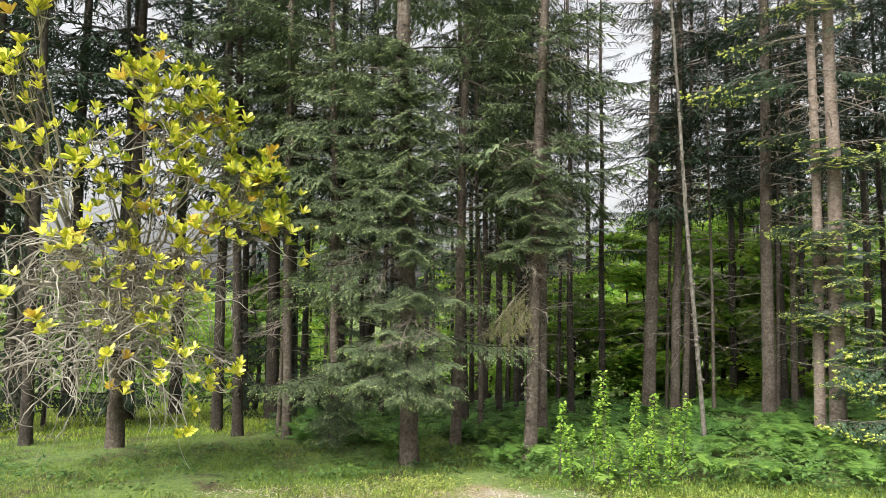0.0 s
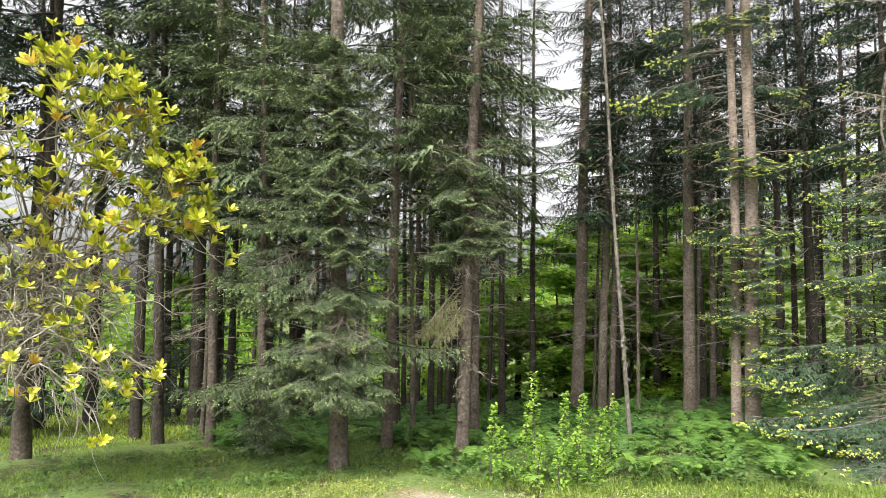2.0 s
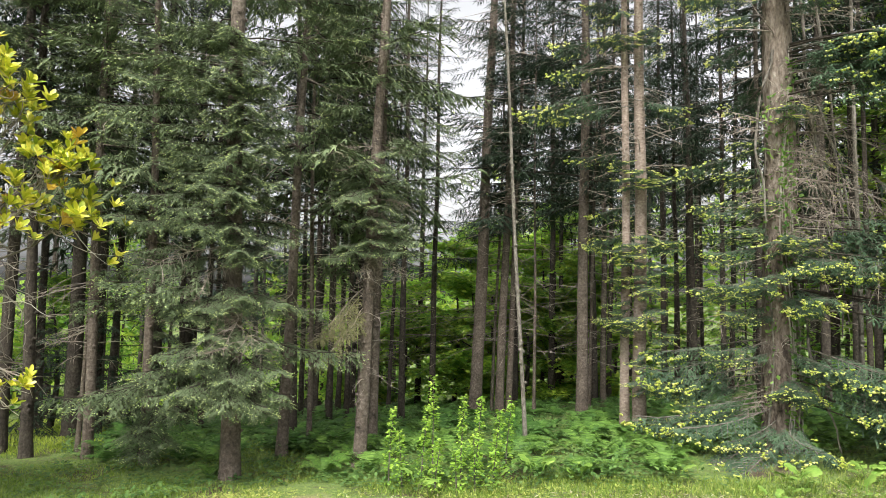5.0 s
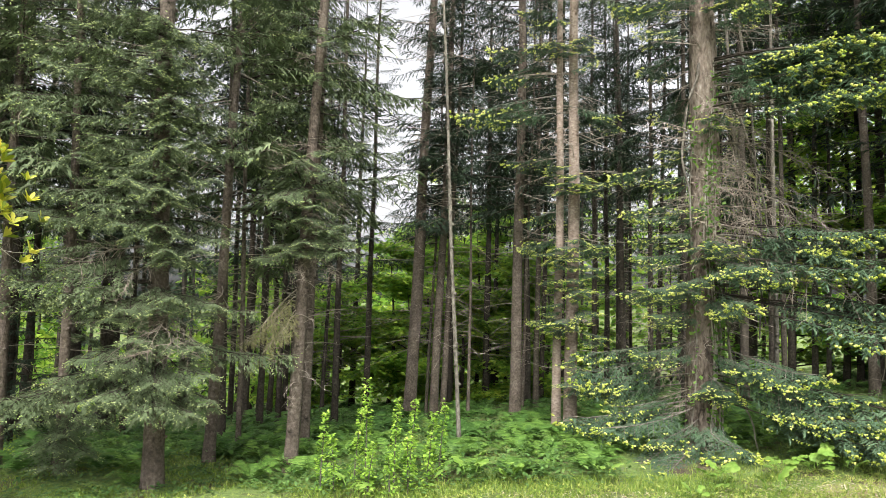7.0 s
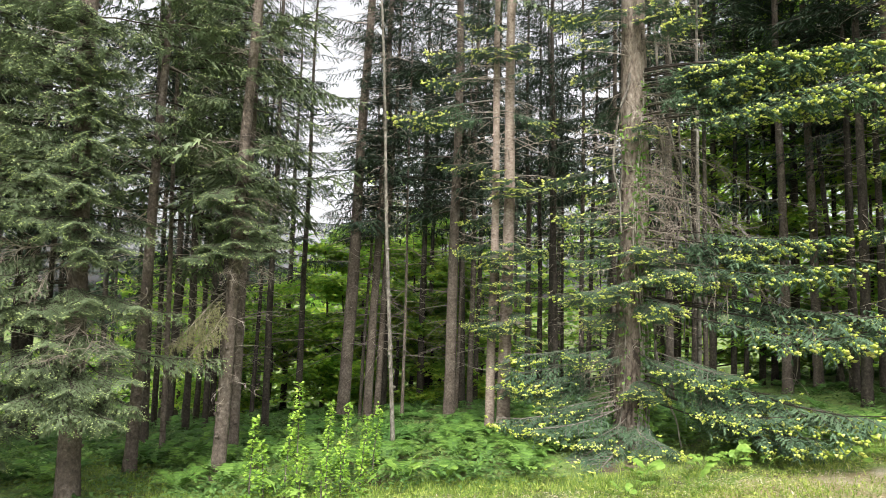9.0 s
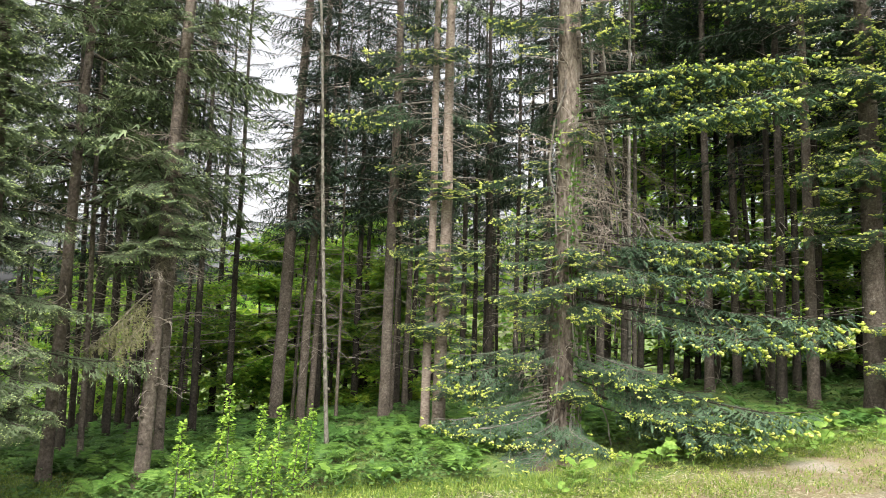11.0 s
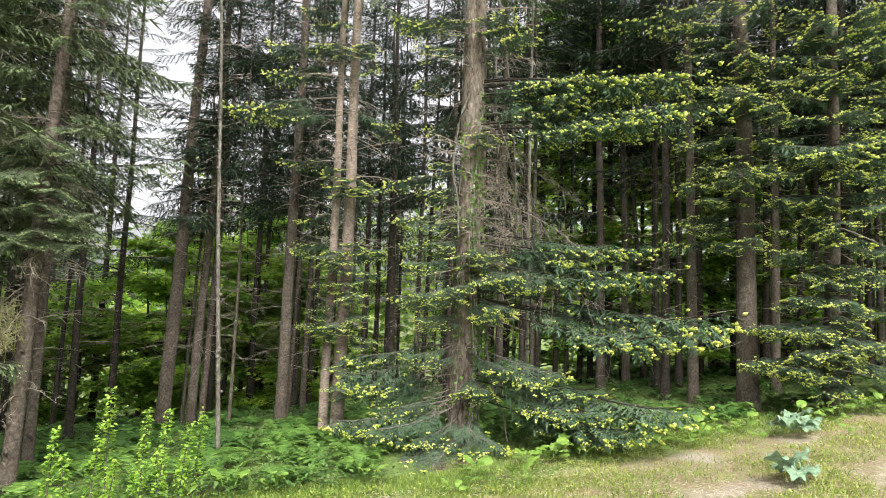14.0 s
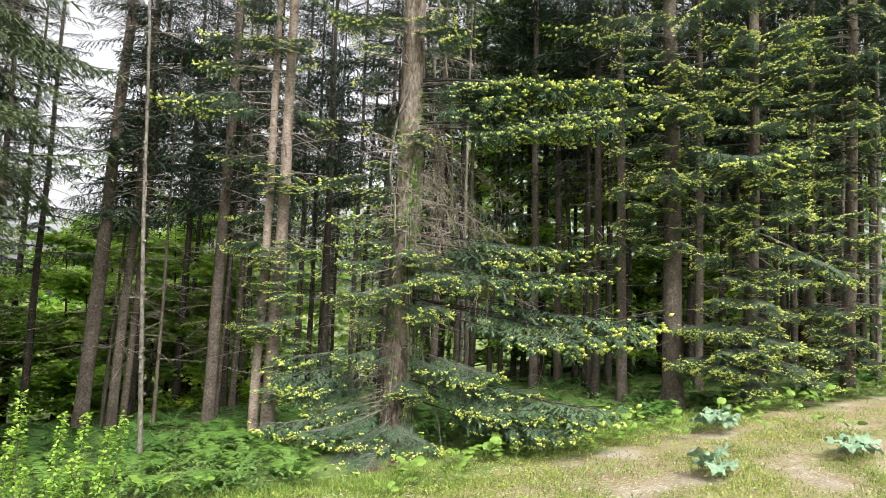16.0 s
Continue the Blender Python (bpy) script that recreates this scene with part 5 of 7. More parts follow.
limb(tree_a, 1.17, -145, 1.06, GREEN, 224, 0.95)
limb(tree_a, 2.01, 176, 1.04, WITHERED, 221, 1.20)
limb(tree_a, 2.78, -133, 1.07, WITHERED, 222, 0.90)
limb(tree_a, 2.58, -156, 0.84, WITHERED, 223, 0.96)
limb(tree_a, 2.01, 159, 0.89, WITHERED, 224, 1.02)
limb(tree_l, 0.95, -161, 0.96, GREEN, 225, 1.08)
limb(tree_l, 0.69, 178, 1.05, GREEN, 226, 1.14)
limb(tree_l, 0.60, 155, 1.08, GREEN, 227, 1.20)
limb(tree_l, 1.16, -169, 0.90, GREEN, 228, 0.90)
limb(tree_l, 0.79, 166, 0.94, GREEN, 229, 0.96)
limb(tree_l, 0.83, 147, 0.92, GREEN, 230, 1.02)
limb(tree_l, 1.16, -141, 1.01, GREEN, 231, 1.08)
limb(tree_l, 0.50, 174, 1.14, GREEN, 232, 1.14)
limb(tree_m, 6.72, -162, 0.57, GREEN, 233, 1.20)
limb(tree_m, 6.79, 150, 0.78, GREEN, 234, 0.90)
limb(tree_m, 6.58, 129, 1.04, GREEN, 235, 0.96)
limb(tree_m, 6.28, -145, 0.61, GREEN, 236, 1.02)
limb(tree_m, 5.69, 156, 0.86, GREEN, 237, 1.08)
limb(tree_m, 5.75, 131, 1.25, GREEN, 238, 1.14)
limb(tree_m, 5.11, 179, 0.55, GREEN, 239, 1.20)
limb(tree_m, 4.94, 138, 1.05, GREEN, 240, 0.90)
limb(tree_m, 5.47, 119, 1.21, GREEN, 241, 0.96)
limb(tree_m, 4.40, 150, 0.57, GREEN, 242, 1.02)
limb(tree_m, 4.18, 128, 0.92, GREEN, 243, 1.08)
limb(tree_m, 6.17, 141, 0.92, GREEN, 244, 1.14)
limb(tree_m, 6.92, 109, 1.34, GREEN, 245, 1.20)
limb(tree_b, 6.03, -106, 1.22, GREEN, 246, 0.90)
limb(tree_b, 6.03, -123, 0.86, GREEN, 247, 0.96)
limb(tree_b, 5.72, -157, 0.77, GREEN, 248, 1.02)
limb(tree_b, 5.62, 166, 0.71, GREEN, 249, 1.08)
limb(tree_b, 5.82, 129, 0.74, GREEN, 250, 1.14)
limb(tree_b, 5.07, -116, 0.83, GREEN, 251, 1.20)
limb(tree_b, 4.81, -124, 1.00, GREEN, 252, 0.90)
limb(tree_b, 5.14, 178, 0.76, GREEN, 253, 0.96)
limb(tree_b, 5.44, -102, 1.16, GREEN, 254, 1.02)
limb(tree_b, 4.02, -168, 0.85, GREEN, 255, 1.08)
limb(tree_b, 4.19, 166, 0.81, GREEN, 256, 1.14)
limb(tree_b, 4.32, 139, 0.88, GREEN, 257, 1.20)
limb(tree_b, 3.89, 172, 0.88, GREEN, 258, 0.90)
limb(tree_b, 3.02, -170, 0.74, GREEN, 259, 0.96)
limb(tree_b, 3.19, 164, 0.82, GREEN, 260, 1.02)
limb(tree_b, 3.06, 143, 0.80, GREEN, 261, 1.08)
limb(tree_b, 2.88, -152, 0.68, GREEN, 262, 1.14)
limb(tree_b, 2.82, -119, 0.75, GREEN, 263, 1.20)
limb(tree_b, 3.62, -122, 0.55, GREEN, 264, 0.90)
limb(tree_b, 2.39, -97, 1.14, OLD, 265, 0.96, -32)
limb(tree_b, 2.07, -110, 1.04, OLD, 266, 1.02, -32)
limb(tree_b, 2.12, -121, 0.72, OLD, 267, 1.08, -32)
limb(tree_b, 2.31, -106, 0.91, OLD, 268, 1.14, -32)
limb(tree_b, 3.34, 168, 0.58, WITHERED, 269, 1.20)
limb(tree_b, 3.54, 141, 0.67, WITHERED, 270, 0.90)
limb(tree_b, 2.69, -165, 0.65, WITHERED, 271, 0.96)
limb(tree_b, 2.79, 155, 0.66, WITHERED, 272, 1.02)
limb(tree_b, 4.06, -134, 0.57, WITHERED, 273, 1.08)
limb(tree_b, 4.25, -120, 0.74, WITHERED, 274, 1.14)
limb(tree_l, 6.41, -143, 0.79, GREEN, 275, 1.20)
limb(tree_l, 6.34, 178, 0.55, GREEN, 276, 0.90)
limb(tree_l, 6.59, 155, 0.65, GREEN, 277, 0.96)
limb(tree_l, 6.69, 120, 0.91, GREEN, 278, 1.02)
limb(tree_l, 5.85, -155, 0.72, GREEN, 279, 1.08)
limb(tree_l, 6.01, -171, 0.61, GREEN, 280, 1.14)
limb(tree_l, 5.91, 159, 0.77, GREEN, 281, 1.20)
limb(tree_l, 6.08, 123, 0.89, GREEN, 282, 0.90)
limb(tree_l, 5.45, -157, 0.91, GREEN, 283, 0.96)
limb(tree_l, 5.33, 179, 0.66, GREEN, 284, 1.02)
limb(tree_l, 5.44, 151, 0.68, GREEN, 285, 1.08)
limb(tree_l, 5.30, 133, 0.97, GREEN, 286, 1.14)
limb(tree_l, 4.86, -146, 0.95, GREEN, 287, 1.20)
limb(tree_l, 4.77, -178, 0.56, GREEN, 288, 0.90)
limb(tree_l, 4.75, 138, 0.69, GREEN, 289, 0.96)
limb(tree_l, 5.06, 117, 0.98, GREEN, 290, 1.02)
limb(tree_l, 4.51, -144, 0.76, GREEN, 291, 1.08)
limb(tree_l, 4.18, 172, 0.81, GREEN, 292, 1.14)
limb(tree_l, 4.27, 140, 0.82, GREEN, 293, 1.20)
limb(tree_l, 4.51, 129, 1.10, GREEN, 294, 0.90)
limb(tree_l, 3.98, -148, 0.84, GREEN, 295, 0.96)
limb(tree_l, 3.69, -177, 0.71, GREEN, 296, 1.02)
limb(tree_l, 3.94, 144, 0.67, GREEN, 297, 1.08)
limb(tree_l, 3.76, 124, 1.00, GREEN, 298, 1.14)
limb(tree_l, 3.47, -157, 0.91, GREEN, 299, 1.20)
limb(tree_l, 3.38, -179, 0.74, GREEN, 300, 0.90)
limb(tree_l, 3.47, 145, 0.66, GREEN, 301, 0.96)
limb(tree_l, 3.42, 125, 0.93, GREEN, 302, 1.02)
limb(tree_m, 6.72, -158, 1.11, GREEN, 303, 1.08)
limb(tree_m, 6.87, -179, 0.62, GREEN, 304, 1.14)
limb(tree_m, 6.85, 148, 0.96, GREEN, 305, 1.20)
limb(tree_m, 6.82, 121, 1.11, GREEN, 306, 0.90)
limb(tree_m, 6.25, -158, 1.07, GREEN, 307, 0.96)
limb(tree_m, 6.35, 171, 0.64, GREEN, 308, 1.02)
limb(tree_m, 6.17, 145, 0.97, GREEN, 309, 1.08)
limb(tree_m, 6.35, 112, 0.92, GREEN, 310, 1.14)
limb(tree_m, 5.68, -151, 0.96, GREEN, 311, 1.20)
limb(tree_m, 5.78, 171, 0.80, GREEN, 312, 0.90)
limb(tree_m, 5.90, 138, 0.80, GREEN, 313, 0.96)
limb(tree_m, 6.05, 116, 0.88, GREEN, 314, 1.02)
limb(tree_m, 5.30, -158, 1.05, GREEN, 315, 1.08)
limb(tree_m, 5.10, -175, 0.64, GREEN, 316, 1.14)
limb(tree_m, 5.16, 134, 0.76, GREEN, 317, 1.20)
limb(tree_m, 5.44, 131, 1.04, GREEN, 318, 0.90)
limb(tree_m, 4.65, -163, 0.99, GREEN, 319, 0.96)
limb(tree_m, 4.64, 179, 0.68, GREEN, 320, 1.02)
limb(tree_m, 4.72, 138, 0.83, GREEN, 321, 1.08)
limb(tree_m, 4.77, 121, 1.00, GREEN, 322, 1.14)
limb(tree_m, 4.26, -165, 0.90, GREEN, 323, 1.20)
limb(tree_m, 4.36, -175, 0.72, GREEN, 324, 0.90)
limb(tree_m, 4.12, 141, 0.69, GREEN, 325, 0.96)
limb(tree_m, 4.23, 126, 1.11, GREEN, 326, 1.02)
limb(tree_s, 6.79, -66, 1.30, GOLD, 327, 1.08)
limb(tree_s, 6.89, -84, 1.42, GOLD, 328, 1.14)
limb(tree_s, 6.79, -97, 1.05, GOLD, 329, 1.20)
limb(tree_s, 6.85, -138, 1.06, GOLD, 330, 0.90)
limb(tree_s, 6.71, -145, 1.54, GOLD, 331, 0.96)
limb(tree_s, 6.23, -72, 1.71, GOLD, 332, 1.02)
limb(tree_s, 6.46, -80, 0.90, GOLD, 333, 1.08)
limb(tree_s, 6.44, -95, 0.79, GOLD, 334, 1.14)
limb(tree_s, 6.22, -131, 1.34, GOLD, 335, 1.20)
limb(tree_s, 6.12, -139, 1.57, GOLD, 336, 0.90)
limb(tree_s, 5.85, -69, 1.57, GOLD, 337, 0.96)
limb(tree_s, 5.82, -90, 1.30, GOLD, 338, 1.02)
limb(tree_s, 5.66, -102, 0.87, GOLD, 339, 1.08)
limb(tree_s, 5.66, -120, 1.20, GOLD, 340, 1.14)
limb(tree_s, 5.60, -150, 0.97, GOLD, 341, 1.20)
limb(tree_s, 5.19, -59, 1.21, GOLD, 342, 0.90)
limb(tree_s, 5.08, -85, 1.31, GOLD, 343, 0.96)
limb(tree_s, 5.02, -96, 0.68, GOLD, 344, 1.02)
limb(tree_s, 5.07, -129, 1.41, GOLD, 345, 1.08)
limb(tree_s, 5.11, -155, 1.02, GOLD, 346, 1.14)
limb(tree_s, 4.82, -64, 1.52, GOLD, 347, 1.20)
limb(tree_s, 4.58, -67, 0.98, GOLD, 348, 0.90)
limb(tree_s, 4.39, -111, 1.32, GOLD, 349, 0.96)
limb(tree_s, 4.70, -133, 1.05, GOLD, 350, 1.02)
limb(tree_s, 4.62, -146, 1.51, GOLD, 351, 1.08)
limb(tree_s, 4.19, -73, 1.70, GOLD, 352, 1.14)
limb(tree_s, 4.28, -72, 1.07, GOLD, 353, 1.20)
limb(tree_s, 4.11, -114, 1.21, GOLD, 354, 0.90)
limb(tree_s, 4.21, -143, 0.92, GOLD, 355, 0.96)
limb(tree_s, 4.08, -154, 1.16, GOLD, 356, 1.02)
limb(tree_s, 3.73, -75, 1.45, GOLD, 357, 1.08)
limb(tree_s, 3.36, -90, 1.13, GOLD, 358, 1.14)
limb(tree_s, 3.51, -96, 0.76, GOLD, 359, 1.20)
limb(tree_s, 3.47, -136, 1.12, GOLD, 360, 0.90)
limb(tree_s, 3.53, -138, 1.61, GOLD, 361, 0.96)
limb(tree_s, 3.21, -69, 1.23, GOLD, 362, 1.02)
limb(tree_s, 2.99, -83, 0.74, GOLD, 363, 1.08)
limb(tree_s, 3.05, -99, 0.83, GOLD, 364, 1.14)
limb(tree_s, 2.97, -124, 1.30, GOLD, 365, 1.20)
limb(tree_s, 2.81, -150, 1.19, GOLD, 366, 0.90)
limb(tree_s, 2.65, -59, 1.07, GOLD, 367, 0.96)
limb(tree_s, 2.40, -91, 1.08, GOLD, 368, 1.02)
limb(tree_s, 2.31, -105, 1.19, GOLD, 369, 1.08)
limb(tree_s, 2.52, -140, 0.86, GOLD, 370, 1.14)
limb(tree_s, 2.38, -149, 1.26, GOLD, 371, 1.20)
limb(tree_s, 1.91, -64, 1.11, GOLD, 372, 0.90)
limb(tree_s, 2.04, -87, 1.26, GOLD, 373, 0.96)
limb(tree_s, 2.10, -103, 0.70, GOLD, 374, 1.02)
limb(tree_s, 2.00, -121, 1.38, GOLD, 375, 1.08)
limb(tree_s, 1.80, -150, 1.05, GOLD, 376, 1.14)
limb(tree_s, 1.59, -63, 1.46, GOLD, 377, 1.20)
limb(tree_s, 1.44, -88, 1.18, GOLD, 378, 0.90)
limb(tree_s, 1.42, -108, 0.76, GOLD, 379, 0.96)
limb(tree_s, 1.47, -142, 0.92, GOLD, 380, 1.02)
limb(tree_s, 1.33, -146, 1.11, GOLD, 381, 1.08)
limb(tree_s, 1.04, -64, 1.41, GOLD, 382, 1.14)
limb(tree_s, 0.79, -85, 1.33, GOLD, 383, 1.20)
limb(tree_s, 0.81, -109, 1.30, GOLD, 384, 0.90)
limb(tree_s, 1.00, -122, 1.26, GOLD, 385, 0.96)
limb(tree_s, 0.91, -153, 1.31, GOLD, 386, 1.02)
limb(tree_r, 7.52, -56, 1.50, GOLD, 387, 1.08)
limb(tree_r, 7.09, -75, 1.14, GOLD, 388, 1.14)
limb(tree_r, 7.27, -97, 0.92, GOLD, 389, 1.20)
limb(tree_r, 7.29, -130, 0.71, GOLD, 390, 0.90)
limb(tree_r, 6.59, -63, 1.21, GOLD, 391, 0.96)
limb(tree_r, 6.82, -68, 1.09, GOLD, 392, 1.02)
limb(tree_r, 6.63, -112, 0.71, GOLD, 393, 1.08)
limb(tree_r, 6.32, -119, 0.96, GOLD, 394, 1.14)
limb(tree_r, 6.01, -55, 1.24, GOLD, 395, 1.20)
limb(tree_r, 5.87, -80, 0.94, GOLD, 396, 0.90)
limb(tree_r, 5.83, -88, 0.80, GOLD, 397, 0.96)
limb(tree_r, 6.06, -131, 0.84, GOLD, 398, 1.02)
limb(tree_r, 5.73, -47, 1.38, GOLD, 399, 1.08)
limb(tree_r, 5.37, -63, 0.74, GOLD, 400, 1.14)
limb(tree_r, 5.49, -113, 0.79, GOLD, 401, 1.20)
limb(tree_r, 5.32, -121, 0.55, GOLD, 402, 0.90)
limb(tree_r, 4.92, -57, 1.25, GOLD, 403, 0.96)
limb(tree_r, 4.57, -78, 0.87, GOLD, 404, 1.02)
limb(tree_r, 4.91, -96, 0.81, GOLD, 405, 1.08)
limb(tree_r, 4.55, -125, 0.55, GOLD, 406, 1.14)
limb(tree_r, 4.15, -61, 1.33, GOLD, 407, 1.20)
limb(tree_r, 4.31, -54, 0.96, GOLD, 408, 0.90)
limb(tree_r, 4.31, -80, 0.56, GOLD, 409, 0.96)
limb(tree_r, 3.91, -133, 0.71, GOLD, 410, 1.02)
limb(tree_r, 3.51, -49, 1.13, GOLD, 411, 1.08)
limb(tree_r, 3.58, -55, 0.99, GOLD, 412, 1.14)
limb(tree_r, 3.72, -95, 0.71, GOLD, 413, 1.20)
limb(tree_r, 3.34, -143, 0.57, GOLD, 414, 0.90)
limb(tree_t, 7.61, -58, 1.62, GOLD, 415, 0.96)
limb(tree_t, 7.65, -65, 1.31, GOLD, 416, 1.02)
limb(tree_t, 7.75, -96, 0.73, GOLD, 417, 1.08)
limb(tree_t, 7.73, -124, 0.73, GOLD, 418, 1.14)
limb(tree_t, 7.25, -56, 1.79, GOLD, 419, 1.20)
limb(tree_t, 7.08, -52, 1.05, GOLD, 420, 0.90)
limb(tree_t, 6.81, -84, 1.06, GOLD, 421, 0.96)
limb(tree_t, 6.72, -114, 1.21, GOLD, 422, 1.02)
limb(tree_t, 6.64, -37, 1.48, GOLD, 423, 1.08)
limb(tree_t, 6.48, -61, 0.80, GOLD, 424, 1.14)
limb(tree_t, 6.10, -86, 0.63, GOLD, 425, 1.20)
limb(tree_t, 6.00, -112, 1.15, GOLD, 426, 0.90)
limb(tree_t, 5.85, -48, 1.62, GOLD, 427, 0.96)
limb(tree_t, 5.41, -75, 1.33, GOLD, 428, 1.02)
limb(tree_t, 5.73, -105, 1.05, GOLD, 429, 1.08)
limb(tree_t, 5.62, -123, 0.67, GOLD, 430, 1.14)
limb(tree_t, 5.05, -56, 1.66, GOLD, 431, 1.20)
limb(tree_t, 5.18, -76, 1.31, GOLD, 432, 0.90)
limb(tree_t, 5.15, -89, 0.63, GOLD, 433, 0.96)
limb(tree_t, 4.96, -128, 0.97, GOLD, 434, 1.02)
limb(tree_t, 4.29, -54, 1.49, GOLD, 435, 1.08)
limb(tree_t, 4.29, -65, 0.93, GOLD, 436, 1.14)
limb(tree_t, 4.32, -93, 0.90, GOLD, 437, 1.20)
limb(tree_t, 4.10, -132, 1.04, GOLD, 438, 0.90)
limb(tree_t, 3.87, -50, 1.36, GOLD, 439, 0.96)
limb(tree_t, 3.75, -53, 1.02, GOLD, 440, 1.02)
limb(tree_t, 3.53, -92, 0.62, GOLD, 441, 1.08)
limb(tree_t, 3.61, -118, 1.07, GOLD, 442, 1.14)
limb(tree_t, 2.91, -42, 1.41, GOLD, 443, 1.20)
limb(tree_t, 2.86, -75, 1.12, GOLD, 444, 0.90)
limb(tree_t, 3.11, -98, 1.05, GOLD, 445, 0.96)
limb(tree_t, 3.22, -134, 0.72, GOLD, 446, 1.02)
limb(tree_t, 2.39, -57, 1.31, GOLD, 447, 1.08)
limb(tree_t, 2.30, -70, 1.09, GOLD, 448, 1.14)
limb(tree_t, 2.63, -101, 0.78, GOLD, 449, 1.20)
limb(tree_t, 2.50, -139, 0.82, GOLD, 450, 0.90)
limb(tree_t, 1.83, -40, 1.45, GOLD, 451, 0.96)
limb(tree_t, 1.79, -58, 0.99, GOLD, 452, 1.02)
limb(tree_t, 1.69, -91, 1.15, GOLD, 453, 1.08)
limb(tree_t, 1.77, -128, 0.95, GOLD, 454, 1.14)
limb(tree_t, 1.08, -66, 1.47, GOLD, 455, 1.20)
limb(tree_t, 1.15, -74, 0.95, GOLD, 456, 0.90)
limb(tree_t, 1.26, -94, 0.81, GOLD, 457, 0.96)
limb(tree_t, 1.04, -132, 0.83, GOLD, 458, 1.02)
limb(tree_t, 0.67, -61, 1.31, GOLD, 459, 1.08)
limb(tree_t, 0.59, -67, 1.28, GOLD, 460, 1.14)
limb(tree_t, 0.60, -87, 0.94, GOLD, 461, 1.20)
limb(tree_t, 0.77, -132, 0.89, GOLD, 462, 0.90)
limb(tree_b, 3.67, -174, 0.65, GREEN, 463, 0.96)
limb(tree_b, 3.24, -148, 0.60, GREEN, 464, 1.02)
limb(tree_b, 3.46, 174, 0.77, GREEN, 465, 1.08)
limb(tree_b, 3.27, 147, 0.74, GREEN, 466, 1.14)
limb(tree_b, 2.95, -132, 0.59, GREEN, 467, 1.20)
limb(tree_b, 2.90, 159, 0.74, GREEN, 468, 0.90)
limb(tree_b, 3.31, -170, 0.75, GREEN, 469, 0.96)
limb(tree_b, 2.93, 134, 0.80, GREEN, 470, 1.02)
limb(tree_b, 3.94, -114, 0.68, GREEN, 471, 1.08)
limb(tree_b, 3.76, 126, 0.80, GREEN, 472, 1.14)
limb(tree_twin, 4.13, 175, 0.73, GOLD, 473, 1.20)
limb(tree_twin, 4.00, 180, 0.62, GOLD, 477, 0.95)
limb(tree_twin, 3.15, 168, 0.82, GOLD, 474, 0.90)
limb(tree_twin, 3.02, 159, 0.70, GOLD, 478, 0.95)
limb(tree_twin, 3.00, -103, 0.69, GOLD, 475, 0.96)
limb(tree_twin, 2.87, -107, 0.60, GOLD, 479, 0.95)
limb(tree_twin, 2.91, -137, 0.69, GOLD, 476, 1.02)
limb(tree_twin, 2.78, -136, 0.60, GOLD, 480, 0.95)
limb(tree_twin, 2.78, 171, 0.77, GOLD, 477, 1.08)
limb(tree_twin, 2.65, 177, 0.66, GOLD, 481, 0.95)
limb(tree_twin, 2.40, -161, 0.70, GOLD, 478, 1.14)
limb(tree_twin, 2.27, -169, 0.60, GOLD, 482, 0.95)
limb(tree_twin, 1.85, -107, 0.64, GOLD, 479, 1.20)
limb(tree_twin, 1.72, -110, 0.55, GOLD, 483, 0.95)
limb(tree_twin, 1.71, 163, 0.74, GOLD, 480, 0.90)
limb(tree_twin, 1.58, 165, 0.63, GOLD, 484, 0.95)
limb(tree_twin, 1.34, -161, 0.59, GOLD, 481, 0.96)
limb(tree_twin, 1.21, -154, 0.51, GOLD, 485, 0.95)
limb(tree_twin, 0.93, 176, 0.71, GOLD, 482, 1.02)
limb(tree_twin, 0.80, 169, 0.61, GOLD, 486, 0.95)
limb(tree_twin, 3.18, -59, 0.88, GOLD, 483, 1.08)
limb(tree_twin, 1.89, -66, 0.71, GOLD, 484, 1.14)
limb(tree_twin, 4.13, -137, 0.59, GOLD, 485, 1.20)
limb(tree_twin, 4.00, -129, 0.51, GOLD, 489, 0.95)
limb(tree_ivy, 3.41, -71, 1.13, GOLD, 486, 0.90)
limb(tree_ivy, 3.28, -77, 0.97, GOLD, 490, 0.95)
limb(tree_ivy, 3.81, -78, 0.84, GOLD, 487, 0.96)
limb(tree_ivy, 3.68, -79, 0.72, GOLD, 491, 0.95)
limb(tree_ivy, 2.73, -80, 0.99, GOLD, 488, 1.02)
limb(tree_ivy, 2.60, -76, 0.85, GOLD, 492, 0.95)
limb(tree_ivy, 2.26, -66, 1.13, GOLD, 489, 1.08)
limb(tree_ivy, 2.13, -57, 0.97, GOLD, 493, 0.95)
limb(tree_ivy, 1.92, -92, 0.88, GOLD, 490, 1.14)
limb(tree_ivy, 1.79, -97, 0.76, GOLD, 494, 0.95)
limb(tree_ivy, 1.00, -63, 1.62, GOLD, 491, 1.20)
limb(tree_ivy, 0.87, -63, 1.39, GOLD, 495, 0.95)
limb(tree_ivy, 0.71, -77, 1.37, GOLD, 492, 0.90)
limb(tree_ivy, 0.58, -72, 1.18, GOLD, 496, 0.95)
limb(tree_a, 5.30, 176, 1.05, GREEN, 493, 0.96)
limb(tree_a, 5.17, 167, 0.90, GREEN, 497, 0.95)
limb(tree_a, 4.95, 179, 1.15, GREEN, 494, 1.02)
limb(tree_a, 4.82, 175, 0.99, GREEN, 498, 0.95)
limb(tree_a, 4.46, 169, 1.06, GREEN, 495, 1.08)
limb(tree_a, 4.33, 170, 0.91, GREEN, 499, 0.95)
limb(tree_a, 3.92, 176, 1.15, GREEN, 496, 1.14)
limb(tree_a, 3.79, 182, 0.99, GREEN, 500, 0.95)
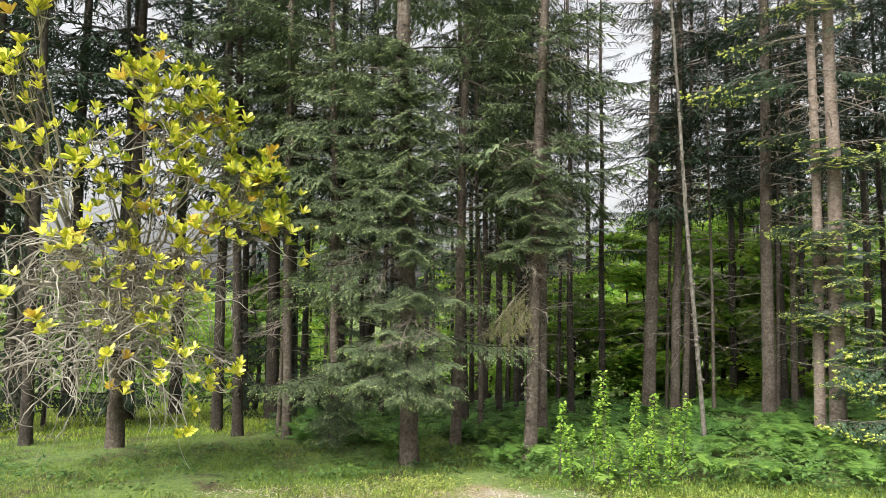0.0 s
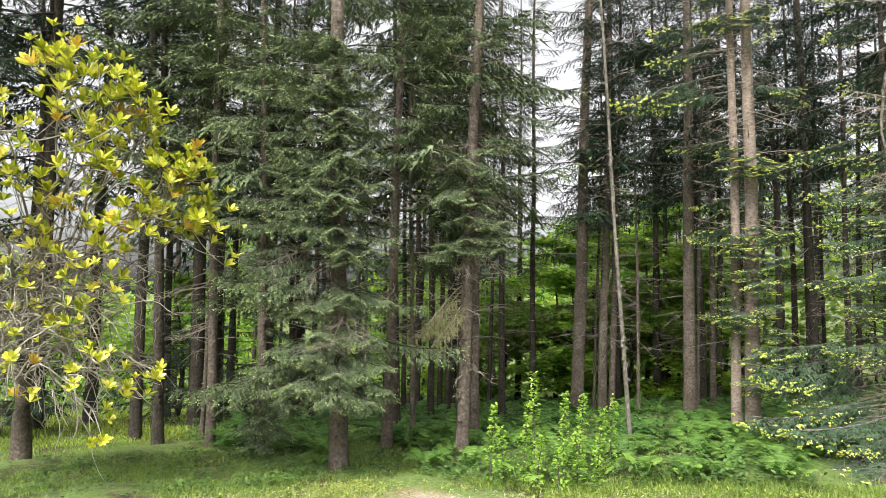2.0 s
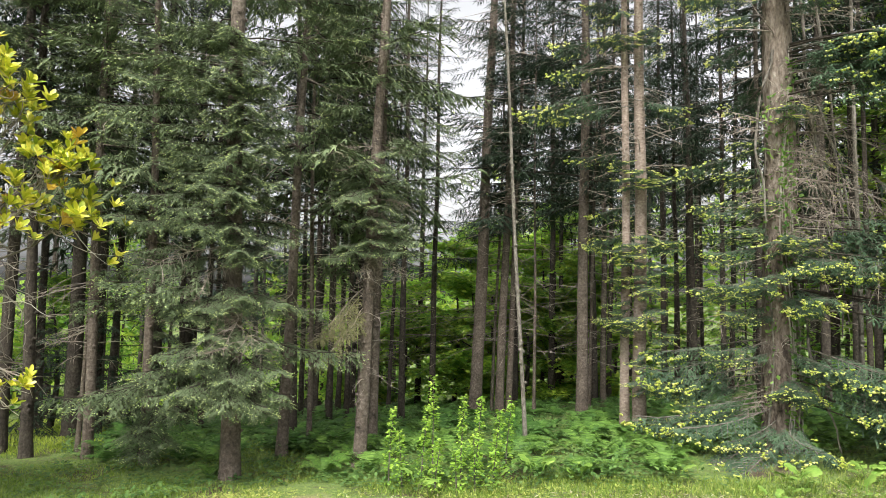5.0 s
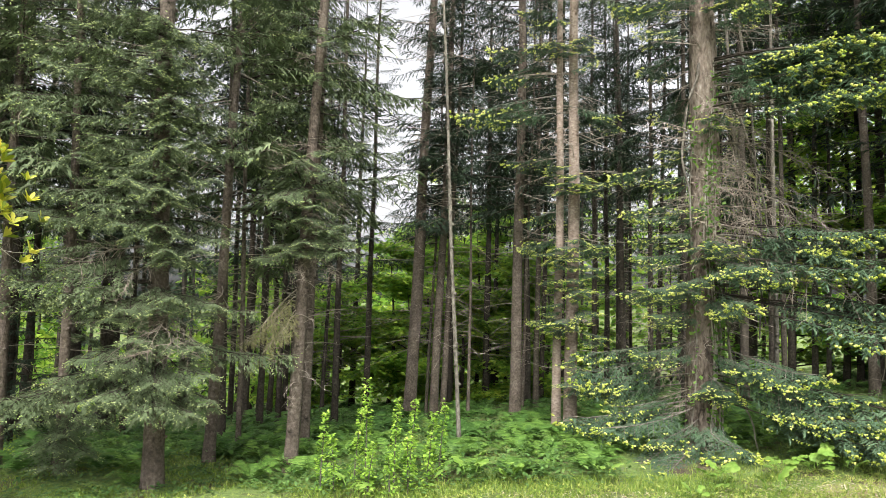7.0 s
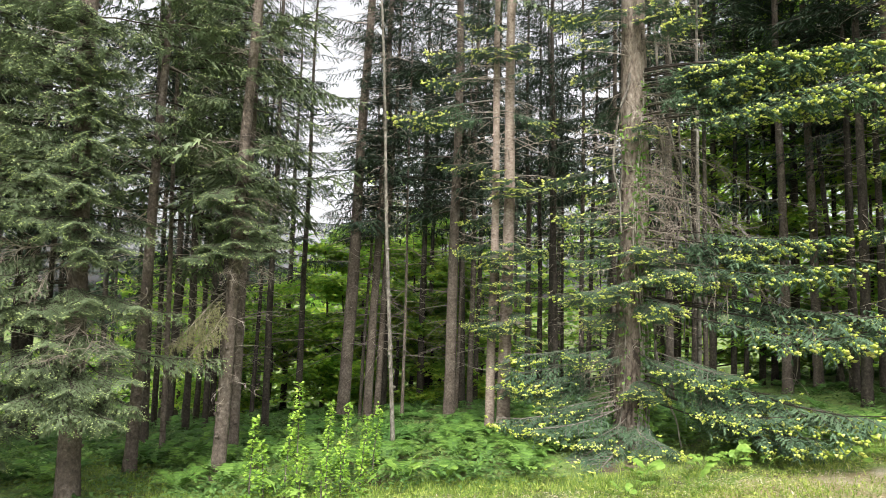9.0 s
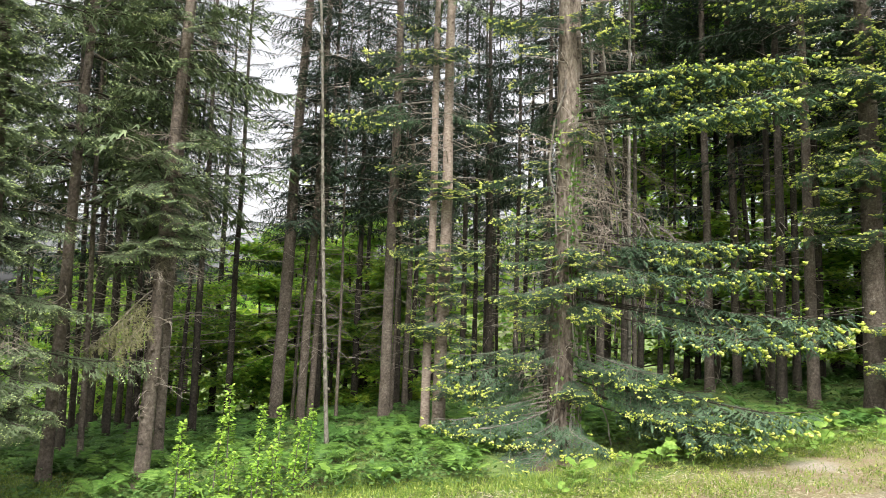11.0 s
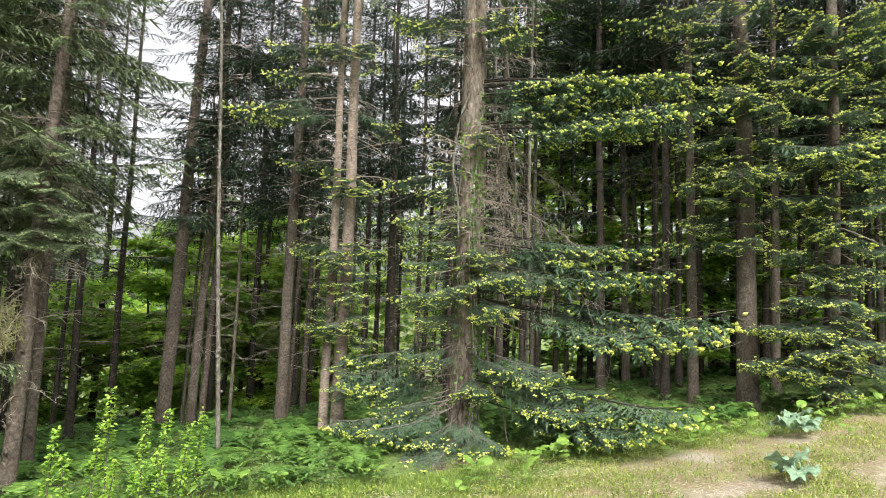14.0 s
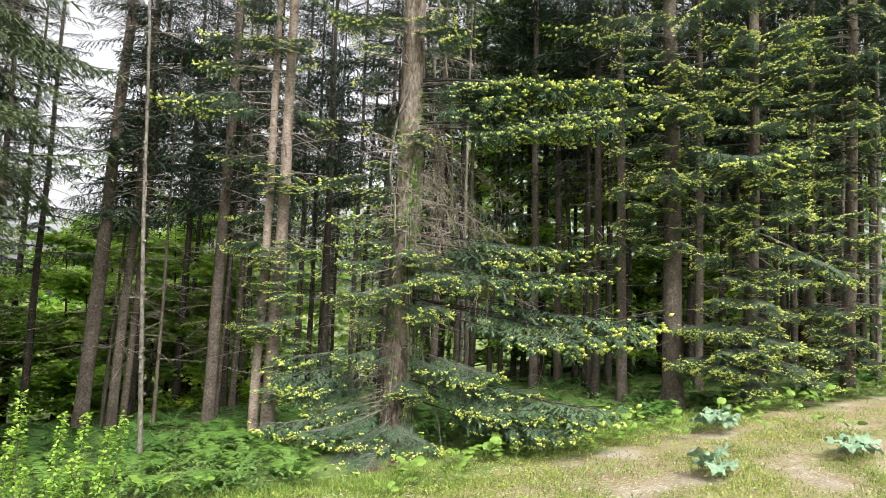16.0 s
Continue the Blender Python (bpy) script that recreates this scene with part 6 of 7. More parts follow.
limb(tree_a, 3.48, 179, 1.15, GREEN, 497, 1.20)
limb(tree_a, 3.35, 171, 0.99, GREEN, 501, 0.95)
limb(tree_a, 2.84, 172, 1.05, GREEN, 498, 0.90)
limb(tree_a, 2.71, 169, 0.90, GREEN, 502, 0.95)
limb(tree_a, 4.39, -168, 0.98, GREEN, 499, 0.96)
limb(tree_a, 4.26, -166, 0.85, GREEN, 503, 0.95)
limb(tree_a, 4.43, 155, 0.92, GREEN, 500, 1.02)
limb(tree_a, 4.30, 162, 0.79, GREEN, 504, 0.95)


# ---- the wood behind ----
def wood_behind():
    g = np.random.default_rng(77)
    spots = []
    while len(spots) < 112:
        az, d = g.uniform(-42, 92), g.uniform(16, 46)
        if 11 < az < 19.5 or (d < 27 and 0 < az < 40) or (az < -14 and g.random() < 0.3) or (d > 20 and (13 < az < 38 or (46 < az < 65 and g.random() < 0.7) or -31 < az < -18)):
            continue
        x, y = d * math.sin(radians(az)), d * math.cos(radians(az))
        if min([math.hypot(x - a, y - b) for a, b in spots], default=9) < 1.2 or min(math.hypot(x - r[0], y - r[1]) for r in TREES) < 1.0:
            continue
        spots.append((x, y))
    for k, (x, y) in enumerate(spots):
        d = math.hypot(x, y)
        height = g.uniform(14, 20)
        dia = g.uniform(0.18, 0.34)
        t = empty("spruce_tree", x, y, float(ground_z(x, y)), "spruce deep in the wood with a shaded crown", "tree", "spruces of the wood")
        lean = (g.normal(0, 0.01), g.normal(0.0, 0.012))
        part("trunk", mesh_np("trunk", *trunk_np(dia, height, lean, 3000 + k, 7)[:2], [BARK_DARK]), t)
        az = math.degrees(math.atan2(x, y))
        low = 1.5 + d * g.uniform(0.17, 0.26) if 11 < az < 34 or 46 < az < 65 or -31 < az < -18 else g.uniform(3.0, 7.0)
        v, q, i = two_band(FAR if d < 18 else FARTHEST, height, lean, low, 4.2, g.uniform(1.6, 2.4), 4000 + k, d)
        part("crown", mesh_np("crown", v, q, [BARK_DARK, NEEDLE_SHADE, NEEDLE_SHADE], i), t)


wood_behind()


def close_stand():
    """A closer stand of high-crowned spruces that shuts out most of the sky."""
    g = np.random.default_rng(79)
    spots = []
    while len(spots) < 80:
        az = g.uniform(36, 88) if len(spots) > 43 else (g.uniform(2, 9.5) if len(spots) > 35 else g.uniform(20, 36) if len(spots) > 4 else g.uniform(20, 28))
        d = (g.uniform(33, 42) if 14 < len(spots) < 36 else g.uniform(18, 24)) if 13 < az < 36 else (g.uniform(14.5, 22) if az < 58 else g.uniform(18, 24))
        if 45 < az < 65 and g.random() < 0.75:
            continue
        x, y = d * math.sin(radians(az)), d * math.cos(radians(az))
        if min([math.hypot(x - a, y - b) for a, b in spots], default=9) < 1.1 or min(math.hypot(x - r[0], y - r[1]) for r in TREES) < 0.8:
            continue
        spots.append((x, y))
    for k, (x, y) in enumerate(spots):
        d = math.hypot(x, y)
        height = g.uniform(15, 19)
        az = math.degrees(math.atan2(x, y))
        lean = (g.normal(0.0, 0.01), g.normal(0.0, 0.012))
        t = empty("spruce_tree", x, y, float(ground_z(x, y)), "tall thin spruce with a high dense shaded crown", "tree", "spruces of the wood")
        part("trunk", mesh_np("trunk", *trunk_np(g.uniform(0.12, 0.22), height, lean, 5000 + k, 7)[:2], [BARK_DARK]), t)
        low = 2.4 + 0.057 * y + d * ((g.uniform(0.07, 0.17) if d > 30 else g.uniform(0.13, 0.2)) if az < 36 else g.uniform(0.12, 0.25))
        tagged(part("dead_wood", mesh_np("dead_wood", *dead_np(0.2, height, lean, 1.5, low + 2, 36, 1.1, 5100 + k)[:2], [DEADWOOD]), t), kind="stuff")
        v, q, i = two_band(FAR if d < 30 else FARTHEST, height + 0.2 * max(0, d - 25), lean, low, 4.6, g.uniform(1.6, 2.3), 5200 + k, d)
        # crown darkened by colour, as if in shade
        part("crown", mesh_np("crown", v, q, [BARK_DARK, NEEDLE_SHADE, NEEDLE_SHADE], i), t)


close_stand()


def heavy_spruces():
    """Old spruces with dense hanging crowns behind the shrub."""
    for k, (az, d, low) in enumerate([(-35, 15.5, 3.0), (-29.5, 17.0, 6.6), (-25.5, 15.5, 7.0), (-22, 17.5, 7.6), (-14.5, 15.0, 4.4), (-9, 16.5, 4.2), (-40, 17, 3.0)]):
        x, y = d * math.sin(radians(az)), d * math.cos(radians(az))
        t = empty("spruce_tree", x, y, float(ground_z(x, y)), "old spruce with a broad dense crown of hanging shaded branches", "tree", "spruces of the wood")
        part("trunk", mesh_np("trunk", *trunk_np(0.3, 18, (0, 0.01), 6000 + k, 9)[:2], [BARK_DARK]), t)
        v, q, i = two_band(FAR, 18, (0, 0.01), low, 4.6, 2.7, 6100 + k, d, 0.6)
        # shade of the hanging crown is in the needle colour
        part("crown", mesh_np("crown", v, q, [BARK_DARK, NEEDLE_SHADE, NEEDLE_SHADE], i), t)
    for k, (az, d, h) in enumerate([(-36.5, 13.5, 3.6), (-31, 14.5, 3.2), (-26, 14.5, 3.0), (-17, 16.5, 3.4), (-12.5, 15.5, 3.8)]):
        x, y = d * math.sin(radians(az)), d * math.cos(radians(az))
        t = empty("young_spruce", x, y, float(ground_z(x, y)), "young shaded spruce with branches to the ground", "tree", "young spruces in the wood")
        part("trunk", mesh_np("trunk", *trunk_np(0.08, h, (0, 0), 6500 + k, 6)[:2], [BARK_DARK]), t)
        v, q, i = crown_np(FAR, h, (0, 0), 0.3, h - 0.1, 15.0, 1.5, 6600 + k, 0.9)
        part("crown", mesh_np("crown", v, q, [BARK_DARK, NEEDLE_SHADE, NEEDLE_SHADE], i), t)


heavy_spruces()


def young_spruces():
    g = np.random.default_rng(78)
    for k in range(34):
        az, d = g.uniform(-40, 86), g.uniform(21, 40)
        if 11 < az < 33 or 46 < az < 65 or -31 < az < -18:
            continue
        x, y = d * math.sin(radians(az)), d * math.cos(radians(az))
        height = g.uniform(3.0, 7.0)
        t = empty("young_spruce", x, y, float(ground_z(x, y)), "young shaded spruce with branches to the ground", "tree", "young spruces in the wood")
        part("trunk", mesh_np("trunk", *trunk_np(0.1, height, (0, 0), 3500 + k, 6)[:2], [BARK_DARK]), t)
        v, q, i = crown_np(FARTHEST, height, (0, 0), 0.2, height - 0.1, 4.5, height * 0.36, 4500 + k, 0.9)
        part("crown", mesh_np("crown", v, q, [BARK_DARK, NEEDLE_SHADE, NEEDLE_SHADE], i), t)


young_spruces()


def broadleaf(x, y, height, radius, leaves, seed, low=0.1, size=0.12):
    """A young broad-leaved tree: forked trunk, limbs and layers of single leaves."""
    g = np.random.default_rng(seed)
    t = empty("beech_tree", x, y, float(ground_z(x, y)), "young broad-leaved tree with bright green foliage", "tree", "broad-leaved trees behind")
    wood, tips = [], []
    s = np.linspace(0, 1, 7)
    wood.append(tube(np.stack([0.15 * np.sin(s * 4), 0.1 * np.cos(s * 3), height * s - 0.2], -1), 0.09 * (1.05 - s), 7))
    for _ in range(int(height * 5)):
        h = height * g.uniform(low, 0.98)
        a = g.uniform(0, 2 * np.pi)
        ln = radius * (1 - 0.55 * (h / height)) * g.uniform(0.5, 1.1)
        d = np.array([np.cos(a), np.sin(a), g.uniform(0.0, 0.5)])
        e = np.linspace(0, 1, 4)
        line = np.array([0, 0, h]) + d * (ln * e)[:, None] - np.array([0, 0, 1]) * (0.25 * ln * e ** 2)[:, None]
        wood.append(tube(line, 0.022 * (1.1 - e), 4))
        tips.append((line, ln))
    per = max(10, leaves // len(tips))
    pos = []
    for line, ln in tips:
        w = g.uniform(0.25, 1.05, per)
        base = np.stack([np.interp(w, np.linspace(0, 1, 4), line[:, c]) for c in range(3)], -1)
        pos.append(base + g.normal(0, 1, (per, 3)) * [0.28, 0.28, 0.07])
    pos = np.concatenate(pos)
    a = g.uniform(0, 2 * np.pi, len(pos))
    al = np.stack([np.cos(a), np.sin(a), g.normal(-0.25, 0.25, len(pos))], -1)
    fl = np.cross(np.array([0, 0, 1.0]), al) + g.normal(0, 0.3, al.shape)
    part("trunk", mesh_np("trunk", *join_np(wood)[:2], [BARK_DARK]), t)
    v, q, i = blades(pos, al, fl, size * g.uniform(0.6, 1.3, len(pos)), size * 0.6, 0, 0.15, keel=False)
    part("crown", mesh_np("crown", v, q, [BEECH]), t)


g = np.random.default_rng(5)
for az, d, h, r, n in [(4, 29, 6, 3, 6000), (8, 27, 6, 3, 7000), (13.5, 28, 6, 3, 7000), (11, 25, 5, 3, 6000), (15.5, 24, 6.0, 3, 9000), (18.5, 26, 7, 3.2, 9000), (20, 29, 7.5, 3.4, 9000), (23, 26, 7, 3.4, 11000), (25.5, 28, 8, 3.6, 11000), (29, 27, 6, 3.0, 7000), (33, 30, 5.5, 3.0, 5000), (17, 22, 4.5, 2.4, 6000), (21.5, 21, 4.0, 2.2, 5000), (27, 21, 4.5, 2.4, 6000), (24.5, 22, 3.5, 2.2, 4000), (58.5, 20, 7, 2.8, 8000), (62, 22, 9, 2.8, 8000), (65.5, 20, 6, 2.6, 7000),
                       (48, 22, 12, 3.0, 10000), (51.5, 20, 12, 3.0, 11000), (55, 22, 12, 3.0, 10000), (60, 28, 9, 3.2, 4000), (67, 25, 8, 3, 4000), (75, 24, 8, 3, 4000), (82, 22, 7, 3, 4000)]:
    broadleaf(d * math.sin(radians(az)), d * math.cos(radians(az)), h, r, n, int(g.integers(1e6)), 0.04, 0.21)
for az, d, h, r, n in [(-16, 20, 4, 2.2, 5000), (-12, 26, 7, 3, 5000), (-22, 30, 6, 3, 3000), (3, 34, 8, 4, 3000), (40, 32, 9, 3.5, 3000), (46, 30, 9, 3.5, 3000), (-30, 34, 7, 3.5, 3000)]:
    broadleaf(d * math.sin(radians(az)), d * math.cos(radians(az)), h, r, n, int(g.integers(1e6)), 0.08, 0.16)


# ---- low growth ----
def sector_points(g, n, r0, r1, a0=-44, a1=88, power=1.0):
    r = r0 + (r1 - r0) * g.random(n) ** power
    a = np.radians(g.uniform(a0, a1, n))
    x, y = r * np.sin(a), r * np.cos(a)
    return x, y


def stand(x, y):
    return np.stack([x, y, ground_z(x, y)], -1)


def grass_np(p, length, width, lean, g):
    """Bent blades: a four-cornered lower half and a pointed upper half each."""
    n = len(p)
    a = g.uniform(0, 2 * np.pi, n)
    s = np.stack([np.cos(a), np.sin(a), np.zeros(n)], -1) * (np.broadcast_to(width, n) * 0.5)[:, None]
    b = g.uniform(0, 2 * np.pi, n)
    d = np.stack([np.cos(b), np.sin(b), np.zeros(n)], -1) * (lean * length)[:, None]
    up = np.array([0, 0, 1.0]) * length[:, None]
    m = p + up * 0.55 + d * 0.3
    t = p + up * (1 - 0.3 * lean[:, None]) + d
    v = np.stack([p - s, p + s, m + s * 0.8, m - s * 0.8, t], 1).reshape(-1, 3)
    o = np.arange(n)[:, None] * 5
    return v, np.concatenate([o + [0, 1, 2, 3], o + [3, 2, 4, 4]]), np.zeros(2 * n, int)


def lawn():
    g = np.random.default_rng(31)
    x, y = sector_points(g, 200000, 5.6, 13.5, power=1.3)
    tr = track_at(x, y)
    tuft = np.sin(x * 2.1 + 1.3 * np.sin(y * 1.7)) * np.sin(y * 2.7 + 0.8 * np.sin(x * 3.1))
    keep = g.random(len(x)) < np.where(tr < 0.0, np.where(tr < -0.98, np.where(x < 0.6, 0.95, 0.1), 0.95), np.clip(1.25 - 1.3 * bare_at(x, y) + 0.3 * tuft, 0.0, 1.0))
    x, y, tr = x[keep], y[keep], tr[keep]
    ln = g.uniform(0.03, 0.09, len(x)) * np.where(tr > 0.0, 0.85, np.where(x < 1.0, 0.6, 1.0)) * np.where(g.random(len(x)) < 0.03, 2.0, 1.0)
    v, q, i = grass_np(stand(x, y), ln, g.uniform(0.005, 0.010, len(x)), g.uniform(0.2, 1.2, len(x)), g)
    i = np.tile((tr + g.normal(0, 0.3, len(x)) > 0.05).astype(int), 2)
    tagged(new("grass", mesh_np("grass", v, q, [GRASS, GRASS_DRY], i)), "tufts of yellowish green grass beside the track", "grass", kind="stuff")
    x, y = sector_points(g, 30000, 12, 30, -44, -12)
    v, q, i = grass_np(stand(x, y), g.uniform(0.04, 0.11, len(x)), g.uniform(0.010, 0.018, len(x)), g.uniform(0.2, 1.0, len(x)), g)
    tagged(new("meadow_grass", mesh_np("meadow_grass", v, q, [MEADOW_SUNLIT])), "meadow grass beyond the shrub in a sunlit colour", "grass", kind="stuff")
    x, y = sector_points(g, 60000, 5.6, 13.0, -20, 88, power=1.5)
    keep = (track_at(x, y) > -0.1 + 0.3 * g.random(len(x)))
    x, y = x[keep], y[keep]
    n = len(x)
    a = g.uniform(0, 2 * np.pi, n)
    al = np.stack([np.cos(a), np.sin(a), g.normal(0.05, 0.12, n)], -1)
    fl = np.cross(np.array([0, 0, 1.0]), al)
    v, q, i = blades(stand(x, y) + [0, 0, 0.012], al, fl, g.uniform(0.03, 0.12, n), g.uniform(0.004, 0.012, n), 0, 0.3, keel=False)
    tagged(new("dry_litter", mesh_np("dry_litter", v, q, [STRAW])), "dry straw and needles scattered over the track", "leaf litter", kind="stuff")


lawn()


def herbs():
    """Low broad-leaved plants over the wood's floor."""
    g = np.random.default_rng(32)
    x, y = sector_points(g, 10500, 6.8, 24, power=1.3)
    x2, y2 = sector_points(g, 1800, 6.8, 12.5, -44, 8)
    x, y = np.concatenate([x, x2]), np.concatenate([y, y2])
    keep = (track_at(x, y) < -0.25) & ((x > 0.6) | (y > 10.5) | (g.random(len(x)) < 0.3)) & ((x > -0.26 * y) | (np.hypot(x, y) < 10.5)) & (np.hypot(x - 5.6, y - 6.5) > 1.1)
    x, y = x[keep], y[keep]
    out = []
    n = len(x)
    tall = np.where((x < 1.0) & (y < 10), 0.45, 1.0)
    for k in range(6):
        a = g.uniform(0, 2 * np.pi, n)
        h = g.uniform(0.03, 0.20, n) * tall
        al = np.stack([np.cos(a), np.sin(a), g.normal(0.1, 0.3, n)], -1)
        fl = np.cross(np.array([0, 0, 1.0]), al)
        p = stand(x, y) + np.stack([np.cos(a) * 0.05, np.sin(a) * 0.05, h], -1)
        out.append(blades(p, al, fl, g.uniform(0.04, 0.10, n), g.uniform(0.03, 0.055, n), 0, 0.2, keel=False))
    v, q, i = join_np(out)
    tagged(new("herb_layer", mesh_np("herb_layer", v, q, [HERB])), "low green herbs covering the floor of the wood", "undergrowth", kind="stuff")


herbs()


def track_weeds():
    """Flat little plants and short tufts that break up the track."""
    g = np.random.default_rng(36)
    x, y = sector_points(g, 15000, 5.6, 16, -20, 88, power=1.3)
    keep = (track_at(x, y) > -0.3) & (bare_at(x, y) < 0.25 + 0.5 * g.random(len(x)))
    x, y = x[keep], y[keep]
    n = len(x)
    out = []
    for k in range(5):
        a = g.uniform(0, 2 * np.pi, n)
        al = np.stack([np.cos(a), np.sin(a), g.normal(0.25, 0.2, n)], -1)
        p = stand(x, y) + np.stack([np.cos(a) * 0.02, np.sin(a) * 0.02, g.uniform(0.01, 0.04, n)], -1)
        out.append(blades(p, al, np.cross(np.array([0, 0, 1.0]), al), g.uniform(0.025, 0.07, n), g.uniform(0.010, 0.026, n), 0, 0.2, keel=False))
    v, q, i = join_np(out)
    tagged(new("track_weeds", mesh_np("track_weeds", v, q, [GRASS_DRY])), "small flat weeds scattered over the track", "weeds", kind="stuff")


track_weeds()


def frond_np(g, length, pairs, arch, width, az, keel=True):
    """A fern frond: an arching midrib with tapering leaflets to both sides."""
    s = np.linspace(0, 1, 6)
    d = np.array([np.cos(az), np.sin(az), 0])

    def rib(u):
        u = np.asarray(u, float)[:, None]
        return d * length * (u * 0.85) + np.array([0, 0, 1.0]) * length * (arch * np.sin(np.pi * 0.72 * u) * 0.9)
    out = [tube(rib(s), 0.004 * (1.1 - s), 3)] if keel else []
    u = np.linspace(0.16, 0.97, pairs)
    p = rib(u)
    t = unit(rib(u + 0.02) - rib(u - 0.02))
    for sd in (1, -1):
        lat = unit(np.cross(t, [0, 0, 1.0]) * sd)
        al = lat + t * 0.35 + np.array([0, 0, -0.12]) + g.normal(0, 0.05, t.shape)
        ln = width * np.sin(np.pi * (0.12 + 0.88 * u) ** 0.8) ** 0.8 * g.uniform(0.85, 1.15, pairs)
        out.append(spikes(p, al, t, ln, length * 0.8 / pairs * 1.25))
    return join_np(out)


def fern_np(seed, fronds, length, pairs, keel=True):
    g = np.random.default_rng(seed)
    return join_np([frond_np(g, length * g.uniform(0.7, 1.15), pairs, g.uniform(0.3, 0.6), length * 0.27, k * 2 * np.pi / fronds + g.normal(0, 0.25), keel) for k in range(fronds)])


def ferns():
    g = np.random.default_rng(33)
    # edge ferns take the copy with the light painted in
    near = [mesh_np("fern", *fern_np(800 + i, 8, 0.52, 20, True)[:2], [FERN_LIT]) for i in range(5)]
    spots = []
    while len(spots) < 150:
        x, y = (float(c[0]) for c in sector_points(g, 1, 7.4, 12.5, -6, 66))
        az = math.degrees(math.atan2(x, y))
        if track_at(x, y) > -0.9 or g.random() > (1.0 if az > 26 else 0.16) or math.hypot(x - 5.6, y - 6.5) < 1.2:
            continue
        if min([math.hypot(x - a, y - b) for a, b in spots], default=9) < 0.24 or min(math.hypot(x - a, y - b) for a, b in ((-0.42, 8.52), (1.18, 8.95), (5.74, 9.64), (6.65, 7.62), (3.68, 9.33))) < 0.3:
            continue
        spots.append((x, y))
        ob = new("fern", near[len(spots) % 5])
        s = g.uniform(0.6, 1.0)
        ob.matrix_world = Matrix.Translation((x, y, float(ground_z(x, y)))) @ Matrix.Rotation(g.uniform(0, 6.3), 4, "Z") @ Matrix.Scale(s, 4)
        tagged(ob, "bracken fern with arching fronds in a lit green", "fern", "ferns along the edge of the wood")
    far = [fern_np(850 + i, 7, 0.62, 11, False) for i in range(3)]
    x, y = sector_points(g, 1200, 10, 30, power=1.15)
    out = []
    for a, b in zip(x, y):
        if track_at(a, b) > -0.9 or a < -2.8:
            continue
        m = Matrix.Translation((a, b, float(ground_z(a, b)))) @ Matrix.Rotation(g.uniform(0, 6.3), 4, "Z") @ Matrix.Scale(g.uniform(0.5, 1.0), 4)
        out.append(moved(far[g.integers(3)], m))
    v, q, i = join_np(out)
    # carpet keeps the darker copy, coloured as in the trees' shade
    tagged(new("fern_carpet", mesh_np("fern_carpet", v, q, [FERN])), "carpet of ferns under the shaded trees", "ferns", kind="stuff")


ferns()


def sapling(x, y, height, seed, lean):
    """An upright leafy shoot: thin stem, round pale leaves all the way up."""
    g = np.random.default_rng(seed)
    t = empty("sapling", x, y, float(ground_z(x, y)), "upright sapling with dense pale yellow-green leaves", "sapling", "saplings by the track")
    s = np.linspace(0, 1, 6)
    line = np.stack([lean * s ** 2, 0.02 * np.sin(s * 5), height * s - 0.03], -1)
    part("stem", mesh_np("stem", *tube(line, 0.009 * (1.15 - s), 6)[:2], [BARK_PALE]), t)
    n = int(height * 260)
    w = g.random(n) ** 0.9
    a = g.uniform(0, 2 * np.pi, n)
    out = g.uniform(0.008, 0.06, n) * (1.25 - 0.8 * w)
    p = np.stack([np.interp(w, s, line[:, 0]) + np.cos(a) * out, np.interp(w, s, line[:, 1]) + np.sin(a) * out, height * (0.05 + 0.97 * w)], -1)
    al = np.stack([np.cos(a), np.sin(a), g.normal(-0.1, 0.45, n)], -1)
    v, q, i = blades(p, al, np.cross(np.array([0, 0, 1.0]), al) + g.normal(0, 0.35, al.shape), g.uniform(0.03, 0.055, n), g.uniform(0.026, 0.046, n), 0, 0.15, 0.5)
    tagged(part("foliage", mesh_np("foliage", v, q, [SAPLING]), t), kind="stuff")


for k, (x, y, h, ln) in enumerate([(1.33, 7.55, 0.85, 0.03), (1.46, 7.45, 0.62, -0.05), (1.66, 7.35, 0.88, 0.06), (1.80, 7.40, 1.20, -0.02), (1.74, 7.05, 0.55, 0.05), (2.08, 7.25, 0.98, 0.02), (2.28, 7.30, 0.95, 0.04),
                                 (2.20, 7.10, 0.6, -0.04), (2.55, 7.45, 0.80, 0.05), (2.70, 7.50, 0.90, 0.06), (2.45, 7.20, 0.5, 0.02), (1.95, 6.95, 0.45, -0.03)]):
    sapling(x, y, h, 900 + k, ln)


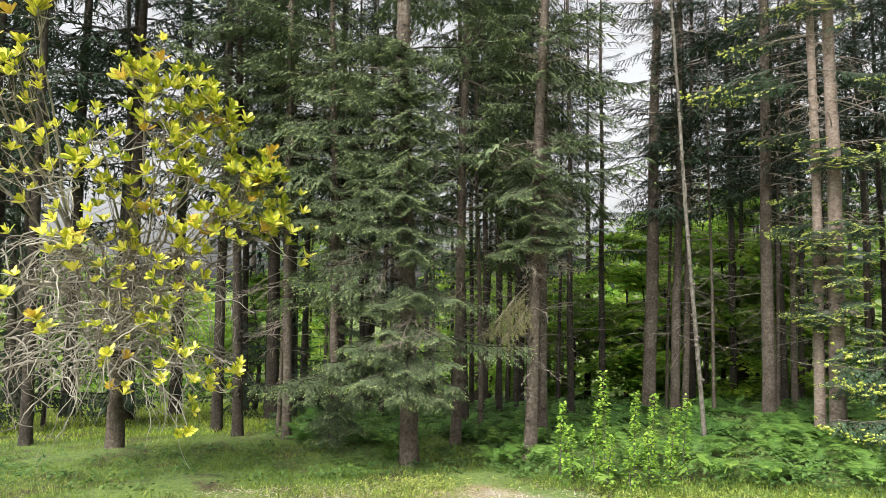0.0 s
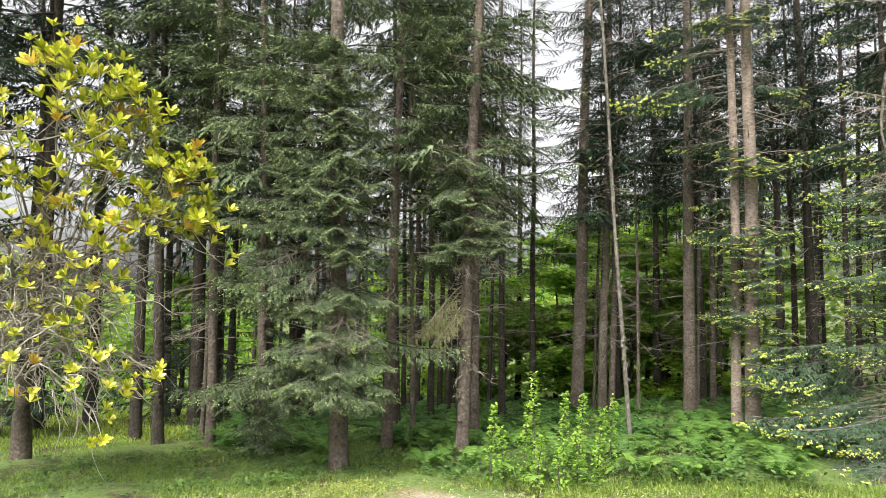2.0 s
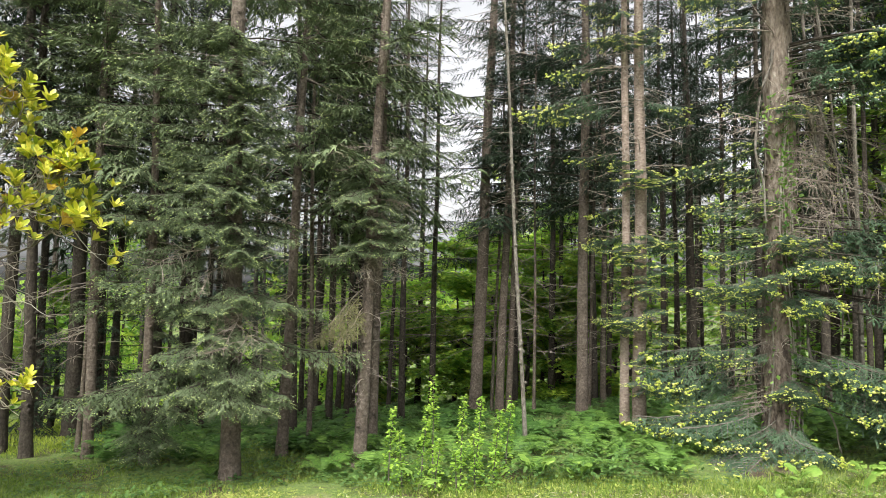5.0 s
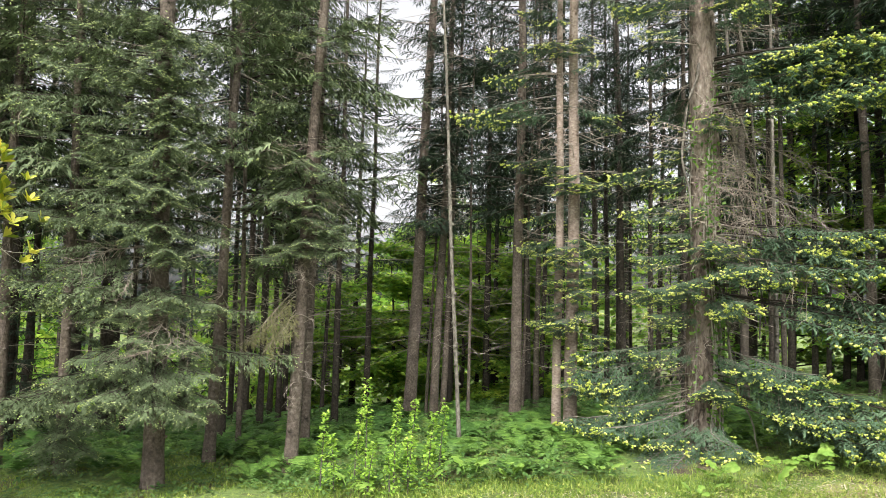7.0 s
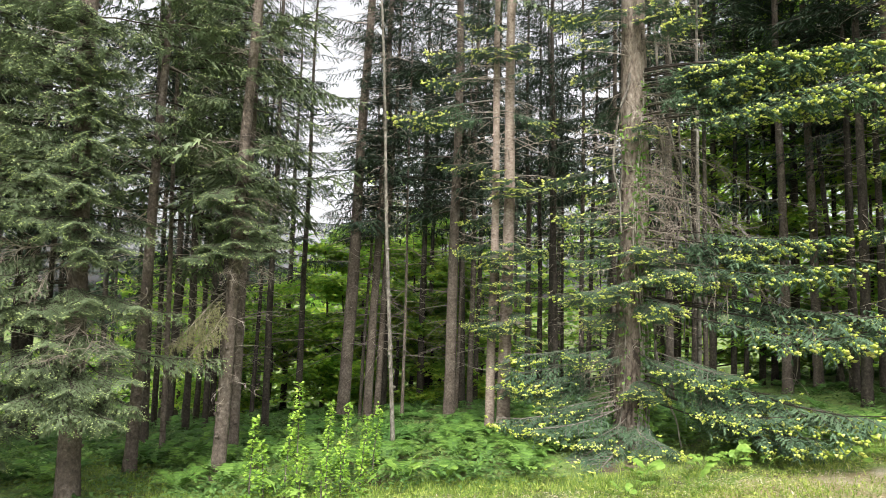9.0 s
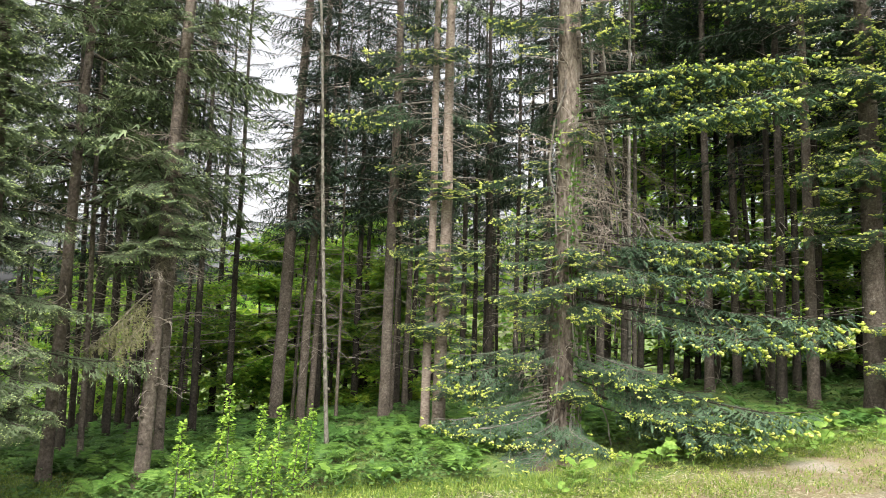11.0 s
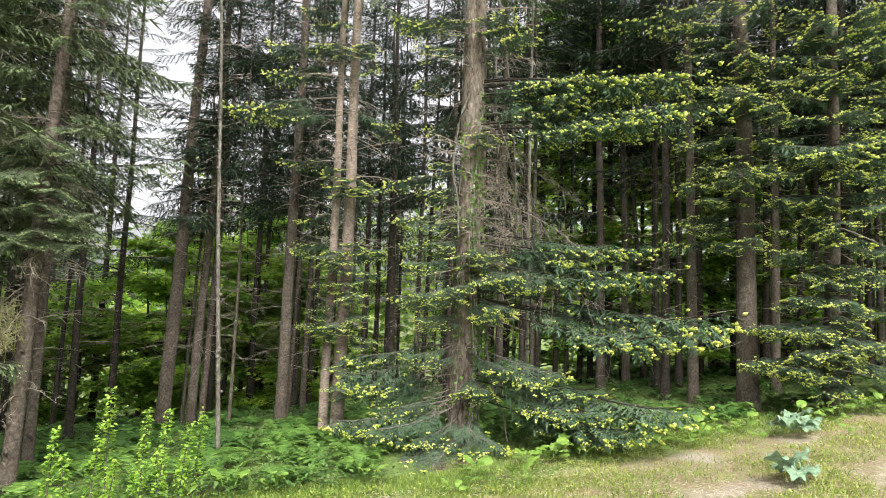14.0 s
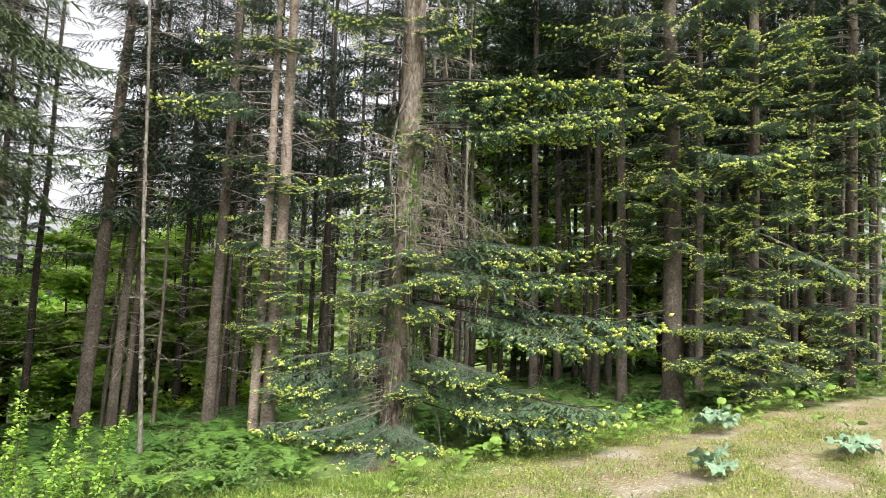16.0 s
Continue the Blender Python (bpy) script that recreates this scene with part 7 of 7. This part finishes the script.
def lobed_leaf(name, size, lobes, depth, mat, seed, wavy=0.12):
    """A broad leaf along +x with a scalloped rim, a sunken midrib and an undulating blade."""
    g = np.random.default_rng(seed)
    n, rings = (36, 4) if depth > 0.02 else (24, 3)
    a = np.linspace(-np.pi, np.pi, n, endpoint=False)
    rim = size * (0.5 + 0.08 * np.cos(a) + depth * np.cos(a * lobes)) * (1 - 0.35 * np.exp(-((np.abs(a) - np.pi) / 0.3) ** 2))
    v = [np.zeros((1, 3))]
    for k in range(1, rings + 1):
        r = rim * k / rings
        z = wavy * size * (k / rings) ** 2 * np.sin(a * lobes * 0.5 + g.uniform(0, 6)) - 0.12 * size * (k / rings) ** 2 + 0.10 * size * np.abs(np.sin(a)) * (k / rings)
        v.append(np.stack([r * np.cos(a) + size * 0.42, r * np.sin(a) * 0.85, z], -1))
    v[0][0, 0] = size * 0.42
    v = np.concatenate(v)
    q = []
    for j in range(n):
        q.append([0, 1 + j, 1 + (j + 1) % n, 1 + (j + 1) % n])
        for k in range(rings - 1):
            b0, b1 = 1 + k * n, 1 + (k + 1) * n
            q.append([b0 + j, b1 + j, b1 + (j + 1) % n, b0 + (j + 1) % n])
    stalk = tube([[-0.35 * size, 0, -0.30 * size], [0, 0, -0.06 * size], [size * 0.42, 0, -0.004]], [0.012 * size / 0.3, 0.010 * size / 0.3, 0.004], 5)
    vv, qq, ii = join_np([(v, np.array(q), 0), stalk])
    me = mesh_np(name, vv, qq, [mat])
    me.polygons.foreach_set("use_smooth", np.ones(len(qq), bool))
    return me


BIG_LEAVES = [lobed_leaf("leaf", 0.26, 11, 0.075, BURDOCK, 40 + i) for i in range(3)]
ROUND_LEAVES = [lobed_leaf("leaf", 0.12, 14, 0.008, ROUND, 50 + i, 0.05) for i in range(3)]


def leafy_plant(name, x, y, leaves, count, scale, label, category, group, seed, rise=0.5):
    g = np.random.default_rng(seed)
    t = empty(name, x, y, float(ground_z(x, y)), label, category, group)
    for k in range(count):
        a = k * 2.4 + g.normal(0, 0.3)
        s = scale * g.uniform(0.6, 1.15)
        tilt = g.uniform(-0.1, rise)
        ob = part("leaf", leaves[k % len(leaves)], t)
        ob.matrix_local = Matrix.Translation((0.07 * s * np.cos(a), 0.07 * s * np.sin(a), 0.10 * s + 0.06 * s * g.random() * 2)) @ Matrix.Rotation(a, 4, "Z") @ Matrix.Rotation(-tilt, 4, "Y") @ Matrix.Rotation(g.normal(0, 0.25), 4, "X") @ Matrix.Scale(s, 4)


for k, (x, y, c, s) in enumerate([(7.15, 3.14, 9, 1.05), (9.75, 4.25, 9, 1.25), (10.15, 4.20, 5, 0.9), (8.85, 2.28, 8, 1.0)]):
    leafy_plant("thistle_rosette", x, y, BIG_LEAVES, c, s, "large grey-green rosette of broad lobed leaves", "plant", "grey-green rosettes on the bank", 60 + k)
g = np.random.default_rng(61)
for k, (x, y) in enumerate([(6.40, 5.65), (6.25, 5.55), (8.15, 4.90), (8.30, 5.05), (8.05, 4.70), (7.60, 5.00), (8.60, 5.10), (9.00, 4.95), (9.35, 4.70), (10.80, 4.05), (10.60, 4.40), (11.60, 4.10), (12.0, 3.75), (12.5, 3.9),
                            (12.9, 3.6), (13.6, 3.7), (14.2, 3.6), (15.0, 3.4), (9.6, 3.5), (8.9, 4.3), (2.9, 7.0), (3.3, 6.9), (2.3, 6.75), (1.5, 6.8), (11.0, 3.2), (10.2, 2.6), (4.2, 6.4), (11.3, 4.35), (14.6, 3.9), (13.1, 4.1)]):
    leafy_plant("butterbur", x, y, ROUND_LEAVES, int(g.integers(4, 8)), float(g.uniform(0.8, 1.5)), "low plant with round light green leaves", "plant", "round-leaved plants by the track", 70 + k, 0.8)


for k in range(46):
    x = float(g.uniform(4.5, 15.5))
    y = float(np.interp(x, [3, 5, 7, 10.5, 13.6, 18], [6.5, 5.6, 5.4, 4.8, 4.1, 2.4]) + g.normal(-0.1, 0.28))
    leafy_plant("butterbur", x, y, ROUND_LEAVES, int(g.integers(3, 7)), float(g.uniform(0.5, 1.25)), "low plant with round light green leaves", "plant", "round-leaved plants by the track", 140 + k, 0.8)


# ---- evergreen shrub with yellow-green rosettes ----
def rosette_np(p, out, g, size):
    """A whorl of stiff leaves that spread round a shoot end."""
    n = int(g.integers(8, 14))
    out = unit(np.asarray(out, float))
    u = unit(np.cross(out, [0.3, 0.2, 1.0]))
    w = np.cross(out, u)
    a = np.arange(n) * 2.4 + g.uniform(0, 6)
    open_ = g.uniform(0.2, 2.0, n)[:, None]
    rad = u * np.cos(a)[:, None] + w * np.sin(a)[:, None]
    al = out + rad * open_
    return oval_leaves(np.repeat(p[None], n, 0), al, np.cross(out, rad), size * g.uniform(0.6, 1.2, n), size * 0.36)


def shrub():
    g = np.random.default_rng(91)
    bx, by = -4.79, 9.77
    t = empty("evergreen_shrub", bx, by, float(ground_z(bx, by)), "sprawling evergreen shrub with yellow-green leaf rosettes and bare grey twigs", "shrub")
    o = np.array([bx, by, float(ground_z(bx, by))])
    s = np.linspace(0, 1, 7)
    fork = np.array([0.25, -0.55, 1.5])
    part("trunk", mesh_np("trunk", *tube(np.stack([fork[0] * s ** 2, fork[1] * s ** 2, fork[2] * s - 0.1], -1), 0.13 * (1.1 - 0.45 * s), 10)[:2], [BARK_GREY]), t)
    fresh, aged, twigs = [], [], []

    def bunch(x, y, z, spread, n):
        """A limb from the fork out to a group of leafy shoot ends."""
        h = np.array([x, y, z]) - o
        mid = (fork + h) * 0.5 + np.array([g.normal(0, 0.25), g.normal(0, 0.2), 0.3])
        e = np.linspace(0, 1, 9)[:, None]
        line = (1 - e) ** 2 * fork + 2 * e * (1 - e) * mid + e ** 2 * h
        line = line + g.normal(0, 0.04, line.shape) * np.minimum(e, 1 - e) * 3
        part("limb", mesh_np("limb", *tube(line, 0.006 + 0.022 * (1.0 - e[:, 0]), 7)[:2], [TWIG]), t)
        grown = [line[4:]]
        for k in range(int(n * (3.6 if z > 2.0 else 2.4))):
            tip = h + g.normal(0, 1, 3) * spread * np.array([0.8, 0.7, 0.8])
            from_ = grown[g.integers(len(grown))]
            near = from_[np.argsort(np.linalg.norm(from_ - tip, axis=1))]
            a, b = near[min(len(near) - 1, int(g.integers(1, 4)))], tip
            c = (a + b) / 2 + g.normal(0, 0.08, 3) + [0, 0, -0.08]
            f = np.linspace(0, 1, 6)[:, None]
            tw = (1 - f) ** 2 * a + 2 * f * (1 - f) * c + f ** 2 * b
            grown.append(tw)
            twigs.append(tube(tw, 0.0065 * (1.2 - f[:, 0]), 4))
            al = unit(tw[-1] - tw[-3]) * 0.6 + [0, -0.1, 0.75]
            (aged if g.random() < (0.05 if z > 2.0 else 0.1) else fresh).append(rosette_np(tip, al, g, g.uniform(0.095, 0.155) * (1.0 if z > 2.0 else 0.8)))

    bunch(-3.10, 6.71, 3.95, 0.22, 8)
    bunch(-2.69, 7.06, 3.76, 0.26, 10)
    bunch(-3.01, 7.11, 3.43, 0.30, 9)
    bunch(-2.49, 7.49, 3.49, 0.20, 6)
    bunch(-3.49, 6.51, 3.25, 0.16, 4)
    bunch(-2.00, 7.29, 2.97, 0.19, 8)
    bunch(-2.21, 7.40, 2.76, 0.23, 8)
    bunch(-1.95, 7.65, 2.47, 0.24, 8)
    bunch(-2.42, 6.99, 2.55, 0.22, 7)
    bunch(-2.83, 7.01, 3.07, 0.26, 6)
    bunch(-3.39, 6.94, 2.68, 0.23, 5)
    bunch(-3.25, 7.19, 2.22, 0.27, 5)
    bunch(-3.71, 6.39, 2.16, 0.19, 3)
    bunch(-2.81, 7.02, 2.15, 0.19, 4)
    bunch(-4.28, 6.41, 3.96, 0.20, 4)
    bunch(-4.38, 6.55, 3.48, 0.20, 2)
    bunch(-3.97, 6.23, 4.44, 0.10, 3)
    bunch(-4.02, 6.39, 2.93, 0.32, 6)
    bunch(-4.25, 6.44, 1.83, 0.10, 1)
    bunch(-3.49, 7.07, 1.85, 0.20, 3)
    bunch(-2.68, 6.89, 1.79, 0.16, 3)
    bunch(-3.91, 6.46, 1.42, 0.13, 2)
    bunch(-3.49, 6.89, 1.31, 0.17, 3)
    bunch(-3.24, 7.19, 1.24, 0.17, 3)
    bunch(-2.66, 6.90, 0.97, 0.19, 4)
    bunch(-2.23, 7.22, 0.88, 0.08, 2)
    bunch(-2.58, 7.28, 0.69, 0.13, 3)
    bunch(-2.88, 7.35, 0.34, 0.14, 2)
    bunch(-3.27, 6.62, 0.72, 0.16, 2)
    bunch(-2.94, 6.96, 1.43, 0.19, 3)
    bunch(-4.61, 6.18, 4.15, 0.40, 2)
    bunch(-4.77, 6.27, 3.12, 0.41, 2)
    # bare, drooping, tangled twigs on the shaded side
    for _ in range(600):
        a = np.array([g.uniform(-4.9, -2.95), g.uniform(7.0, 8.8), g.uniform(0.7, 2.3)]) - o
        p, d, pts = a, np.array([g.normal(0.1, 0.8), g.normal(-0.2, 0.5), g.normal(0.1, 0.5)]), []
        for _ in range(int(g.integers(5, 14))):
            pts.append(p)
            d = unit(d + g.normal(0, 0.35, 3) + [0, 0, -0.16])
            p = p + d * 0.105
            if p[2] < 0.12:
                break
        if len(pts) > 3:
            pts = np.array(pts)
            twigs.append(tube(pts, np.linspace(g.choice([0.005, 0.007, 0.012]), 0.0025, len(pts)), 4))
    v, q, i = join_np(twigs)
    tagged(part("tangle", mesh_np("tangle", v, q, [TWIG]), t, "tangle of bare grey twigs"), kind="stuff")
    v, q, i = join_np(fresh)
    tagged(part("foliage", mesh_np("foliage", v, q, [LAUREL]), t, "glossy yellow-green leaf rosettes"), kind="stuff")
    v, q, i = join_np(aged)
    tagged(part("aged_leaves", mesh_np("aged_leaves", v, q, [LAUREL_OLD]), t, "orange ageing leaves"), kind="stuff")


shrub()


# ---- ivy and climbers on the thick fir ----
def climbers():
    g = np.random.default_rng(95)
    x, y, lx, ly, dia = 6.65, 7.62, 0.005, -0.003, 0.46
    z = float(ground_z(x, y))
    t = empty("ivy", x, y, z, "ivy climbing the furrowed trunk of the thick fir", "climber")
    out, stems = [], []
    for k in range(7):
        a0 = math.radians(g.uniform(180, 340))
        h = np.linspace(0.05, g.uniform(2.5, 5.5), 16)
        a = a0 + 0.35 * np.sin(h * g.uniform(1, 2)) + 0.08 * h
        r = dia * 0.5 * (1 - h / 18) ** 0.8 + 0.02 + 0.14 * np.exp(-h / 0.22) * 0.5
        line = np.stack([lx * h + np.cos(a) * r, ly * h + np.sin(a) * r, h], -1)
        stems.append(tube(line, np.linspace(0.013, 0.005, 16), 5))
        n = 210
        w = g.uniform(0, 15, n)
        p = np.stack([np.interp(w, np.arange(16), line[:, c]) for c in range(3)], -1) + g.normal(0, 0.05, (n, 3))
        c = np.stack([lx * p[:, 2], ly * p[:, 2], p[:, 2]], -1)
        al = unit(p - c) * 0.6 + g.normal(0, 0.6, (n, 3)) + [0, 0, -0.3]
        out.append(blades(p, al, g.normal(0, 1, (n, 3)), g.uniform(0.045, 0.09, n), g.uniform(0.04, 0.075, n), 0, 0.12, 0.4))
    v, q, i = join_np(stems)
    tagged(part("vine", mesh_np("vine", v, q, [TWIG]), t), kind="stuff")
    v, q, i = join_np(out)
    tagged(part("foliage", mesh_np("foliage", v, q, [IVY]), t), kind="stuff")
    # woody climbers that hang from the branches
    for k, (ox, oy, h0, h1, bow) in enumerate([(0.75, -0.25, 1.9, 7.4, 0.25), (1.05, -0.15, 1.7, 6.4, -0.2), (0.55, -0.5, 1.5, 4.9, 0.15), (-0.45, -0.35, 3.0, 5.4, -0.25), (1.35, 0.1, 1.9, 5.2, 0.3), (0.2, -0.8, 0.1, 1.9, -0.12)]):
        s = np.linspace(0, 1, 14)
        h = h1 + (h0 - h1) * s
        line = np.stack([lx * h + ox * (0.35 + 0.65 * s) + bow * np.sin(s * 3.1) + 0.03 * np.sin(s * 17), ly * h + oy * (0.4 + 0.6 * s) + 0.03 * np.cos(s * 13), h], -1)
        c = empty("woody_climber", x, y, z, "bare woody climber hanging beside the fir trunk", "climber", "climbers on the fir")
        part("stem", mesh_np("stem", *tube(line, np.linspace(0.022, 0.01, 14), 6)[:2], [BARK_PALE]), c)


climbers()


# ---- far edge of the wood ----
def far_woods():
    g = np.random.default_rng(99)
    n = 42000
    az = np.radians(g.uniform(-62, 105, n))
    d = g.uniform(40, 62, n)
    top = 8.0 + 2.5 * np.sin(az * 9) + 1.5 * np.sin(az * 23 + 1)
    top = np.where(np.degrees(az) < -20, top * 0.8, np.where(np.degrees(az) > 19, top + 6.5, top))
    h = top * g.random(n) ** 0.8
    x, y = d * np.sin(az), d * np.cos(az)
    p = np.stack([x, y, ground_z(x, y) + h], -1) + g.normal(0, 0.3, (n, 3))
    a = g.uniform(0, 2 * np.pi, n)
    al = np.stack([np.cos(a), np.sin(a), g.normal(-0.3, 0.4, n)], -1)
    v, q, i = blades(p, al, np.cross(np.array([0, 0, 1.0]), al) + g.normal(0, 0.4, al.shape), g.uniform(0.4, 0.9, n), g.uniform(0.3, 0.6, n), 0, 0.2, keel=False)
    tagged(new("far_woods", mesh_np("far_woods", v, q, [BEECH])), "green broad-leaved woods in the distance", "trees", kind="stuff")


far_woods()
